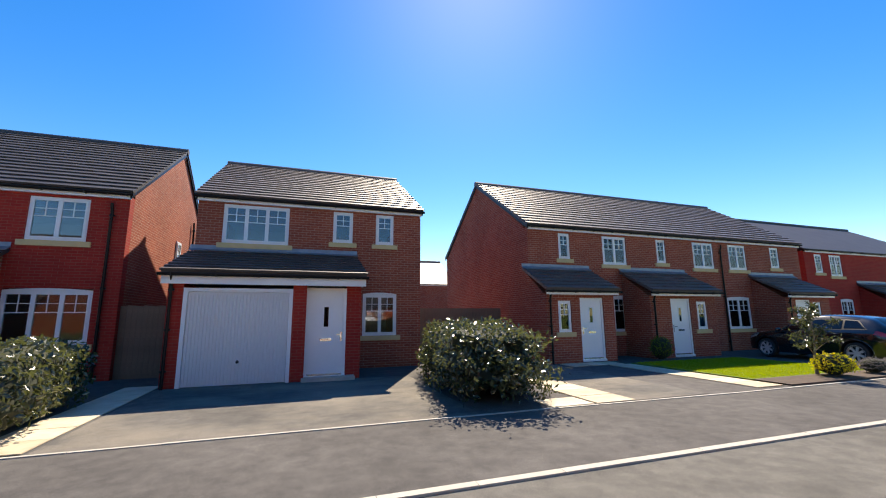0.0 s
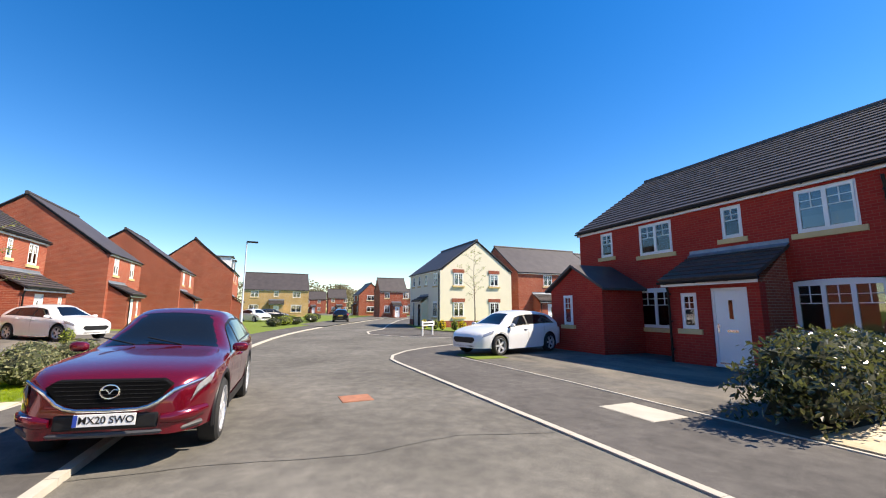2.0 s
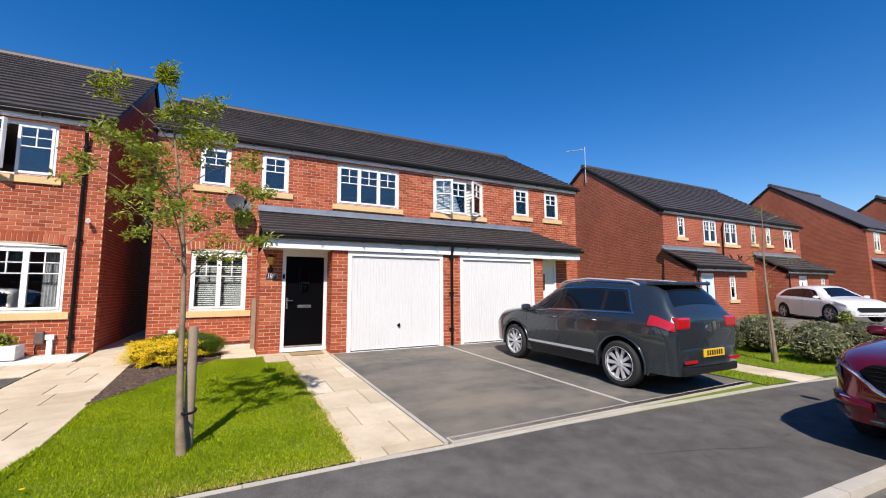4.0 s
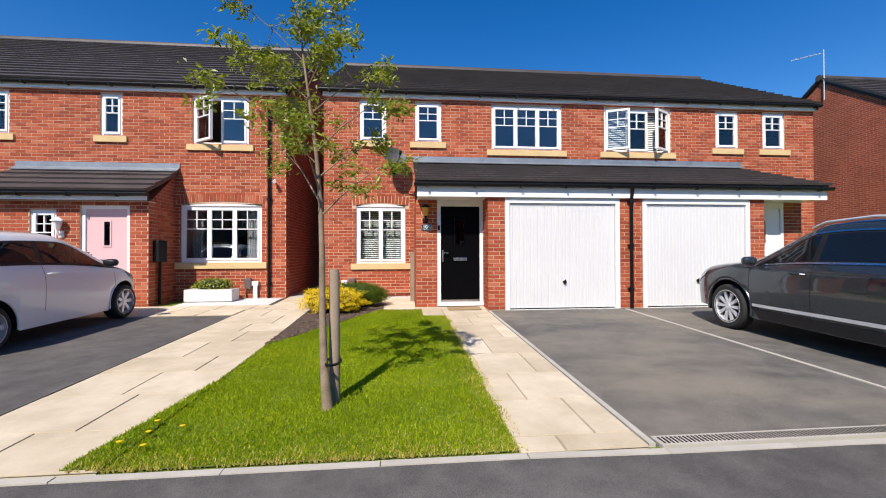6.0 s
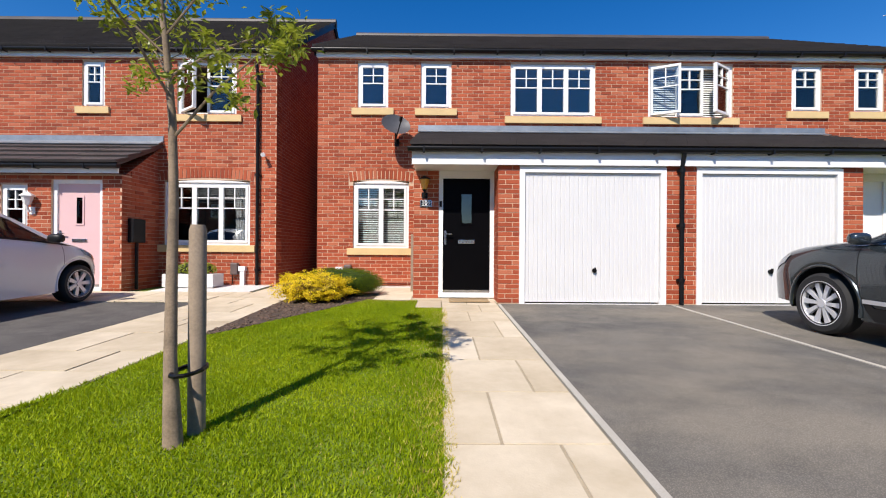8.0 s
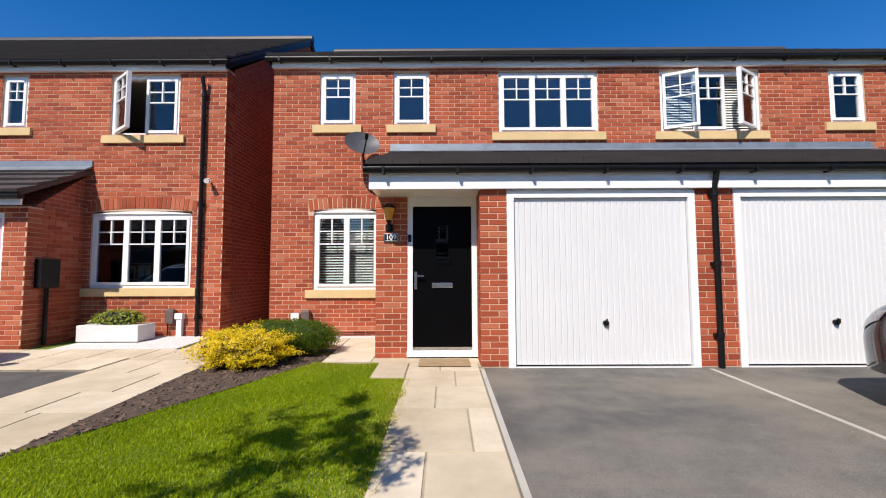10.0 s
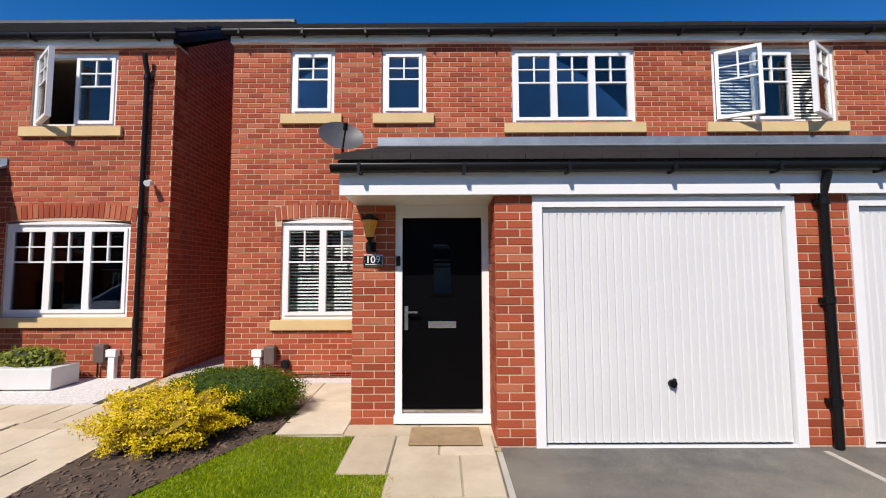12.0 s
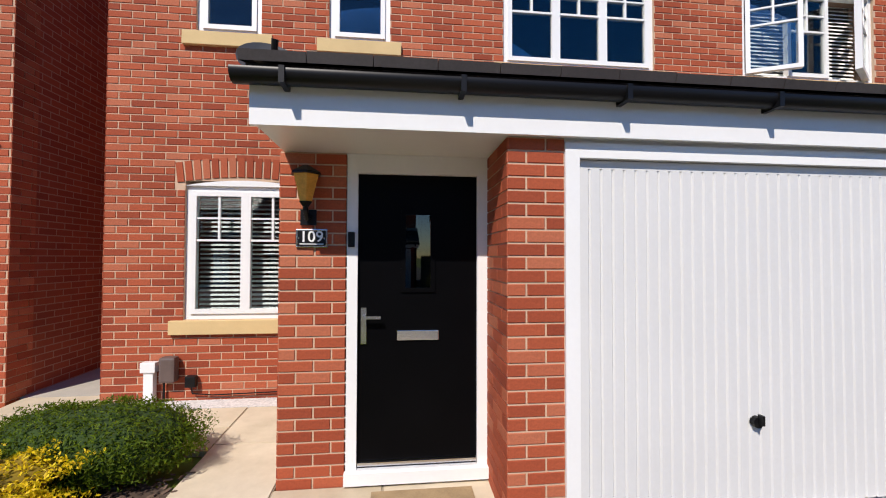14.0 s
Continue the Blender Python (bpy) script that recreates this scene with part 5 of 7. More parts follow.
def seam_line(label, pts, width, z, mat):
    m = Mesh()
    r = random.Random(len(pts) + int(pts[0][0] * 10))
    P = [Vector((x, y)) for x, y in pts]
    line = []
    for a, b in zip(P, P[1:]):
        n = max(2, int((b - a).length / 0.18))
        line += [a.lerp(b, i / n) + Vector((r.gauss(0, 0.012), r.gauss(0, 0.012))) for i in range(n)]
    line.append(P[-1])
    vs, fs = [], []
    for i, p in enumerate(line):
        d = (line[min(i + 1, len(line) - 1)] - line[max(i - 1, 0)]).normalized()
        w = width * r.uniform(0.5, 1.2) / 2
        vs += [(p.x - d.y * w, p.y + d.x * w, road_z(p.y) + 0.003 if z is None else z), (p.x + d.y * w, p.y - d.x * w, road_z(p.y) + 0.003 if z is None else z)]
    for i in range(len(line) - 1):
        fs.append((2 * i, 2 * i + 1, 2 * i + 3, 2 * i + 2))
    m.verts(vs, fs)
    ob = tagged(part("road_seam", m, mat, None), label, "road seam", kind="structure")


seam_line("dark crack across the road surface", [(5.6, 1.5), (5.5, 0.2), (5.2, -1.2), (5.4, -2.4), (5.0, -3.55)], 0.016, None, M_SEAM)
seam_line("thin crack along the footway", [(2.6, 2.9), (4.1, 2.6), (5.2, 2.2), (6.3, 2.4)], 0.006, 0.030, M_SEAM)
setting("grass_patch", Mesh().box(11.9, -7.2, -0.05, 13.3, -6.05, 0.02), M_GRASSBASE, "small patch of grass before the white car")

# ---- vehicles ----
def paint(name, base, metal=0.3, rough=0.3):
    n = Nodes(name, rough, metal, base, coat=1.0)
    f = n.noise(600.0, 1.0)
    n.colour(n.ramp(f, [(0.3, tuple(c * 0.85 for c in base)), (0.7, tuple(min(1, c * 1.15) for c in base))]))
    n.rough(n.noise(1.5), rough * 0.8, rough * 1.2)
    return n.m


M_RUBBER = speckled("tyre_rubber", (0.018, 0.018, 0.018), 0.2, 10.0, 90.0, 0.8)
M_ALLOY = speckled("alloy", (0.66, 0.67, 0.69), 0.05, 6.0, 50.0, 0.3, metal=0.35, bump=0.0)
M_TRIM = speckled("dark_car_plastic", (0.012, 0.012, 0.013), 0.2, 6.0, 90.0, 0.45, spec=0.3)
M_CARDARK = speckled("privacy_glass", (0.006, 0.008, 0.010), 0.1, 2.0, 30.0, 0.03, bump=0.0, spec=0.3, coat=0.35)
M_REDLAMP = speckled("red_lamp_lens", (0.45, 0.012, 0.015), 0.15, 30.0, 90.0, 0.12, bump=0.0, coat=1.0)
M_LENS = speckled("headlamp_lens", (0.34, 0.345, 0.355), 0.6, 25.0, 60.0, 0.08, metal=0.4, bump=0.0, coat=1.0)
M_GRILLE = speckled("black_grille_mesh", (0.006, 0.006, 0.006), 0.4, 40.0, 150.0, 0.7, spec=0.05, bump=0.8)
M_PLATE_W = speckled("white_plate", (0.78, 0.78, 0.76), 0.03, 3.0, 40.0, 0.4, bump=0.0)
M_PLATE_Y = speckled("yellow_plate", (0.75, 0.45, 0.02), 0.03, 3.0, 40.0, 0.4, bump=0.0)


def lerp_table(tab, x):
    """A smooth curve through the table's points that never overshoots them."""
    if x <= tab[0][0]:
        return tab[0][1]
    if x >= tab[-1][0]:
        return tab[-1][1]
    i = 0
    while tab[i + 1][0] < x:
        i += 1

    def rise(k):
        return (tab[k + 1][1] - tab[k][1]) / (tab[k + 1][0] - tab[k][0])

    def slope_at(k):
        if k == 0 or k == len(tab) - 1:
            return rise(0 if k == 0 else k - 1)
        a, b = rise(k - 1), rise(k)
        return 2 * a * b / (a + b) if a * b > 0 else 0.0
    h = tab[i + 1][0] - tab[i][0]
    u = (x - tab[i][0]) / h
    return ((1 + 2 * u) * (1 - u) ** 2 * tab[i][1] + u * (1 - u) ** 2 * h * slope_at(i)
            + u * u * (3 - 2 * u) * tab[i + 1][1] + u * u * (u - 1) * h * slope_at(i + 1))


def lettering(text, size, mat, parent, m, label=""):
    c = bpy.data.curves.new("lettering", 'FONT')
    c.body, c.size, c.align_x, c.align_y, c.extrude, c.offset = text, size, 'CENTER', 'CENTER', 0.001, size * 0.012
    tmp = bpy.data.objects.new("tmp_text", c)
    me = bpy.data.meshes.new_from_object(tmp)
    bpy.data.objects.remove(tmp)
    me.materials.clear()
    me.materials.append(mat)
    ob = new("lettering", me)
    ob.parent = parent
    ob.matrix_basis = m
    if label:
        ob["label"] = label
    return ob


class Car:
    """A car body lofted through sections across its length; x forward, y to its left, wheels on z = 0."""
    def __init__(self, label, m, colour, top, belt, half, roof_half, wheels, radius, sill=0.24, category="car", name="car", spokes=10, group=""):
        self.top, self.belt, self.half, self.wr, self.wheels, self.r, self.sill = top, belt, half, roof_half, wheels, radius, sill
        self.t = thing(name, label, category, m, group)
        self.colour = colour
        self.cache = {}
        x0, x1 = half[0][0], half[-1][0]
        xs = set()
        n = 96
        for i in range(n + 1):
            xs.add(round(x0 + (x1 - x0) * i / n, 3))
        for e in (0.01, 0.025, 0.05, 0.09, 0.13):
            xs |= {round(x0 + e, 3), round(x1 - e, 3)}
        for xw in wheels:
            for i in range(33):
                xs.add(round(xw + (radius + 0.08) * math.cos(math.pi * i / 32), 3))
        xs = sorted(x for x in xs if x0 <= x <= x1)
        us = [0, 1, 2, 2.15, 2.35, 2.6, 2.8] + [3 + 0.2 * i for i in range(26)]
        rows = [[self.point(x, u) for u in us] for x in xs]
        body, under = Mesh(), Mesh()
        vs = []
        for r in rows:
            vs += r + [Vector((p.x, -p.y, p.z)) for p in reversed(r[1:-1])]
        k = 2 * len(us) - 2
        fb, fu = [], []
        for i in range(len(rows) - 1):
            for j in range(k):
                j2 = (j + 1) % k
                f = (i * k + j, i * k + j2, (i + 1) * k + j2, (i + 1) * k + j)
                (fu if j in (0, 1, k - 2, k - 1) else fb).append(f)
        last = (len(rows) - 1) * k
        fb += [tuple(reversed(range(k))), tuple(range(last, last + k))]
        body.verts(vs, fb)
        under.verts(vs, fu)
        self.body = part("body", body.data("body", colour, True, 0.0, 62), None, self.t)
        part("underbody", under, M_TRIM, self.t)
        for x in wheels:
            for s in (1, -1):
                self.wheel(x, s, spokes)

    def point(self, x, u):
        """The section at x, at u from 0 (underneath) over 2 (sill), 3, 4, 5 (belt), 6 (roof's edge) to 8 (top centre)."""
        key = round(x, 4)
        if key not in self.cache:
            self.cache[key] = self.section(x)
        pts = self.cache[key]

        def raw(v):
            if v > 8:
                y, z = raw(16 - v)
                return -y, z
            v = max(0.0, v)
            i = min(7, int(v))
            a, c = pts[i], pts[i + 1]
            return a[0] + (c[0] - a[0]) * (v - i), a[1] + (c[1] - a[1]) * (v - i)
        d = min(0.38, abs(u - 2) * 0.6) if u < 3 else 0.38
        got = [raw(u + d * e) for e in (-1, -0.5, 0, 0.5, 1)]
        return Vector((x, sum(p[0] for p in got) / 5, sum(p[1] for p in got) / 5))

    def section(self, x):
        """The nine corners of the half section at x, before they are rounded."""
        w, t = lerp_table(self.half, x), lerp_table(self.top, x)
        b = min(lerp_table(self.belt, x), t - 0.03)
        zb = self.sill + (0.06 if x > self.half[-1][0] - 0.5 or x < self.half[0][0] + 0.4 else 0)
        za = zb
        for xw in self.wheels:
            d = abs(x - xw)
            ra = self.r + 0.08
            if d < ra:
                za = max(za, self.r + math.sqrt(ra * ra - d * d))
        za = min(za, b - 0.12)
        k = min(1.0, max(0.0, (t - b) / 0.42))
        wr = w * 0.88 + (min(self.wr, w * 0.95) - w * 0.88) * k
        zm = max(zb + (b - zb) * 0.62, za + 0.04)
        return [(0, zb), (w * 0.62, za if za > zb + 0.01 else zb), (w * 0.955, za), (w, zm), (w * 0.985, max(zm + 0.02, b - 0.09)), (w * 0.945, b),
                (wr, t - 0.025 - 0.055 * k), (wr * 0.74, t - 0.012), (0, t + 0.012)]

    def wheel(self, xw, s, spokes):
        w = lerp_table(self.half, xw)
        y = s * (w - 0.115)
        R, B = self.r, 0.11
        prof = [(R * 0.66, -B), (R * 0.9, -B), (R * 0.985, -B * 0.75), (R, -B * 0.4), (R, B * 0.4), (R * 0.985, B * 0.75), (R * 0.9, B), (R * 0.66, B)]
        n = 36
        m = Mesh()
        vs = [(xw + p * math.cos(2 * math.pi * k / n), y + q * s, self.r + p * math.sin(2 * math.pi * k / n)) for k in range(n) for p, q in prof]
        c = len(prof)
        m.verts(vs, [(k * c + j, k * c + j + 1, ((k + 1) % n) * c + j + 1, ((k + 1) % n) * c + j) for k in range(n) for j in range(c - 1)])
        wh = part("wheel", m, M_RUBBER, self.t, "black tyre with alloy rim", smooth=True)
        rim = Mesh()
        ring = [(R * 0.75, 0.10), (R * 0.73, 0.112), (R * 0.68, 0.108), (R * 0.66, 0.03)]
        rim.verts([(xw + p * math.cos(2 * math.pi * k / n), y + s * q, self.r + p * math.sin(2 * math.pi * k / n)) for k in range(n) for p, q in ring],
                  [(k * 4 + j, k * 4 + j + 1, ((k + 1) % n) * 4 + j + 1, ((k + 1) % n) * 4 + j) for k in range(n) for j in range(3)])
        for k in range(spokes):
            a = 2 * math.pi * k / spokes
            mm = Matrix.Translation((xw, y, self.r)) @ Matrix.Rotation(-a, 4, 'Y')
            h = R * 0.075 if spokes > 7 else R * 0.11
            ya, yb = sorted((s * 0.055, s * 0.085))
            c0, c1 = (0.55, 1.15) if spokes > 7 else (0.7, 1.0)
            vs = [(R * q, yy, z * h * f) for q, f in ((0.08, c0), (0.70, c1)) for yy, z in ((ya, -1), (ya, 1), (yb, 1), (yb, -1))]
            rim.verts([mm @ Vector(p) for p in vs], [(0, 1, 5, 4), (1, 2, 6, 5), (2, 3, 7, 6), (3, 0, 4, 7)])
        rim.tube([(xw, y + s * 0.05, self.r), (xw, y + s * 0.095, self.r)], [R * 0.17, R * 0.13], 16)
        part("rim", rim, M_ALLOY, wh, "silver alloy spokes")
        part("brake_disc", Mesh().tube([(xw, y + s * 0.0, self.r), (xw, y + s * 0.03, self.r)], R * 0.6, 28), M_TRIM, wh)

    def patch(self, name, xa, xb, xc, xd, u0, u1, mat, sides=(1, -1), lift=0.006, parent=None, label="", nx=10, nu=5):
        """A panel on the skin, between u0 and u1: from xa to xb along its lower edge, from xc to xd along its upper edge."""
        for s in sides:
            vs = []
            for j in range(nu + 1):
                f = j / nu
                u = u0 + (u1 - u0) * f
                for i in range(nx + 1):
                    g = i / nx
                    x = (xa + (xb - xa) * g) * (1 - f) + (xc + (xd - xc) * g) * f
                    p = self.point(x, u)
                    q1, q2 = self.point(x + 0.01, u), self.point(x, min(8, u + 0.02))
                    n = (q1 - p).cross(q2 - p)
                    n = n.normalized() if n.length > 1e-9 else Vector((0, 1, 0))
                    if n.dot(Vector((0, p.y, p.z - 0.6))) < 0:
                        n = -n
                    p = p + n * lift
                    vs.append(Vector((p.x, p.y * s, p.z)))
            w = nx + 1
            fs = [(j * w + i, j * w + i + 1, (j + 1) * w + i + 1, (j + 1) * w + i) for j in range(nu) for i in range(nx)]
            part(name, Mesh().verts(vs, fs), mat, parent or self.t, label, smooth=True)

    def surround(self, xa, xb, xc, xd, u0=5.0, u1=5.95):
        """Black pillars and rubber round all the side glass."""
        self.patch("window_surround", xa, xb, xc, xd, u0, u1, M_TRIM, lift=0.004, label="black pillars and window rubber", nx=30, nu=8)

    def arch_lips(self, mat, radius=0.02, label=""):
        """A rolled lip along each wheel arch."""
        for xw in self.wheels:
            for s in (1, -1):
                pts = []
                for i in range(25):
                    a = math.pi * (-0.06 + 1.12 * i / 24)
                    x = xw + (self.r + 0.085) * math.cos(a)
                    pts.append((x, s * (lerp_table(self.half, x) * 0.968), self.r + (self.r + 0.085) * math.sin(a)))
                part("wheel_arch", Mesh().tube(pts, radius, 8), mat, self.t, label, smooth=True)

    def screen(self, name, x_low, x_high, mat, inset=0.9):
        """Windscreen or rear window over the whole width, from its lower edge to the roof."""
        vs, fs = [], []
        n, k = 6, 14
        for i in range(n + 1):
            x = x_low + (x_high - x_low) * i / n
            row = [self.point(x, 5.75 + 2.25 * min(1, j / (k / 2))) for j in range(k // 2 + 1)]
            d = Vector((1 if x_low > x_high else -1, 0, 1.2)).normalized() * 0.007
            full = [Vector((p.x, p.y * inset, p.z)) + d for p in row] + [Vector((p.x, -p.y * inset, p.z)) + d for p in reversed(row[:-1])]
            vs += full
        w = k + 1
        fs = [(i * w + j, i * w + j + 1, (i + 1) * w + j + 1, (i + 1) * w + j) for i in range(n) for j in range(k)]
        part(name, Mesh().verts(vs, fs), mat, self.t, smooth=True)

    def seam(self, x, u0=2.1, u1=5.0, slant=0.0):
        self.patch("door_gap", x, x + 0.007, x + slant, x + slant + 0.007, u0, u1, M_TRIM, lift=0.002, nx=1, nu=8)

    def handle(self, x, u=4.1, mat=None):
        p = self.point(x, u)
        for s in (1, -1):
            part("door_handle", Mesh().tube([(x - 0.10, s * (p.y - 0.005), p.z), (x - 0.07, s * (p.y + 0.03), p.z + 0.004), (x + 0.07, s * (p.y + 0.03), p.z + 0.004), (x + 0.10, s * (p.y - 0.005), p.z)], 0.014, 8), mat or self.colour, self.t, smooth=True)

    def mirror(self, x, mat=None):
        p = self.point(x, 5.1)
        for s in (1, -1):
            vs, fs = lump(x, s * (p.y + 0.12), p.z + 0.06, 0.06, 0.105, 0.062, 1, 3.0, 0.0)
            part("door_mirror", Mesh().verts(vs, fs), mat or self.colour, self.t, smooth=True)

    def plate(self, x, z, text, mat, facing, y=0.0):
        pl = part("number_plate", Mesh().box(-0.006, -0.26, -0.056, 0.006, 0.26, 0.056), mat, self.t, at=Matrix.Translation((x, y, z)), bevel=0.004)
        turn = Matrix.Rotation(radians(90), 4, 'Z') @ Matrix.Rotation(radians(90), 4, 'X')
        if facing < 0:
            turn = Matrix.Rotation(radians(180), 4, 'Z') @ turn
        if text:
            lettering(text, 0.092, M_TRIM, pl, Matrix.Translation((facing * 0.008, 0.015, 0)) @ turn, "black characters")
        else:
            for i in range(7):
                part("character_bar", Mesh().box(facing * 0.006, -0.2 + i * 0.058, -0.035, facing * 0.008, -0.165 + i * 0.058, 0.035), M_TRIM, pl)
        return pl


# dark grey SUV on the shared driveway, nose to the garage
grey = paint("grey_metallic_paint", (0.036, 0.049, 0.058), 0.5, 0.26)
suv = Car("dark grey metallic SUV parked nose to the garage", T3(6.58, 5.69, gz(5.69) + 0.008, 90) @ Matrix.Rotation(radians(-1.7), 4, 'Y') @ Matrix.Diagonal((0.975, 0.94, 0.975, 1.0)), grey,
          top=[(-2.2, 1.04), (-2.17, 1.12), (-2.07, 1.24), (-1.84, 1.53), (-1.70, 1.585), (-1.1, 1.625), (-0.5, 1.64), (0.0, 1.61), (0.32, 1.50), (0.98, 1.10), (1.2, 1.065), (1.7, 1.0), (1.98, 0.91), (2.13, 0.79), (2.2, 0.64)],
          belt=[(-2.2, 1.0), (-1.9, 1.08), (-1.0, 1.06), (0.5, 1.01), (1.2, 0.985), (1.8, 0.88), (2.1, 0.70), (2.2, 0.58)],
          half=[(-2.2, 0.68), (-2.17, 0.77), (-2.08, 0.835), (-1.85, 0.885), (-1.3, 0.905), (1.2, 0.905), (1.7, 0.875), (1.98, 0.79), (2.13, 0.66), (2.2, 0.52)], roof_half=0.63, wheels=(-1.34, 1.26), radius=0.345)
suv.surround(-1.56, 0.94, -1.36, 0.28, 5.0, 5.9)
suv.patch("side_window", 0.0, 0.82, 0.0, 0.27, 5.1, 5.85, M_CARDARK, lift=0.008, label="front side window")
suv.patch("side_window", -0.94, -0.09, -0.94, -0.08, 5.1, 5.85, M_CARDARK, lift=0.008, label="dark rear side window")
suv.patch("side_window", -1.49, -1.02, -1.31, -1.02, 5.12, 5.83, M_CARDARK, lift=0.008, label="dark quarter window")
suv.patch("window_trim", -1.58, 0.96, -1.58, 0.96, 4.98, 5.05, M_CHROME, lift=0.010, label="chrome waist strip", nu=1, nx=24)
suv.patch("window_trim", -1.37, 0.14, -1.35, 0.12, 5.92, 5.97, M_CHROME, lift=0.010, nu=1, nx=24)
suv.patch("window_trim", -1.58, -1.555, -1.38, -1.355, 5.0, 5.95, M_CHROME, lift=0.010, nu=6, nx=1)
suv.screen("windscreen", 0.92, 0.38, M_CARDARK)
suv.screen("rear_window", -2.05, -1.86, M_CARDARK, 0.93)
suv.patch("sill_moulding", -0.86, 0.80, -0.86, 0.80, 2.38, 2.47, M_ALLOY, lift=0.016, label="silver door moulding", nu=2, nx=12)
suv.patch("sill_cladding", -0.90, 0.84, -0.90, 0.84, 2.02, 2.30, M_TRIM, lift=0.010, label="black sill cladding", nu=2, nx=12)
suv.arch_lips(grey, 0.018)
suv.patch("tail_lamp", -2.17, -1.82, -2.15, -1.84, 3.95, 5.0, M_REDLAMP, lift=0.010, label="red tail lamp")
suv.patch("headlamp", 1.80, 2.10, 1.72, 2.04, 3.9, 4.8, M_LENS, lift=0.01)
for sd in (1, -1):
    part("tail_lamp", Mesh().box(-2.205, min(sd * 0.44, sd * 0.74), 0.93, -2.10, max(sd * 0.44, sd * 0.74), 1.10), M_REDLAMP, suv.t, "red tail lamp", bevel=0.03)
    part("bumper_reflector", Mesh().box(-2.262, min(sd * 0.40, sd * 0.68), 0.475, -2.24, max(sd * 0.40, sd * 0.68), 0.515), M_REDLAMP, suv.t)
    part("roof_rail", Mesh().tube([(-1.5, sd * 0.57, 1.545), (-1.36, sd * 0.575, 1.598), (-0.5, sd * 0.58, 1.645), (0.05, sd * 0.57, 1.60), (0.22, sd * 0.56, 1.53)], 0.016, 8), M_ALLOY, suv.t, "silver roof rail", smooth=True)
part("rear_bumper", Mesh().prism([(-0.70, -2.05), (-0.80, -2.02), (-0.78, -2.14), (-0.62, -2.235), (-0.3, -2.255), (0.3, -2.255), (0.62, -2.235), (0.78, -2.14), (0.80, -2.02), (0.70, -2.05)], 0.42, 0.66, 2).data("rear_bumper", grey, True, 0.025), None, suv.t, "grey rear bumper", at=Matrix(((0, 1, 0, 0), (1, 0, 0, 0), (0, 0, 1, 0), (0, 0, 0, 1))))
part("bumper_skirt", Mesh().box(-2.235, -0.68, 0.30, -2.02, 0.68, 0.43), M_TRIM, suv.t, "black lower rear bumper", bevel=0.04)
part("tailgate_badge", Mesh().tube([(-2.17, 0, 0.93), (-2.215, 0, 0.93)], 0.058, 24), M_CHROME, suv.t, "round chrome badge")
suv.plate(-2.262, 0.60, "", M_PLATE_Y, -1)
for x in (-0.98, -0.045, 0.86):
    suv.seam(x, 2.3)
suv.patch("tailgate_gap", -2.08, -2.07, -1.86, -1.85, 3.2, 5.0, M_TRIM, lift=0.002, nx=1, nu=10)
suv.handle(-0.80)
suv.handle(0.14)
suv.mirror(0.80)
part("spoiler", Mesh().box(-1.95, -0.56, 1.545, -1.60, 0.56, 1.60), grey, suv.t, "roof spoiler", bevel=0.024)
part("rear_wiper", Mesh().tube([(-2.07, 0.0, 1.205), (-2.015, 0.33, 1.285)], 0.009, 6), M_TRIM, suv.t)

# red SUV half on the kerb, facing the camera
red = paint("deep_red_metallic_paint", (0.165, 0.0025, 0.013), 0.5, 0.2)
crossover = Car("glossy crimson red SUV parked half on the kerb", T3(7.84, 1.06, -0.035, 176.5) @ Matrix.Rotation(radians(-1.5), 4, "X") @ Matrix.Diagonal((0.975, 0.945, 0.99, 1.0)), red,
                top=[(-2.26, 0.98), (-2.2, 1.12), (-2.05, 1.28), (-1.72, 1.44), (-1.3, 1.51), (-0.7, 1.55), (-0.3, 1.555), (0.0, 1.50), (0.86, 1.075), (1.2, 1.04), (1.75, 0.985), (2.06, 0.925), (2.19, 0.86), (2.25, 0.78), (2.28, 0.68)],
                belt=[(-2.26, 0.93), (-1.9, 1.06), (0.5, 0.98), (1.2, 0.96), (1.75, 0.91), (2.06, 0.83), (2.28, 0.62)],
                half=[(-2.26, 0.66), (-2.18, 0.80), (-1.9, 0.885), (-1.3, 0.92), (1.3, 0.92), (1.75, 0.90), (2.02, 0.835), (2.16, 0.74), (2.24, 0.66), (2.28, 0.58)], roof_half=0.62, wheels=(-1.34, 1.36), radius=0.365, sill=0.27)
crossover.surround(-1.75, 0.86, -1.40, 0.12)
crossover.patch("side_window", 0.0, 0.72, 0.0, 0.17, 5.1, 5.85, M_CARDARK, lift=0.008)
crossover.patch("side_window", -1.0, -0.09, -1.0, -0.08, 5.1, 5.85, M_CARDARK, lift=0.008)
crossover.patch("side_window", -1.62, -1.08, -1.36, -1.08, 5.12, 5.83, M_CARDARK, lift=0.008)
crossover.patch("window_trim", -1.75, 0.88, -1.75, 0.88, 4.98, 5.04, M_CHROME, lift=0.010, label="chrome waist strip", nu=1, nx=24)
crossover.screen("windscreen", 0.83, 0.05, M_CARDARK, 0.95)
crossover.patch("lower_cladding", -0.92, 0.94, -0.92, 0.94, 2.02, 2.35, M_TRIM, lift=0.01, label="black lower body cladding", nx=20, nu=2)
crossover.arch_lips(M_TRIM, 0.030, "black wheel arch cladding")
for x in (-1.04, -0.045, 0.88):
    crossover.seam(x, 2.4)
crossover.handle(-0.86)
crossover.handle(0.12)
crossover.mirror(0.70)
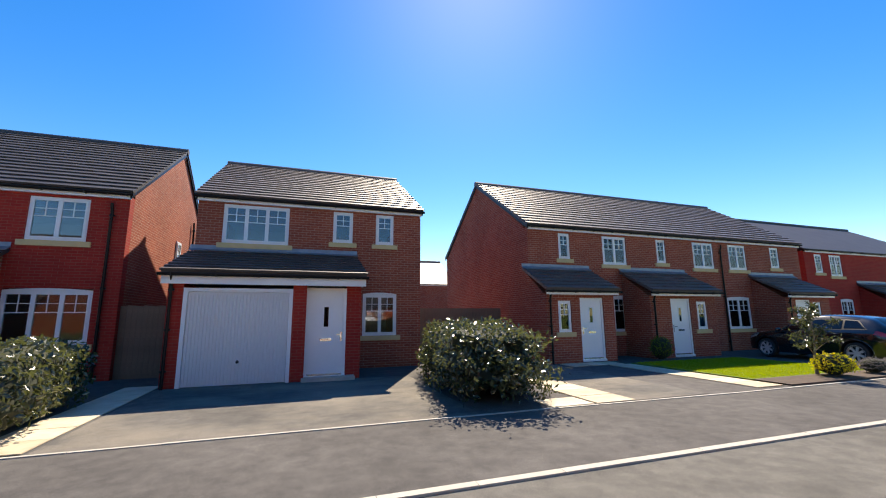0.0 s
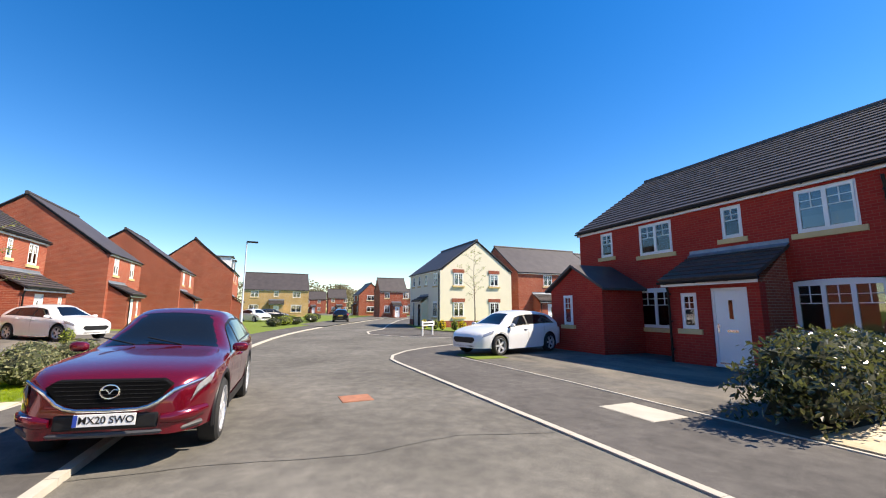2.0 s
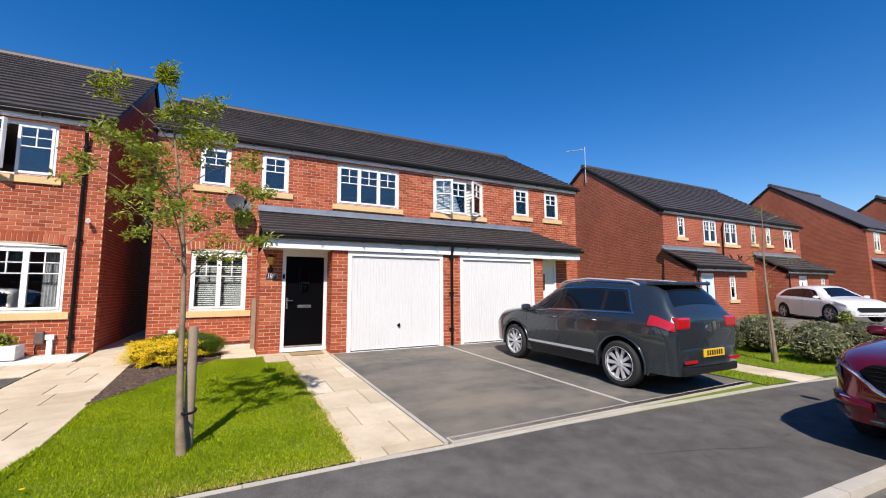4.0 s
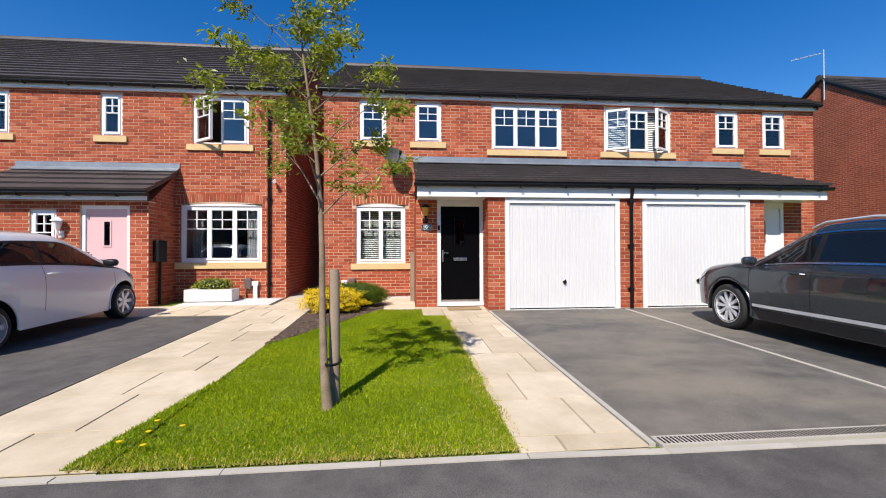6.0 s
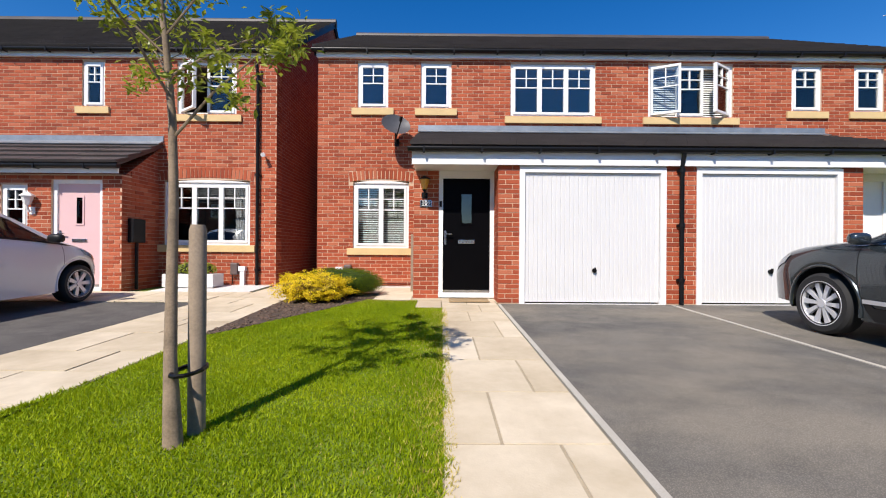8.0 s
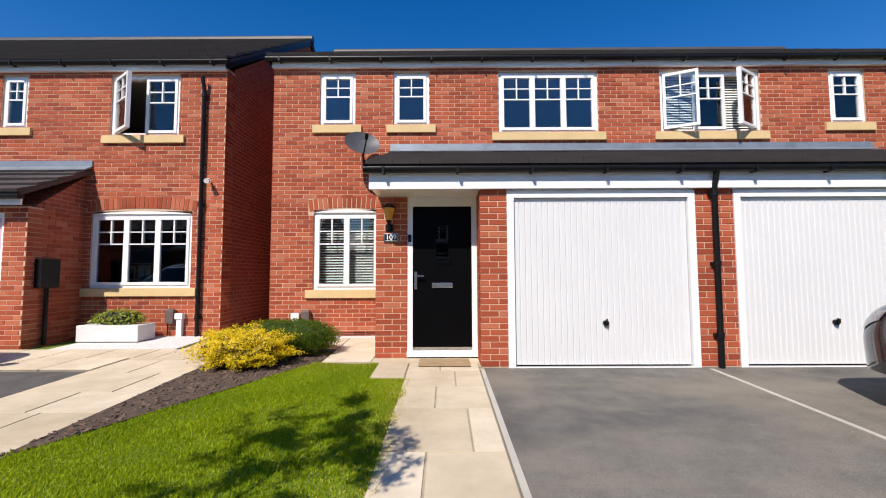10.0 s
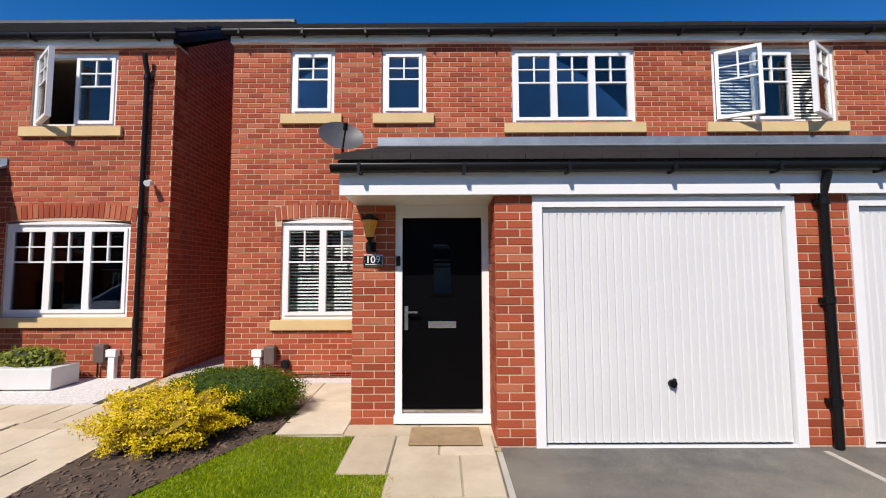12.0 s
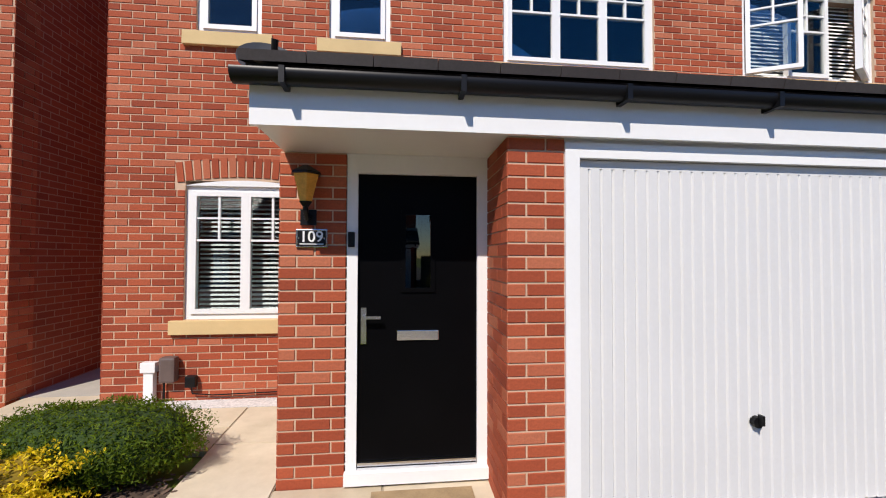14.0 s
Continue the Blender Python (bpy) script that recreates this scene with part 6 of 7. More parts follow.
gr = Mesh().prism([(-0.54, 0.80), (-0.45, 0.862), (0.45, 0.862), (0.54, 0.80), (0.42, 0.655), (0.27, 0.605), (-0.27, 0.605), (-0.42, 0.655)], 2.2, 2.305, 0)
grille = part("grille", gr, M_GRILLE, crossover.t, "black grille with a chrome wing line", bevel=0.012)
wing = [(2.06, 0.80, 0.835), (2.19, 0.66, 0.79), (2.27, 0.545, 0.745), (2.305, 0.43, 0.645), (2.318, 0.35, 0.606), (2.322, 0.26, 0.588), (2.325, 0.0, 0.580)]
part("chrome_wing", Mesh().tube(wing + [(x, -y, z) for x, y, z in wing[-2::-1]], [0.010, 0.016, 0.022, 0.022, 0.020, 0.018, 0.018, 0.018, 0.020, 0.022, 0.022, 0.016, 0.010], 8), M_CHROME, grille, smooth=True)
part("grille_badge", Mesh().tube([(2.315, 0.082 * math.cos(k * 0.3927), 0.755 + 0.064 * math.sin(k * 0.3927)) for k in range(17)], 0.009, 6).tube([(2.315, 0.078, 0.77), (2.315, 0.03, 0.775), (2.315, 0.0, 0.735), (2.315, -0.03, 0.775), (2.315, -0.078, 0.77)], 0.008, 6), M_CHROME, grille, "oval chrome badge", smooth=True)
for k in range(6):
    wv = 0.50 - 0.02 * k - (0.06 if k > 3 else 0)
    part("grille_bar", Mesh().box(2.303, -wv, 0.84 - 0.038 * k, 2.309, wv, 0.845 - 0.038 * k), M_TRIM, grille)
crossover.patch("headlamp", 1.98, 2.20, 1.84, 2.12, 4.0, 4.75, M_LENS, lift=0.012, label="slim clear headlamp")
crossover.patch("headlamp_strip", 2.0, 2.19, 1.96, 2.18, 4.02, 4.18, M_CHROME, lift=0.016, label="bright lamp edge", nu=1)
part("lower_intake", Mesh().box(2.16, -0.44, 0.40, 2.302, 0.44, 0.545), M_TRIM, crossover.t, "black lower intake", bevel=0.02)
part("skid_strip", Mesh().tube([(2.06, -0.80, 0.39), (2.20, -0.66, 0.37), (2.265, -0.45, 0.36), (2.28, 0.0, 0.355), (2.265, 0.45, 0.36), (2.20, 0.66, 0.37), (2.06, 0.80, 0.39)], 0.028, 8), speckled("grey_skid_plastic", (0.055, 0.055, 0.058), 0.15, 5.0, 60.0, 0.5), crossover.t, "grey bumper skirt", smooth=True)
for sd in (1, -1):
    bp = Mesh().tube([(2.02, sd * 0.83, 0.52), (2.17, sd * 0.72, 0.50), (2.25, sd * 0.58, 0.485), (2.275, sd * 0.46, 0.48)], [0.04, 0.065, 0.065, 0.045], 10)
    part("bumper_corner", bp, red, crossover.t, "red bumper corner", smooth=True)
    part("fog_lamp", Mesh().tube([(2.215, sd * 0.72, 0.535), (2.275, sd * 0.60, 0.525)], 0.012, 8), M_CHROME, crossover.t, "bright fog lamp bar", smooth=True)
pl = crossover.plate(2.335, 0.50, "MX20 SWO", M_PLATE_W, 1)
part("country_band", Mesh().box(0.006, -0.26, -0.054, 0.0075, -0.225, 0.054), speckled("blue_band", (0.02, 0.06, 0.35), 0.05, 3.0, 30.0, 0.4, bump=0.0), pl, "blue band")
for y0 in (-0.3, 0.25):
    part("wiper", Mesh().tube([(0.87, y0, 1.09), (0.72, y0 - 0.45, 1.17)], 0.009, 6), M_TRIM, crossover.t)

# white hatchback across the road
white = paint("white_paint", (0.72, 0.73, 0.74), 0.0, 0.3)
HATCH = dict(top=[(-2.15, 0.9), (-2.1, 1.03), (-1.95, 1.17), (-1.6, 1.37), (-1.0, 1.46), (-0.4, 1.485), (0.1, 1.45), (0.35, 1.38), (1.12, 1.0), (1.65, 0.90), (1.98, 0.79), (2.12, 0.69), (2.17, 0.58)],
             belt=[(-2.15, 0.88), (-1.8, 1.0), (0.5, 0.90), (1.4, 0.86), (2.0, 0.70), (2.17, 0.54)],
             half=[(-2.15, 0.62), (-2.05, 0.80), (-1.8, 0.87), (-1.2, 0.905), (1.2, 0.90), (1.7, 0.86), (2.0, 0.76), (2.17, 0.56)], roof_half=0.60, wheels=(-1.32, 1.33), radius=0.325, sill=0.2)


def dress(c, front=0.95, mid=-0.1, rear=-1.0, quarter=-1.6, glass=None, mirror=0.80, x_screen=(1.08, 0.40), x_rear=(-1.95, -1.6)):
    """Windows, lamps and seams that a plain saloon or hatchback has."""
    g = glass or M_CARDARK
    c.surround(quarter - 0.06, front + 0.06, quarter + 0.22, front - 0.58)
    c.arch_lips(c.colour, 0.015)
    c.patch("side_window", mid + 0.04, front - 0.08, mid + 0.04, front - 0.60, 5.1, 5.86, g, lift=0.008)
    c.patch("side_window", rear, mid - 0.04, rear + 0.02, mid - 0.04, 5.1, 5.86, g, lift=0.008)
    c.patch("side_window", quarter, rear - 0.06, quarter + 0.25, rear - 0.05, 5.15, 5.83, g, lift=0.008)
    c.screen("windscreen", *x_screen, M_CARDARK)
    c.screen("rear_window", *x_rear, M_CARDARK)
    x0, x1 = c.half[0][0], c.half[-1][0]
    c.patch("tail_lamp", x0 + 0.06, x0 + 0.36, x0 + 0.06, x0 + 0.30, 3.9, 4.95, M_REDLAMP, lift=0.01)
    c.patch("headlamp", x1 - 0.5, x1 - 0.14, x1 - 0.62, x1 - 0.2, 3.95, 4.85, M_LENS, lift=0.01)
    for x in (rear, mid, front):
        c.seam(x, 2.4)
    c.handle(rear + 0.12)
    c.handle(mid + 0.14)
    c.mirror(mirror)
    part("grille", Mesh().prism([(-0.45, 0.60), (0.45, 0.60), (0.52, 0.52), (0.40, 0.42), (-0.40, 0.42), (-0.52, 0.52)], x1 - 0.06, x1 + 0.02, 0), M_TRIM, c.t, "black grille", bevel=0.01)
    part("lower_intake", Mesh().box(x1 - 0.1, -0.5, 0.27, x1 + 0.0, 0.5, 0.36), M_TRIM, c.t, bevel=0.02)
    c.plate(x0 - 0.015, 0.72, "", M_PLATE_Y, -1)


dress(Car("clean white hatchback parked on a drive", T3(13.70, -8.30, 0.006, 106), white, spokes=5, **HATCH))
# small white city car on the neighbour's drive
city = Car("small white city car with a black pillar trim", T3(-4.79, 7.55, gz(7.55) + 0.008, 90) @ Matrix.Rotation(radians(-1.7), 4, 'Y'), white,
           top=[(-1.7, 0.95), (-1.66, 1.1), (-1.5, 1.3), (-1.25, 1.43), (-0.5, 1.475), (0.0, 1.46), (0.35, 1.36), (1.0, 0.99), (1.4, 0.86), (1.62, 0.72), (1.71, 0.55)],
           belt=[(-1.7, 0.92), (-1.3, 1.0), (0.4, 0.92), (1.0, 0.87), (1.5, 0.72), (1.71, 0.5)],
           half=[(-1.7, 0.6), (-1.6, 0.74), (-1.3, 0.8), (-0.8, 0.81), (1.0, 0.81), (1.4, 0.76), (1.6, 0.66), (1.71, 0.5)], roof_half=0.56, wheels=(-1.17, 1.17), radius=0.29, sill=0.2, spokes=7)
city.surround(-1.36, 1.02, -1.12, 0.34)
city.arch_lips(white, 0.014)
city.patch("side_window", -0.35, 0.84, -0.33, 0.34, 5.1, 5.86, M_CARDARK, lift=0.008)
city.patch("side_window", -1.3, -0.43, -1.08, -0.41, 5.15, 5.84, M_CARDARK, lift=0.008)
city.screen("windscreen", 0.98, 0.42, M_CARDARK)
city.patch("pillar_trim", 0.72, 1.22, 0.5, 0.9, 5.02, 5.3, M_TRIM, lift=0.008, label="black trim at the foot of the windscreen")
city.patch("headlamp", 1.25, 1.56, 1.2, 1.5, 4.0, 4.9, M_LENS, lift=0.01)
city.seam(-0.42, 2.4)
city.seam(0.9, 2.4)
city.handle(-0.28, 4.2)
city.mirror(0.72, M_TRIM)
# the rest of the cars
black = paint("black_paint", (0.008, 0.008, 0.010), 0.2, 0.2)
dress(Car("shiny black hatchback parked on the terrace drive", T3(-16.6, -9.0, 0.006, -95), black, spokes=7, **HATCH))
dress(Car("black hatchback driving away along the road", T3(50.0, -8.0, 0.064, -9.5), black, spokes=5, **HATCH))
dress(Car("white hatchback parked by the brick terrace", T3(23.4, 8.2, 0.2, -125), white, spokes=5, **HATCH))
dress(Car("white hatchback parked far up the road", T3(51.5, 1.2, 0.06, -150), white, spokes=5, **HATCH))
dress(Car("black car parked before the buff house", T3(62.0, -0.6, 0.05, -70), black, spokes=5, **HATCH))
dress(Car("silver hatchback parked near the far houses", T3(78.0, -27.5, 0.04, 160), paint("silver_paint", (0.4, 0.42, 0.45), 0.6, 0.3), spokes=5, **HATCH))

# ---- details of the near houses ----
def at_house(x, y, z):
    """A place on the near pair, from its wall face: x, y out from the wall, z above its base."""
    return Matrix.Translation((x, y, z))


lamp = thing("wall_lantern", "black half lantern with amber glass beside the door", "wall lamp", Matrix.Translation((1.262, 9.34, 2.08)))
part("bracket", Mesh().tube([(0, 0.0, -0.10), (0, -0.05, -0.12), (0, -0.09, -0.07), (0, -0.09, -0.02)], 0.018, 8).box(-0.05, -0.012, -0.16, 0.05, 0.0, -0.06), M_BLACK, lamp, smooth=True)
amber = speckled("amber_glass", (0.75, 0.36, 0.06), 0.2, 30.0, 90.0, 0.15, bump=0.3)
part("shade", Mesh().tube([(0, -0.09, -0.02), (0, -0.09, 0.15)], [0.04, 0.085], 6), amber, lamp, "amber glass shade")
part("cap", Mesh().tube([(0, -0.09, 0.15), (0, -0.09, 0.165), (0, -0.09, 0.21)], [0.10, 0.095, 0.02], 6), M_BLACK, lamp)
part("foot", Mesh().tube([(0, -0.09, -0.05), (0, -0.09, -0.018)], [0.02, 0.045], 6), M_BLACK, lamp)

M_PEARL = speckled("pearl_glass", (0.7, 0.7, 0.68), 0.1, 20.0, 60.0, 0.2, bump=0.0)
lamp_white = thing("wall_lantern", "white half lantern beside the pale pink door", "wall lamp", Matrix.Translation((-6.07, 10.045, 1.86)))
part("bracket", Mesh().tube([(0, 0.0, -0.13), (0, -0.06, -0.15), (0, -0.10, -0.09), (0, -0.10, -0.02)], 0.02, 8).box(-0.05, -0.012, -0.2, 0.05, 0.0, -0.06), M_UPVC, lamp_white, smooth=True)
part("shade", Mesh().tube([(0, -0.10, -0.03), (0, -0.10, 0.13)], [0.05, 0.09], 6), M_PEARL, lamp_white, "pale glass shade")
part("cap", Mesh().tube([(0, -0.10, 0.13), (0, -0.10, 0.15), (0, -0.10, 0.21)], [0.115, 0.105, 0.02], 6), M_UPVC, lamp_white)
garden_post = thing("timber_post", "short weathered timber post beside the brick pier", "post", Matrix.Translation((1.015, 10.2, gz(10.2))))
part("post", Mesh().box(-0.045, -0.045, -0.03, 0.045, 0.045, 1.10), M_STAKE, garden_post, bevel=0.008)
sign = thing("house_number", "black house number plaque reading 109 in white", "sign", Matrix.Translation((1.285, 9.34, 1.835)))
part("plate", Mesh().box(-0.10, -0.014, -0.06, 0.10, 0.0, 0.06), M_CHROME, sign, "silver edge", bevel=0.004)
part("panel", Mesh().box(-0.088, -0.018, -0.048, 0.088, -0.012, 0.048), M_BLACK, sign)
lettering("109", 0.10, M_UPVC, sign, Matrix.Translation((0, -0.020, 0.008)) @ Matrix.Rotation(radians(90), 4, 'X'), "white figures")
part("text_line", Mesh().box(-0.075, -0.0195, -0.04, 0.075, -0.0175, -0.034), M_UPVC, sign)
for s in (-1, 1):
    part("screw", Mesh().tube([(s * 0.08, -0.022, 0), (s * 0.08, -0.016, 0)], 0.006, 8), M_CHROME, sign)
bell = thing("door_bell", "small black door bell on the white frame", "doorbell", Matrix.Translation((1.535, 9.35, 1.83)))
part("case", Mesh().box(-0.022, -0.022, -0.05, 0.022, 0.0, 0.05), M_BLACK, bell, bevel=0.006)
mat_ = thing("doormat", "flat tan coir doormat before the step", "doormat", Matrix.Translation((2.0, 9.05, gz(9.05) + 0.016)))
part("mat", Mesh().box(-0.32, -0.2, 0, 0.32, 0.2, 0.014), speckled("tan_coir", (0.33, 0.23, 0.12), 0.25, 8.0, 120.0, 0.95, bump=0.8), mat_, bevel=0.005)


def dish(name, label, m):
    d = thing(name, label, "satellite dish", m)
    r, n = 0.30, 24
    vs, fs = [], []
    for i in range(6):
        rr = r * i / 5
        for k in range(n):
            a = 2 * math.pi * k / n
            vs.append((rr * math.cos(a), -0.25 * rr * rr / r, rr * 0.85 * math.sin(a)))
    for i in range(5):
        for k in range(n):
            k2 = (k + 1) % n
            fs.append((i * n + k, i * n + k2, (i + 1) * n + k2, (i + 1) * n + k))
    tilt = Matrix.Translation((0, -0.32, 0.12)) @ Euler((radians(-28), 0, radians(22))).to_matrix().to_4x4()
    part("reflector", Mesh().verts(vs, fs), speckled("grey_mesh_dish", (0.07, 0.07, 0.075), 0.2, 10.0, 100.0, 0.5), d, "dark grey dish", smooth=True, at=tilt)
    part("arm", Mesh().tube([tilt @ Vector((0, 0.02, -0.26)), tilt @ Vector((0, -0.36, -0.2)), ], 0.012, 8), M_BLACK, d)
    part("receiver", Mesh().tube([tilt @ Vector((0, -0.34, -0.19)), tilt @ Vector((0, -0.42, -0.14))], 0.03, 10), M_BLACK, d)
    part("mount", Mesh().tube([(0, 0, -0.12), (0, -0.12, -0.12), (0, -0.3, 0.1)], 0.02, 8).box(-0.05, -0.012, -0.2, 0.05, 0.0, -0.04), M_BLACK, d)
    return d


d1 = dish("satellite_dish", "dark grey satellite dish on the brick wall", Matrix.Translation((0.60, 10.99, 3.42)))
copy_thing(d1, Matrix.Translation((11.75, 12.6, 3.3)) @ Matrix.Rotation(radians(90), 4, 'Z'))
copy_thing(d1, Matrix.Translation((21.9, 11.38, 2.9)))
copy_thing(d1, Matrix.Translation((22.6, 11.38, 2.9)))

meter = thing("meter_pipe", "white plastic meter duct low on the wall", "pipe", Matrix.Translation((-0.58, 10.98, 0.25)))
part("duct", Mesh().box(-0.045, -0.07, 0, 0.045, 0, 0.33), M_UPVC, meter, bevel=0.006)
part("cap", Mesh().box(-0.07, -0.085, 0.33, 0.07, 0, 0.43), M_UPVC, meter, bevel=0.008)
m2 = copy_thing(meter, Matrix.Translation((-2.62, 11.03, 0.25)))
brown = speckled("brown_plastic", (0.12, 0.085, 0.075), 0.15, 5.0, 60.0, 0.5)
box = thing("meter_box", "brown rounded plastic box low on the wall", "box", Matrix.Translation((-0.40, 10.98, 0.48)))
part("cover", Mesh().box(-0.075, -0.10, 0, 0.075, 0, 0.25), brown, box, bevel=0.025)
part("cable", Mesh().tube([(-0.06, -0.02, 0.0), (-0.06, -0.02, -0.2)], 0.012, 6), M_BLACK, box)
copy_thing(box, Matrix.Translation((-2.78, 11.03, 0.5)))
sock = thing("outdoor_socket", "small black outdoor socket with a trailing cable", "socket", Matrix.Translation((-0.20, 10.98, 0.42)))
part("case", Mesh().box(-0.05, -0.06, 0, 0.05, 0, 0.11), M_BLACK, sock, bevel=0.008)
part("cable", Mesh().tube([(0, -0.03, 0), (0.01, -0.02, -0.07), (0.2, -0.015, -0.09), (1.2, -0.015, -0.07)], 0.007, 6), M_BLACK, sock)

planter = thing("planter", "pale grey rectangular planter with a few plants", "planter", Matrix.Translation((-3.42, 10.62, 0.28)))
part("trough", wall_boxes(Mesh(), -0.5, 0.5, 0.0, 0.26, [], -0.2, 0.2), speckled("pale_grey_trough", (0.62, 0.62, 0.60), 0.06, 3.0, 60.0, 0.7), planter, bevel=0.012)
shrub("planter_plant", "thin green and reddish plant growing in the trough", "plant", -3.4, 10.62, 0.5, 0.42, 0.16, 0.13, 500, 0.07, M_LEAF, 41)
post = thing("letter_box", "black wall letter box on the porch's side", "letter box", Matrix.Translation((-4.42, 10.35, 1.15)))
part("case", Mesh().box(0, -0.16, 0, 0.12, 0.16, 0.46), M_BLACK, post, bevel=0.015)
part("pipe", Mesh().tube([(0.06, 0, 0.0), (0.06, 0, -0.9)], 0.03, 8), M_BLACK, post)
cam_ = thing("security_light", "small white security light on the wall", "light", Matrix.Translation((-2.18, 11.03, 3.0)))
part("arm", Mesh().tube([(0, 0, 0), (0, -0.08, 0.02)], 0.02, 8), M_UPVC, cam_)
part("head", Mesh().tube([(0, -0.07, 0.03), (0.02, -0.17, -0.01)], [0.035, 0.045], 10), M_UPVC, cam_)
aer = thing("tv_aerial", "metal television aerial on the gable", "aerial", Matrix.Translation((17.33, 15.6, 7.3)))
part("mast", Mesh().tube([(0, 0, 0), (0, 0, 2.0)], 0.02, 8), M_ALLOY, aer)
part("boom", Mesh().tube([(-0.1, 0, 1.85), (-0.9, 0.5, 1.75)], 0.012, 6), M_ALLOY, aer)
for k in range(6):
    part("rod", Mesh().tube([(-0.2 - 0.12 * k - 0.1, 0.06 + 0.075 * k - 0.15, 1.83 - 0.016 * k), (-0.2 - 0.12 * k + 0.1, 0.06 + 0.075 * k + 0.15, 1.83 - 0.016 * k)], 0.006, 5), M_ALLOY, aer)

# ---- fences and far things ----
fence = thing("fence", "tall weathered timber gate between the two houses", "fence", T3(3.2, -12.8, 0.0))
for k in range(12):
    part("board", Mesh().box(0.0, -0.012, 0, 0.115, 0.012, 1.84 + 0.01 * (k % 3)), M_WOOD, fence, at=Matrix.Translation((0.03 + 0.12 * k, 0, 0)))
for z in (0.3, 1.4):
    part("rail", Mesh().box(0, -0.06, z, 1.5, -0.014, z + 0.09), M_WOOD, fence)
fence2 = thing("fence", "dark timber fence behind the long hedge", "fence", T3(-7.4, -14.6, 0.0))
for k in range(32):
    part("board", Mesh().box(0.0, -0.012, 0, 0.115, 0.012, 1.82), M_WOOD, fence2, at=Matrix.Translation((0.12 * k, 0, 0)))

street_lamp = thing("street_lamp", "tall grey steel street lamp beside the road", "street lamp", T3(33.0, 1.6, 0.05))
part("column", Mesh().tube([(0, 0, 0), (0, 0, 1.2), (0, 0, 1.25), (0, 0, 6.3)], [0.085, 0.085, 0.055, 0.045], 12), M_ALLOY, street_lamp, smooth=True)
part("head", Mesh().box(-0.1, -0.75, 6.22, 0.1, 0.0, 6.34), M_TRIM, street_lamp, "flat dark lamp head", bevel=0.03)

nameplate = thing("street_sign", "low white street name board on two posts", "sign", T3(23.5, -8.9, 0.0, -50))
part("board", Mesh().box(-0.75, -0.02, 0.55, 0.75, 0.02, 0.80), M_UPVC, nameplate, bevel=0.005)
part("text_bar", Mesh().box(-0.6, -0.024, 0.63, 0.6, -0.021, 0.72), M_TRIM, nameplate)
for x in (-0.6, 0.6):
    part("post", Mesh().box(x - 0.04, 0.0, 0, x + 0.04, 0.06, 0.85), M_UPVC, nameplate)
for k in range(6):
    shrub("shrub", "small pointed golden conifer before the cream house", "shrub", 24.6 + 1.1 * k, -12.7 + 0.28 * k + 0.2 * (k % 2), 0.045, 0.24, 0.24, 0.36, 420, 0.09, M_GOLD if k % 2 else M_LEAF, 60 + k, group="small conifers by the cream house")
tree("tree", "slender bare young tree by the cream house", 26.6, -13.6, 0.045, 6.2, 2.0, 1.5, 9, 500, 0.09, M_LEAF, trunk_r=0.05, limbs=14)
tree("tree", "spindly young tree with few leaves on the lawn", 10.0, 4.3, 0.1, 3.3, 1.3, 0.6, 15, 260, 0.05, M_LEAF, trunk_r=0.028, limbs=9)
st2 = thing("tree_stake", "short timber stake beside the spindly tree", "stake", T3(10.1, 4.36, 0.1))
part("post", Mesh().tube([(0, 0, -0.05), (0, 0, 1.2)], 0.03, 10), M_STAKE, st2, smooth=True)
M_FLOWER = leaf_mat("flowering_shrub_leaf", (0.05, 0.08, 0.02), (0.30, 0.28, 0.14), 0.5)
for k, (x, y, s) in enumerate(((10.5, 5.6, 0.5), (11.3, 5.1, 0.55), (11.9, 4.3, 0.5), (10.9, 3.9, 0.45), (12.6, 3.8, 0.5))):
    shrub("shrub", "loose flowering shrub at the lawn's edge", "shrub", x, y, gz(y), s * 1.1, s, s * 0.75, 1300, 0.07, M_FLOWER, 80 + k, group="flowering shrubs next door")
pot = thing("plant_pot", "terracotta pot with a small clipped conifer", "plant pot", T3(15.2, 4.9, gz(4.9)))
part("pot", Mesh().tube([(0, 0, 0), (0, 0, 0.3), (0, 0, 0.3), (0, 0, 0.36)], [0.14, 0.2, 0.23, 0.23], 16), speckled("terracotta", (0.45, 0.16, 0.07), 0.12, 6.0, 60.0, 0.9), pot)
shrub("pot_plant", "small clipped conifer in the terracotta pot", "plant", 15.2, 4.9, gz(4.9) + 0.34, 0.16, 0.16, 0.26, 350, 0.06, M_LEAF, 91)
for k, (x, y, s) in enumerate(((38, -0.6, 0.6), (40.5, -1.5, 0.7), (42.5, -2.6, 0.6), (45, -2.2, 0.7), (48.5, -4.6, 0.6), (52, -4.8, 0.8), (56, -5.6, 0.8))):
    shrub("shrub", "low green verge shrub up the road", "shrub", x, y, 0.05, s * 1.5, s, s * 0.6, 700, 0.13, M_LEAF if k % 2 else M_LAUREL, 100 + k, group="verge shrubs up the road")
# across the road, on the right
tree("shrub_tree", "loose upright shrub with glossy green leaves", -12.15, -6.85, 0.03, 1.75, 0.45, 0.55, 27, 1500, 0.085, M_LAUREL, trunk_r=0.03, limbs=12)
shrub("shrub", "golden yellow shrub at the lawn's edge", "shrub", -12.3, -6.6, 0.03, 0.48, 0.4, 0.26, 1100, 0.06, M_GOLD, 121)
shrub("shrub", "small golden shrub at the pavement's edge", "shrub", -16.2, -6.4, 0.03, 0.35, 0.3, 0.26, 700, 0.06, M_GOLD, 122)
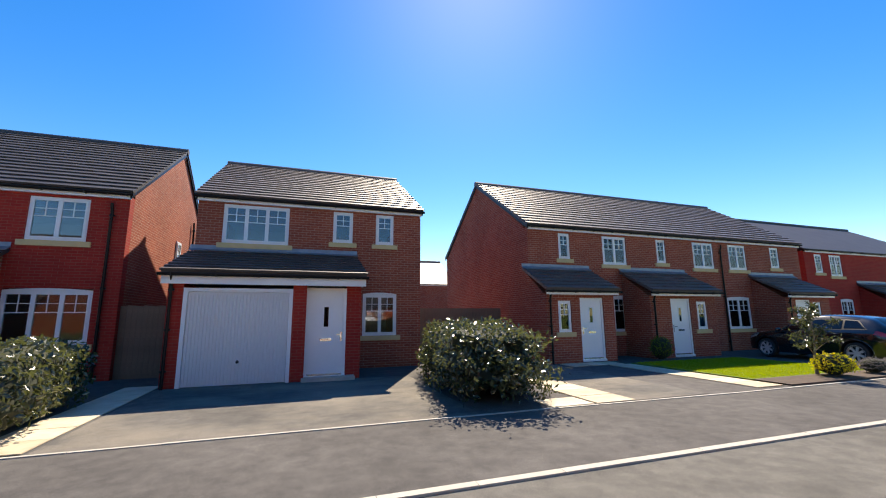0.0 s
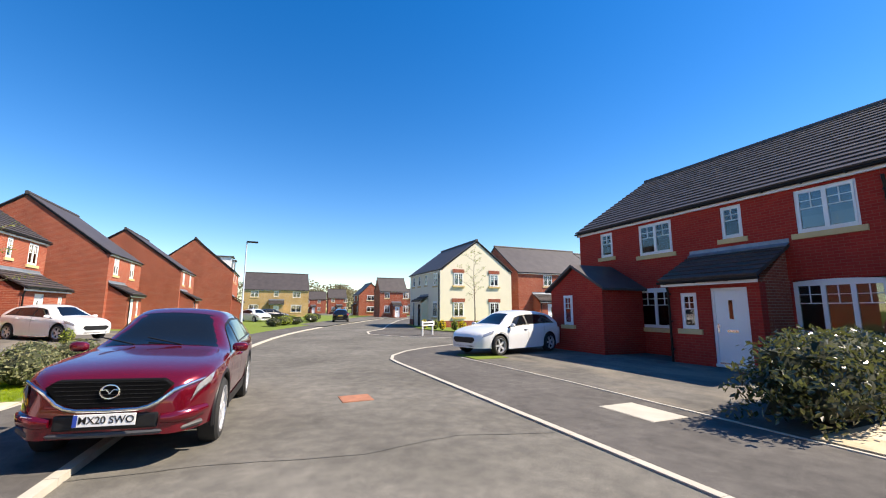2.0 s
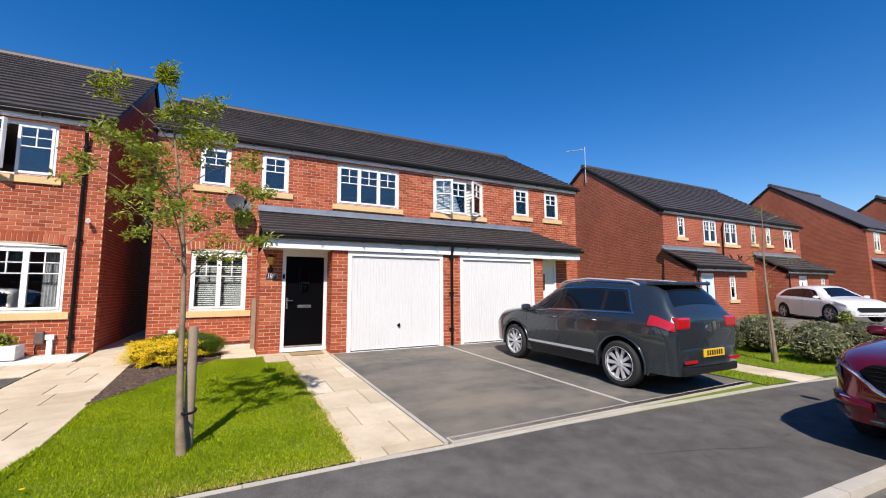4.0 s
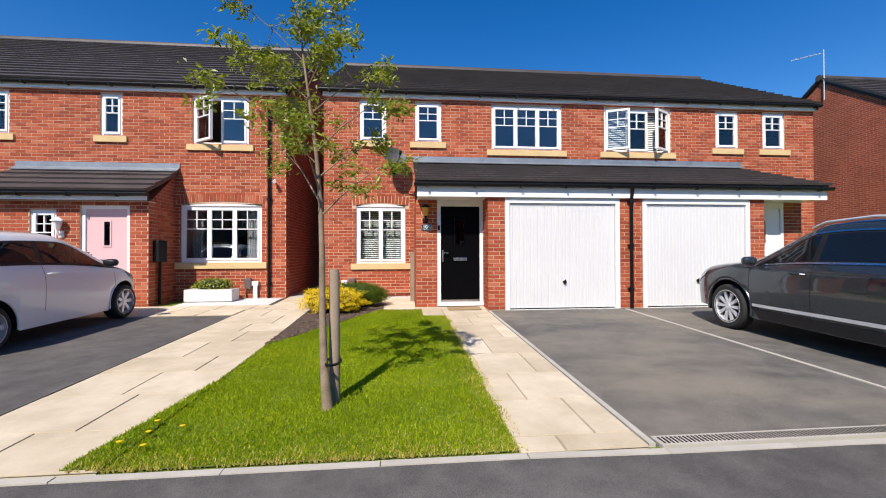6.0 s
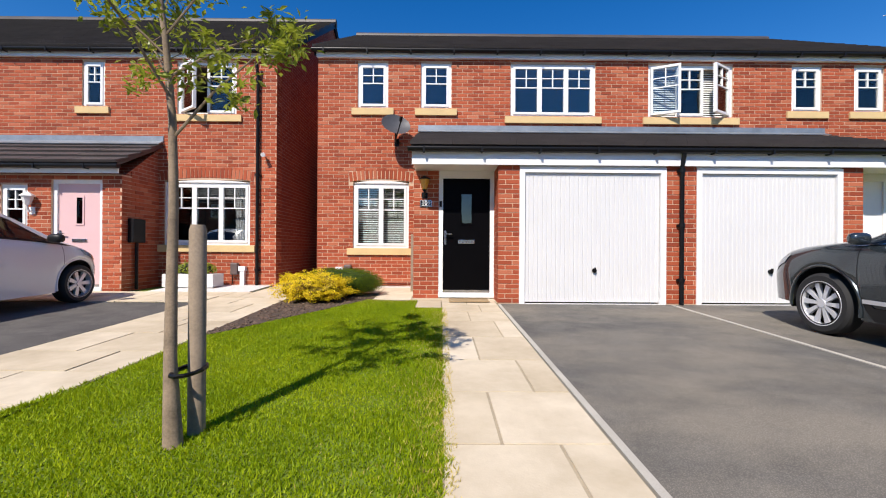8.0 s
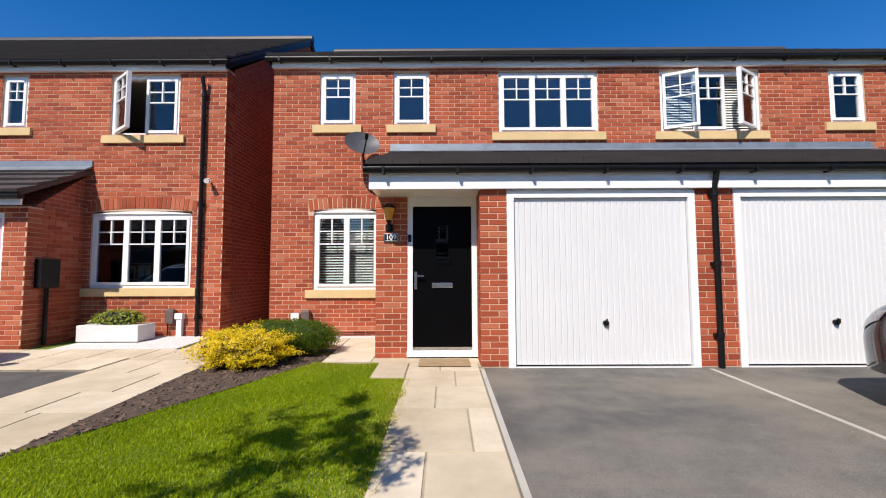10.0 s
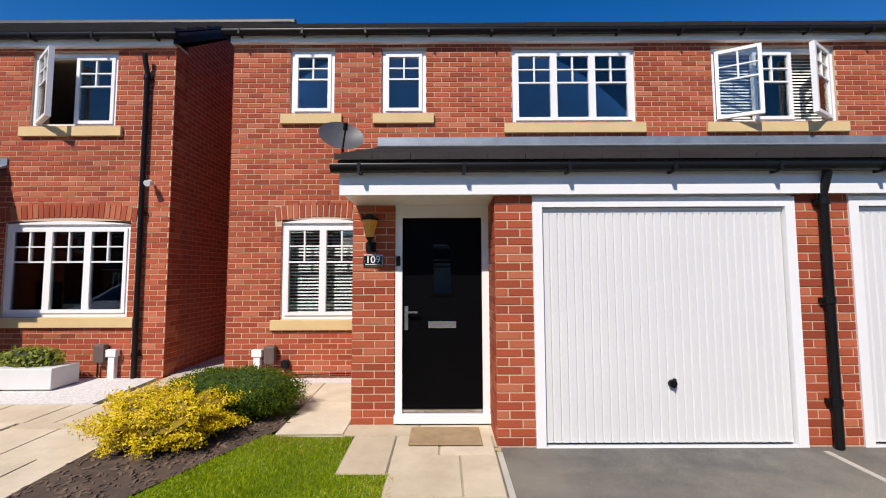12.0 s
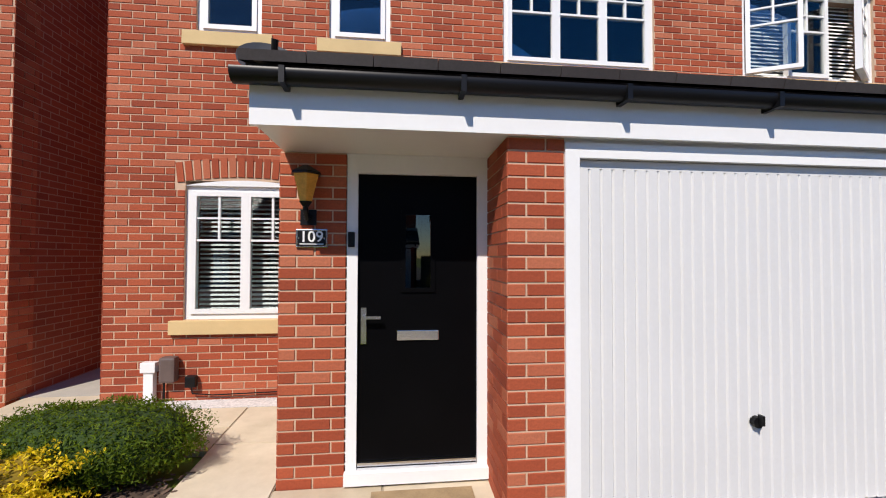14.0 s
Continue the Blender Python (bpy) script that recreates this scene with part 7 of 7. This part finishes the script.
M_LAV = leaf_mat("grey_lavender", (0.10, 0.10, 0.09), (0.20, 0.18, 0.18), 0.7)
for k, x in enumerate((-13.7, -14.7, -15.4)):
    shrub("lavender", "grey-purple lavender clump in the bed", "plant", x, -6.5, 0.03, 0.34, 0.28, 0.18, 600, 0.08, M_LAV, 130 + k, width=0.2, group="lavender clumps")
shrub("shrub", "round dark clipped ball beside the door", "shrub", -11.6, -11.0, 0.0, 0.35, 0.35, 0.4, 800, 0.06, M_YEW, 140)
setting("soil_bed", Mesh().box(-17.0, -6.9, -0.05, -9.9, -6.1, 0.034), M_MULCH, "bare soil bed along the footway")
cover("manhole_cover", "pale concrete access cover before the terrace", -12.6, -5.2, 1.0, 0.62, M_KERB, 0.0)
blades_far = Mesh()
r = random.Random(51)
for i in range(30000):
    x, y = r.uniform(-14.4, -9.95), r.uniform(-10.5, -6.95)
    a, s = r.uniform(0, 6.283), r.uniform(0.02, 0.05)
    blades_far.v += [(x - 0.006 * math.cos(a), y - 0.006 * math.sin(a), 0.03), (x + 0.006 * math.cos(a), y + 0.006 * math.sin(a), 0.03), (x + r.gauss(0, 0.4) * s, y + r.gauss(0, 0.4) * s, 0.03 + s)]
    k = len(blades_far.v)
    blades_far.f.append((k - 3, k - 2, k - 1))
tagged(part("grass", blades_far, M_GRASS, None), "mown grass of the lawn across the road", "grass", kind="stuff")

# houses closing the distance
simple = {"up": [(0.9, 1.9, 2), (4.6, 5.7, 2)], "low": [(0.9, 2.0, 2), (4.6, 5.7, 2)], "porch": [(2.3, 4.2, 2.8, M_UPVC, "white front door", None, 0.8)]}
FAR = ((103.0, -19.3, 180, 7.0), (78.0, -19.7, -92, 5.4), (129.0, -16.6, -93, 5.4), (150.0, -11.0, -93, 7.5), (118.0, -36.0, -100, 7.5), (140.0, 2.0, -90, 8.0), (102.0, -42.0, 150, 8.0))
for x, y, a, w in FAR:
    fh = porch_house("detached_house", "red brick house in the distance with a grey roof", T3(x, y, 0.0, a), w, simple, M_BRICK_FAR, M_TILE, tiles=False, group="far brick houses", depth=5.6, ridge=7.7)
    if a == 180:
        for z in (1.0, 3.6):
            gable_window(fh, w, 2.8, z, z + 1.2, 1.9)
porch_house("detached_house", "deep red brick house beyond the terrace", T3(-24.2, -13.5, 0.0, 180), 13.0, {"up": [(0.8, 1.4, 1), (2.0, 3.0, 2), (7.5, 8.5, 2)], "low": [(2.4, 3.5, 2), (7.5, 8.6, 2)], "porch": [(4.0, 6.6, 4.6, M_UPVC, "white front door", None)]}, M_BRICK_RED_SHADED, M_TILE, tiles=False, eave=LOW, ridge=7.4)
porch_house("detached_house", "red brick house glimpsed between the houses", T3(-3.5, -42.0, 0.0, 180), 12.0, simple, M_BRICK_FAR, M_TILE_RED, tiles=False)
porch_house("detached_house", "brick house with a pale grey roof beyond the white car", T3(34.0, -33.0, 0.0, -90), 10.0, simple, M_BRICK_FAR, M_TILE, tiles=False)
# hills of trees beyond the houses
M_WOODS = leaf_mat("distant_foliage", (0.13, 0.125, 0.085), (0.24, 0.21, 0.13), 0.8, 0.2)
pts, nrm = [], []
r = random.Random(77)
for k in range(34):
    cx, cy, rr = 205 + r.uniform(-12, 25), -80 + k * 4.2 + r.uniform(-2, 2), r.uniform(4.5, 7.0)
    h = r.uniform(9.5, 13.5)
    for i in range(800):
        d = Vector((r.gauss(0, 1), r.gauss(0, 1), r.gauss(0, 1))).normalized() * rr * r.uniform(0.6, 1.0)
        pts.append((cx + d.x, cy + d.y, max(0.5, h - rr * 0.6 + d.z * 0.9)))
        nrm.append((0, 0, 1))
tagged(part("far_woods", leaves(pts, nrm, 1.1, 78, 0.6, 1.0), M_WOODS, None), "hazy line of distant trees just coming into leaf", "trees", kind="stuff")
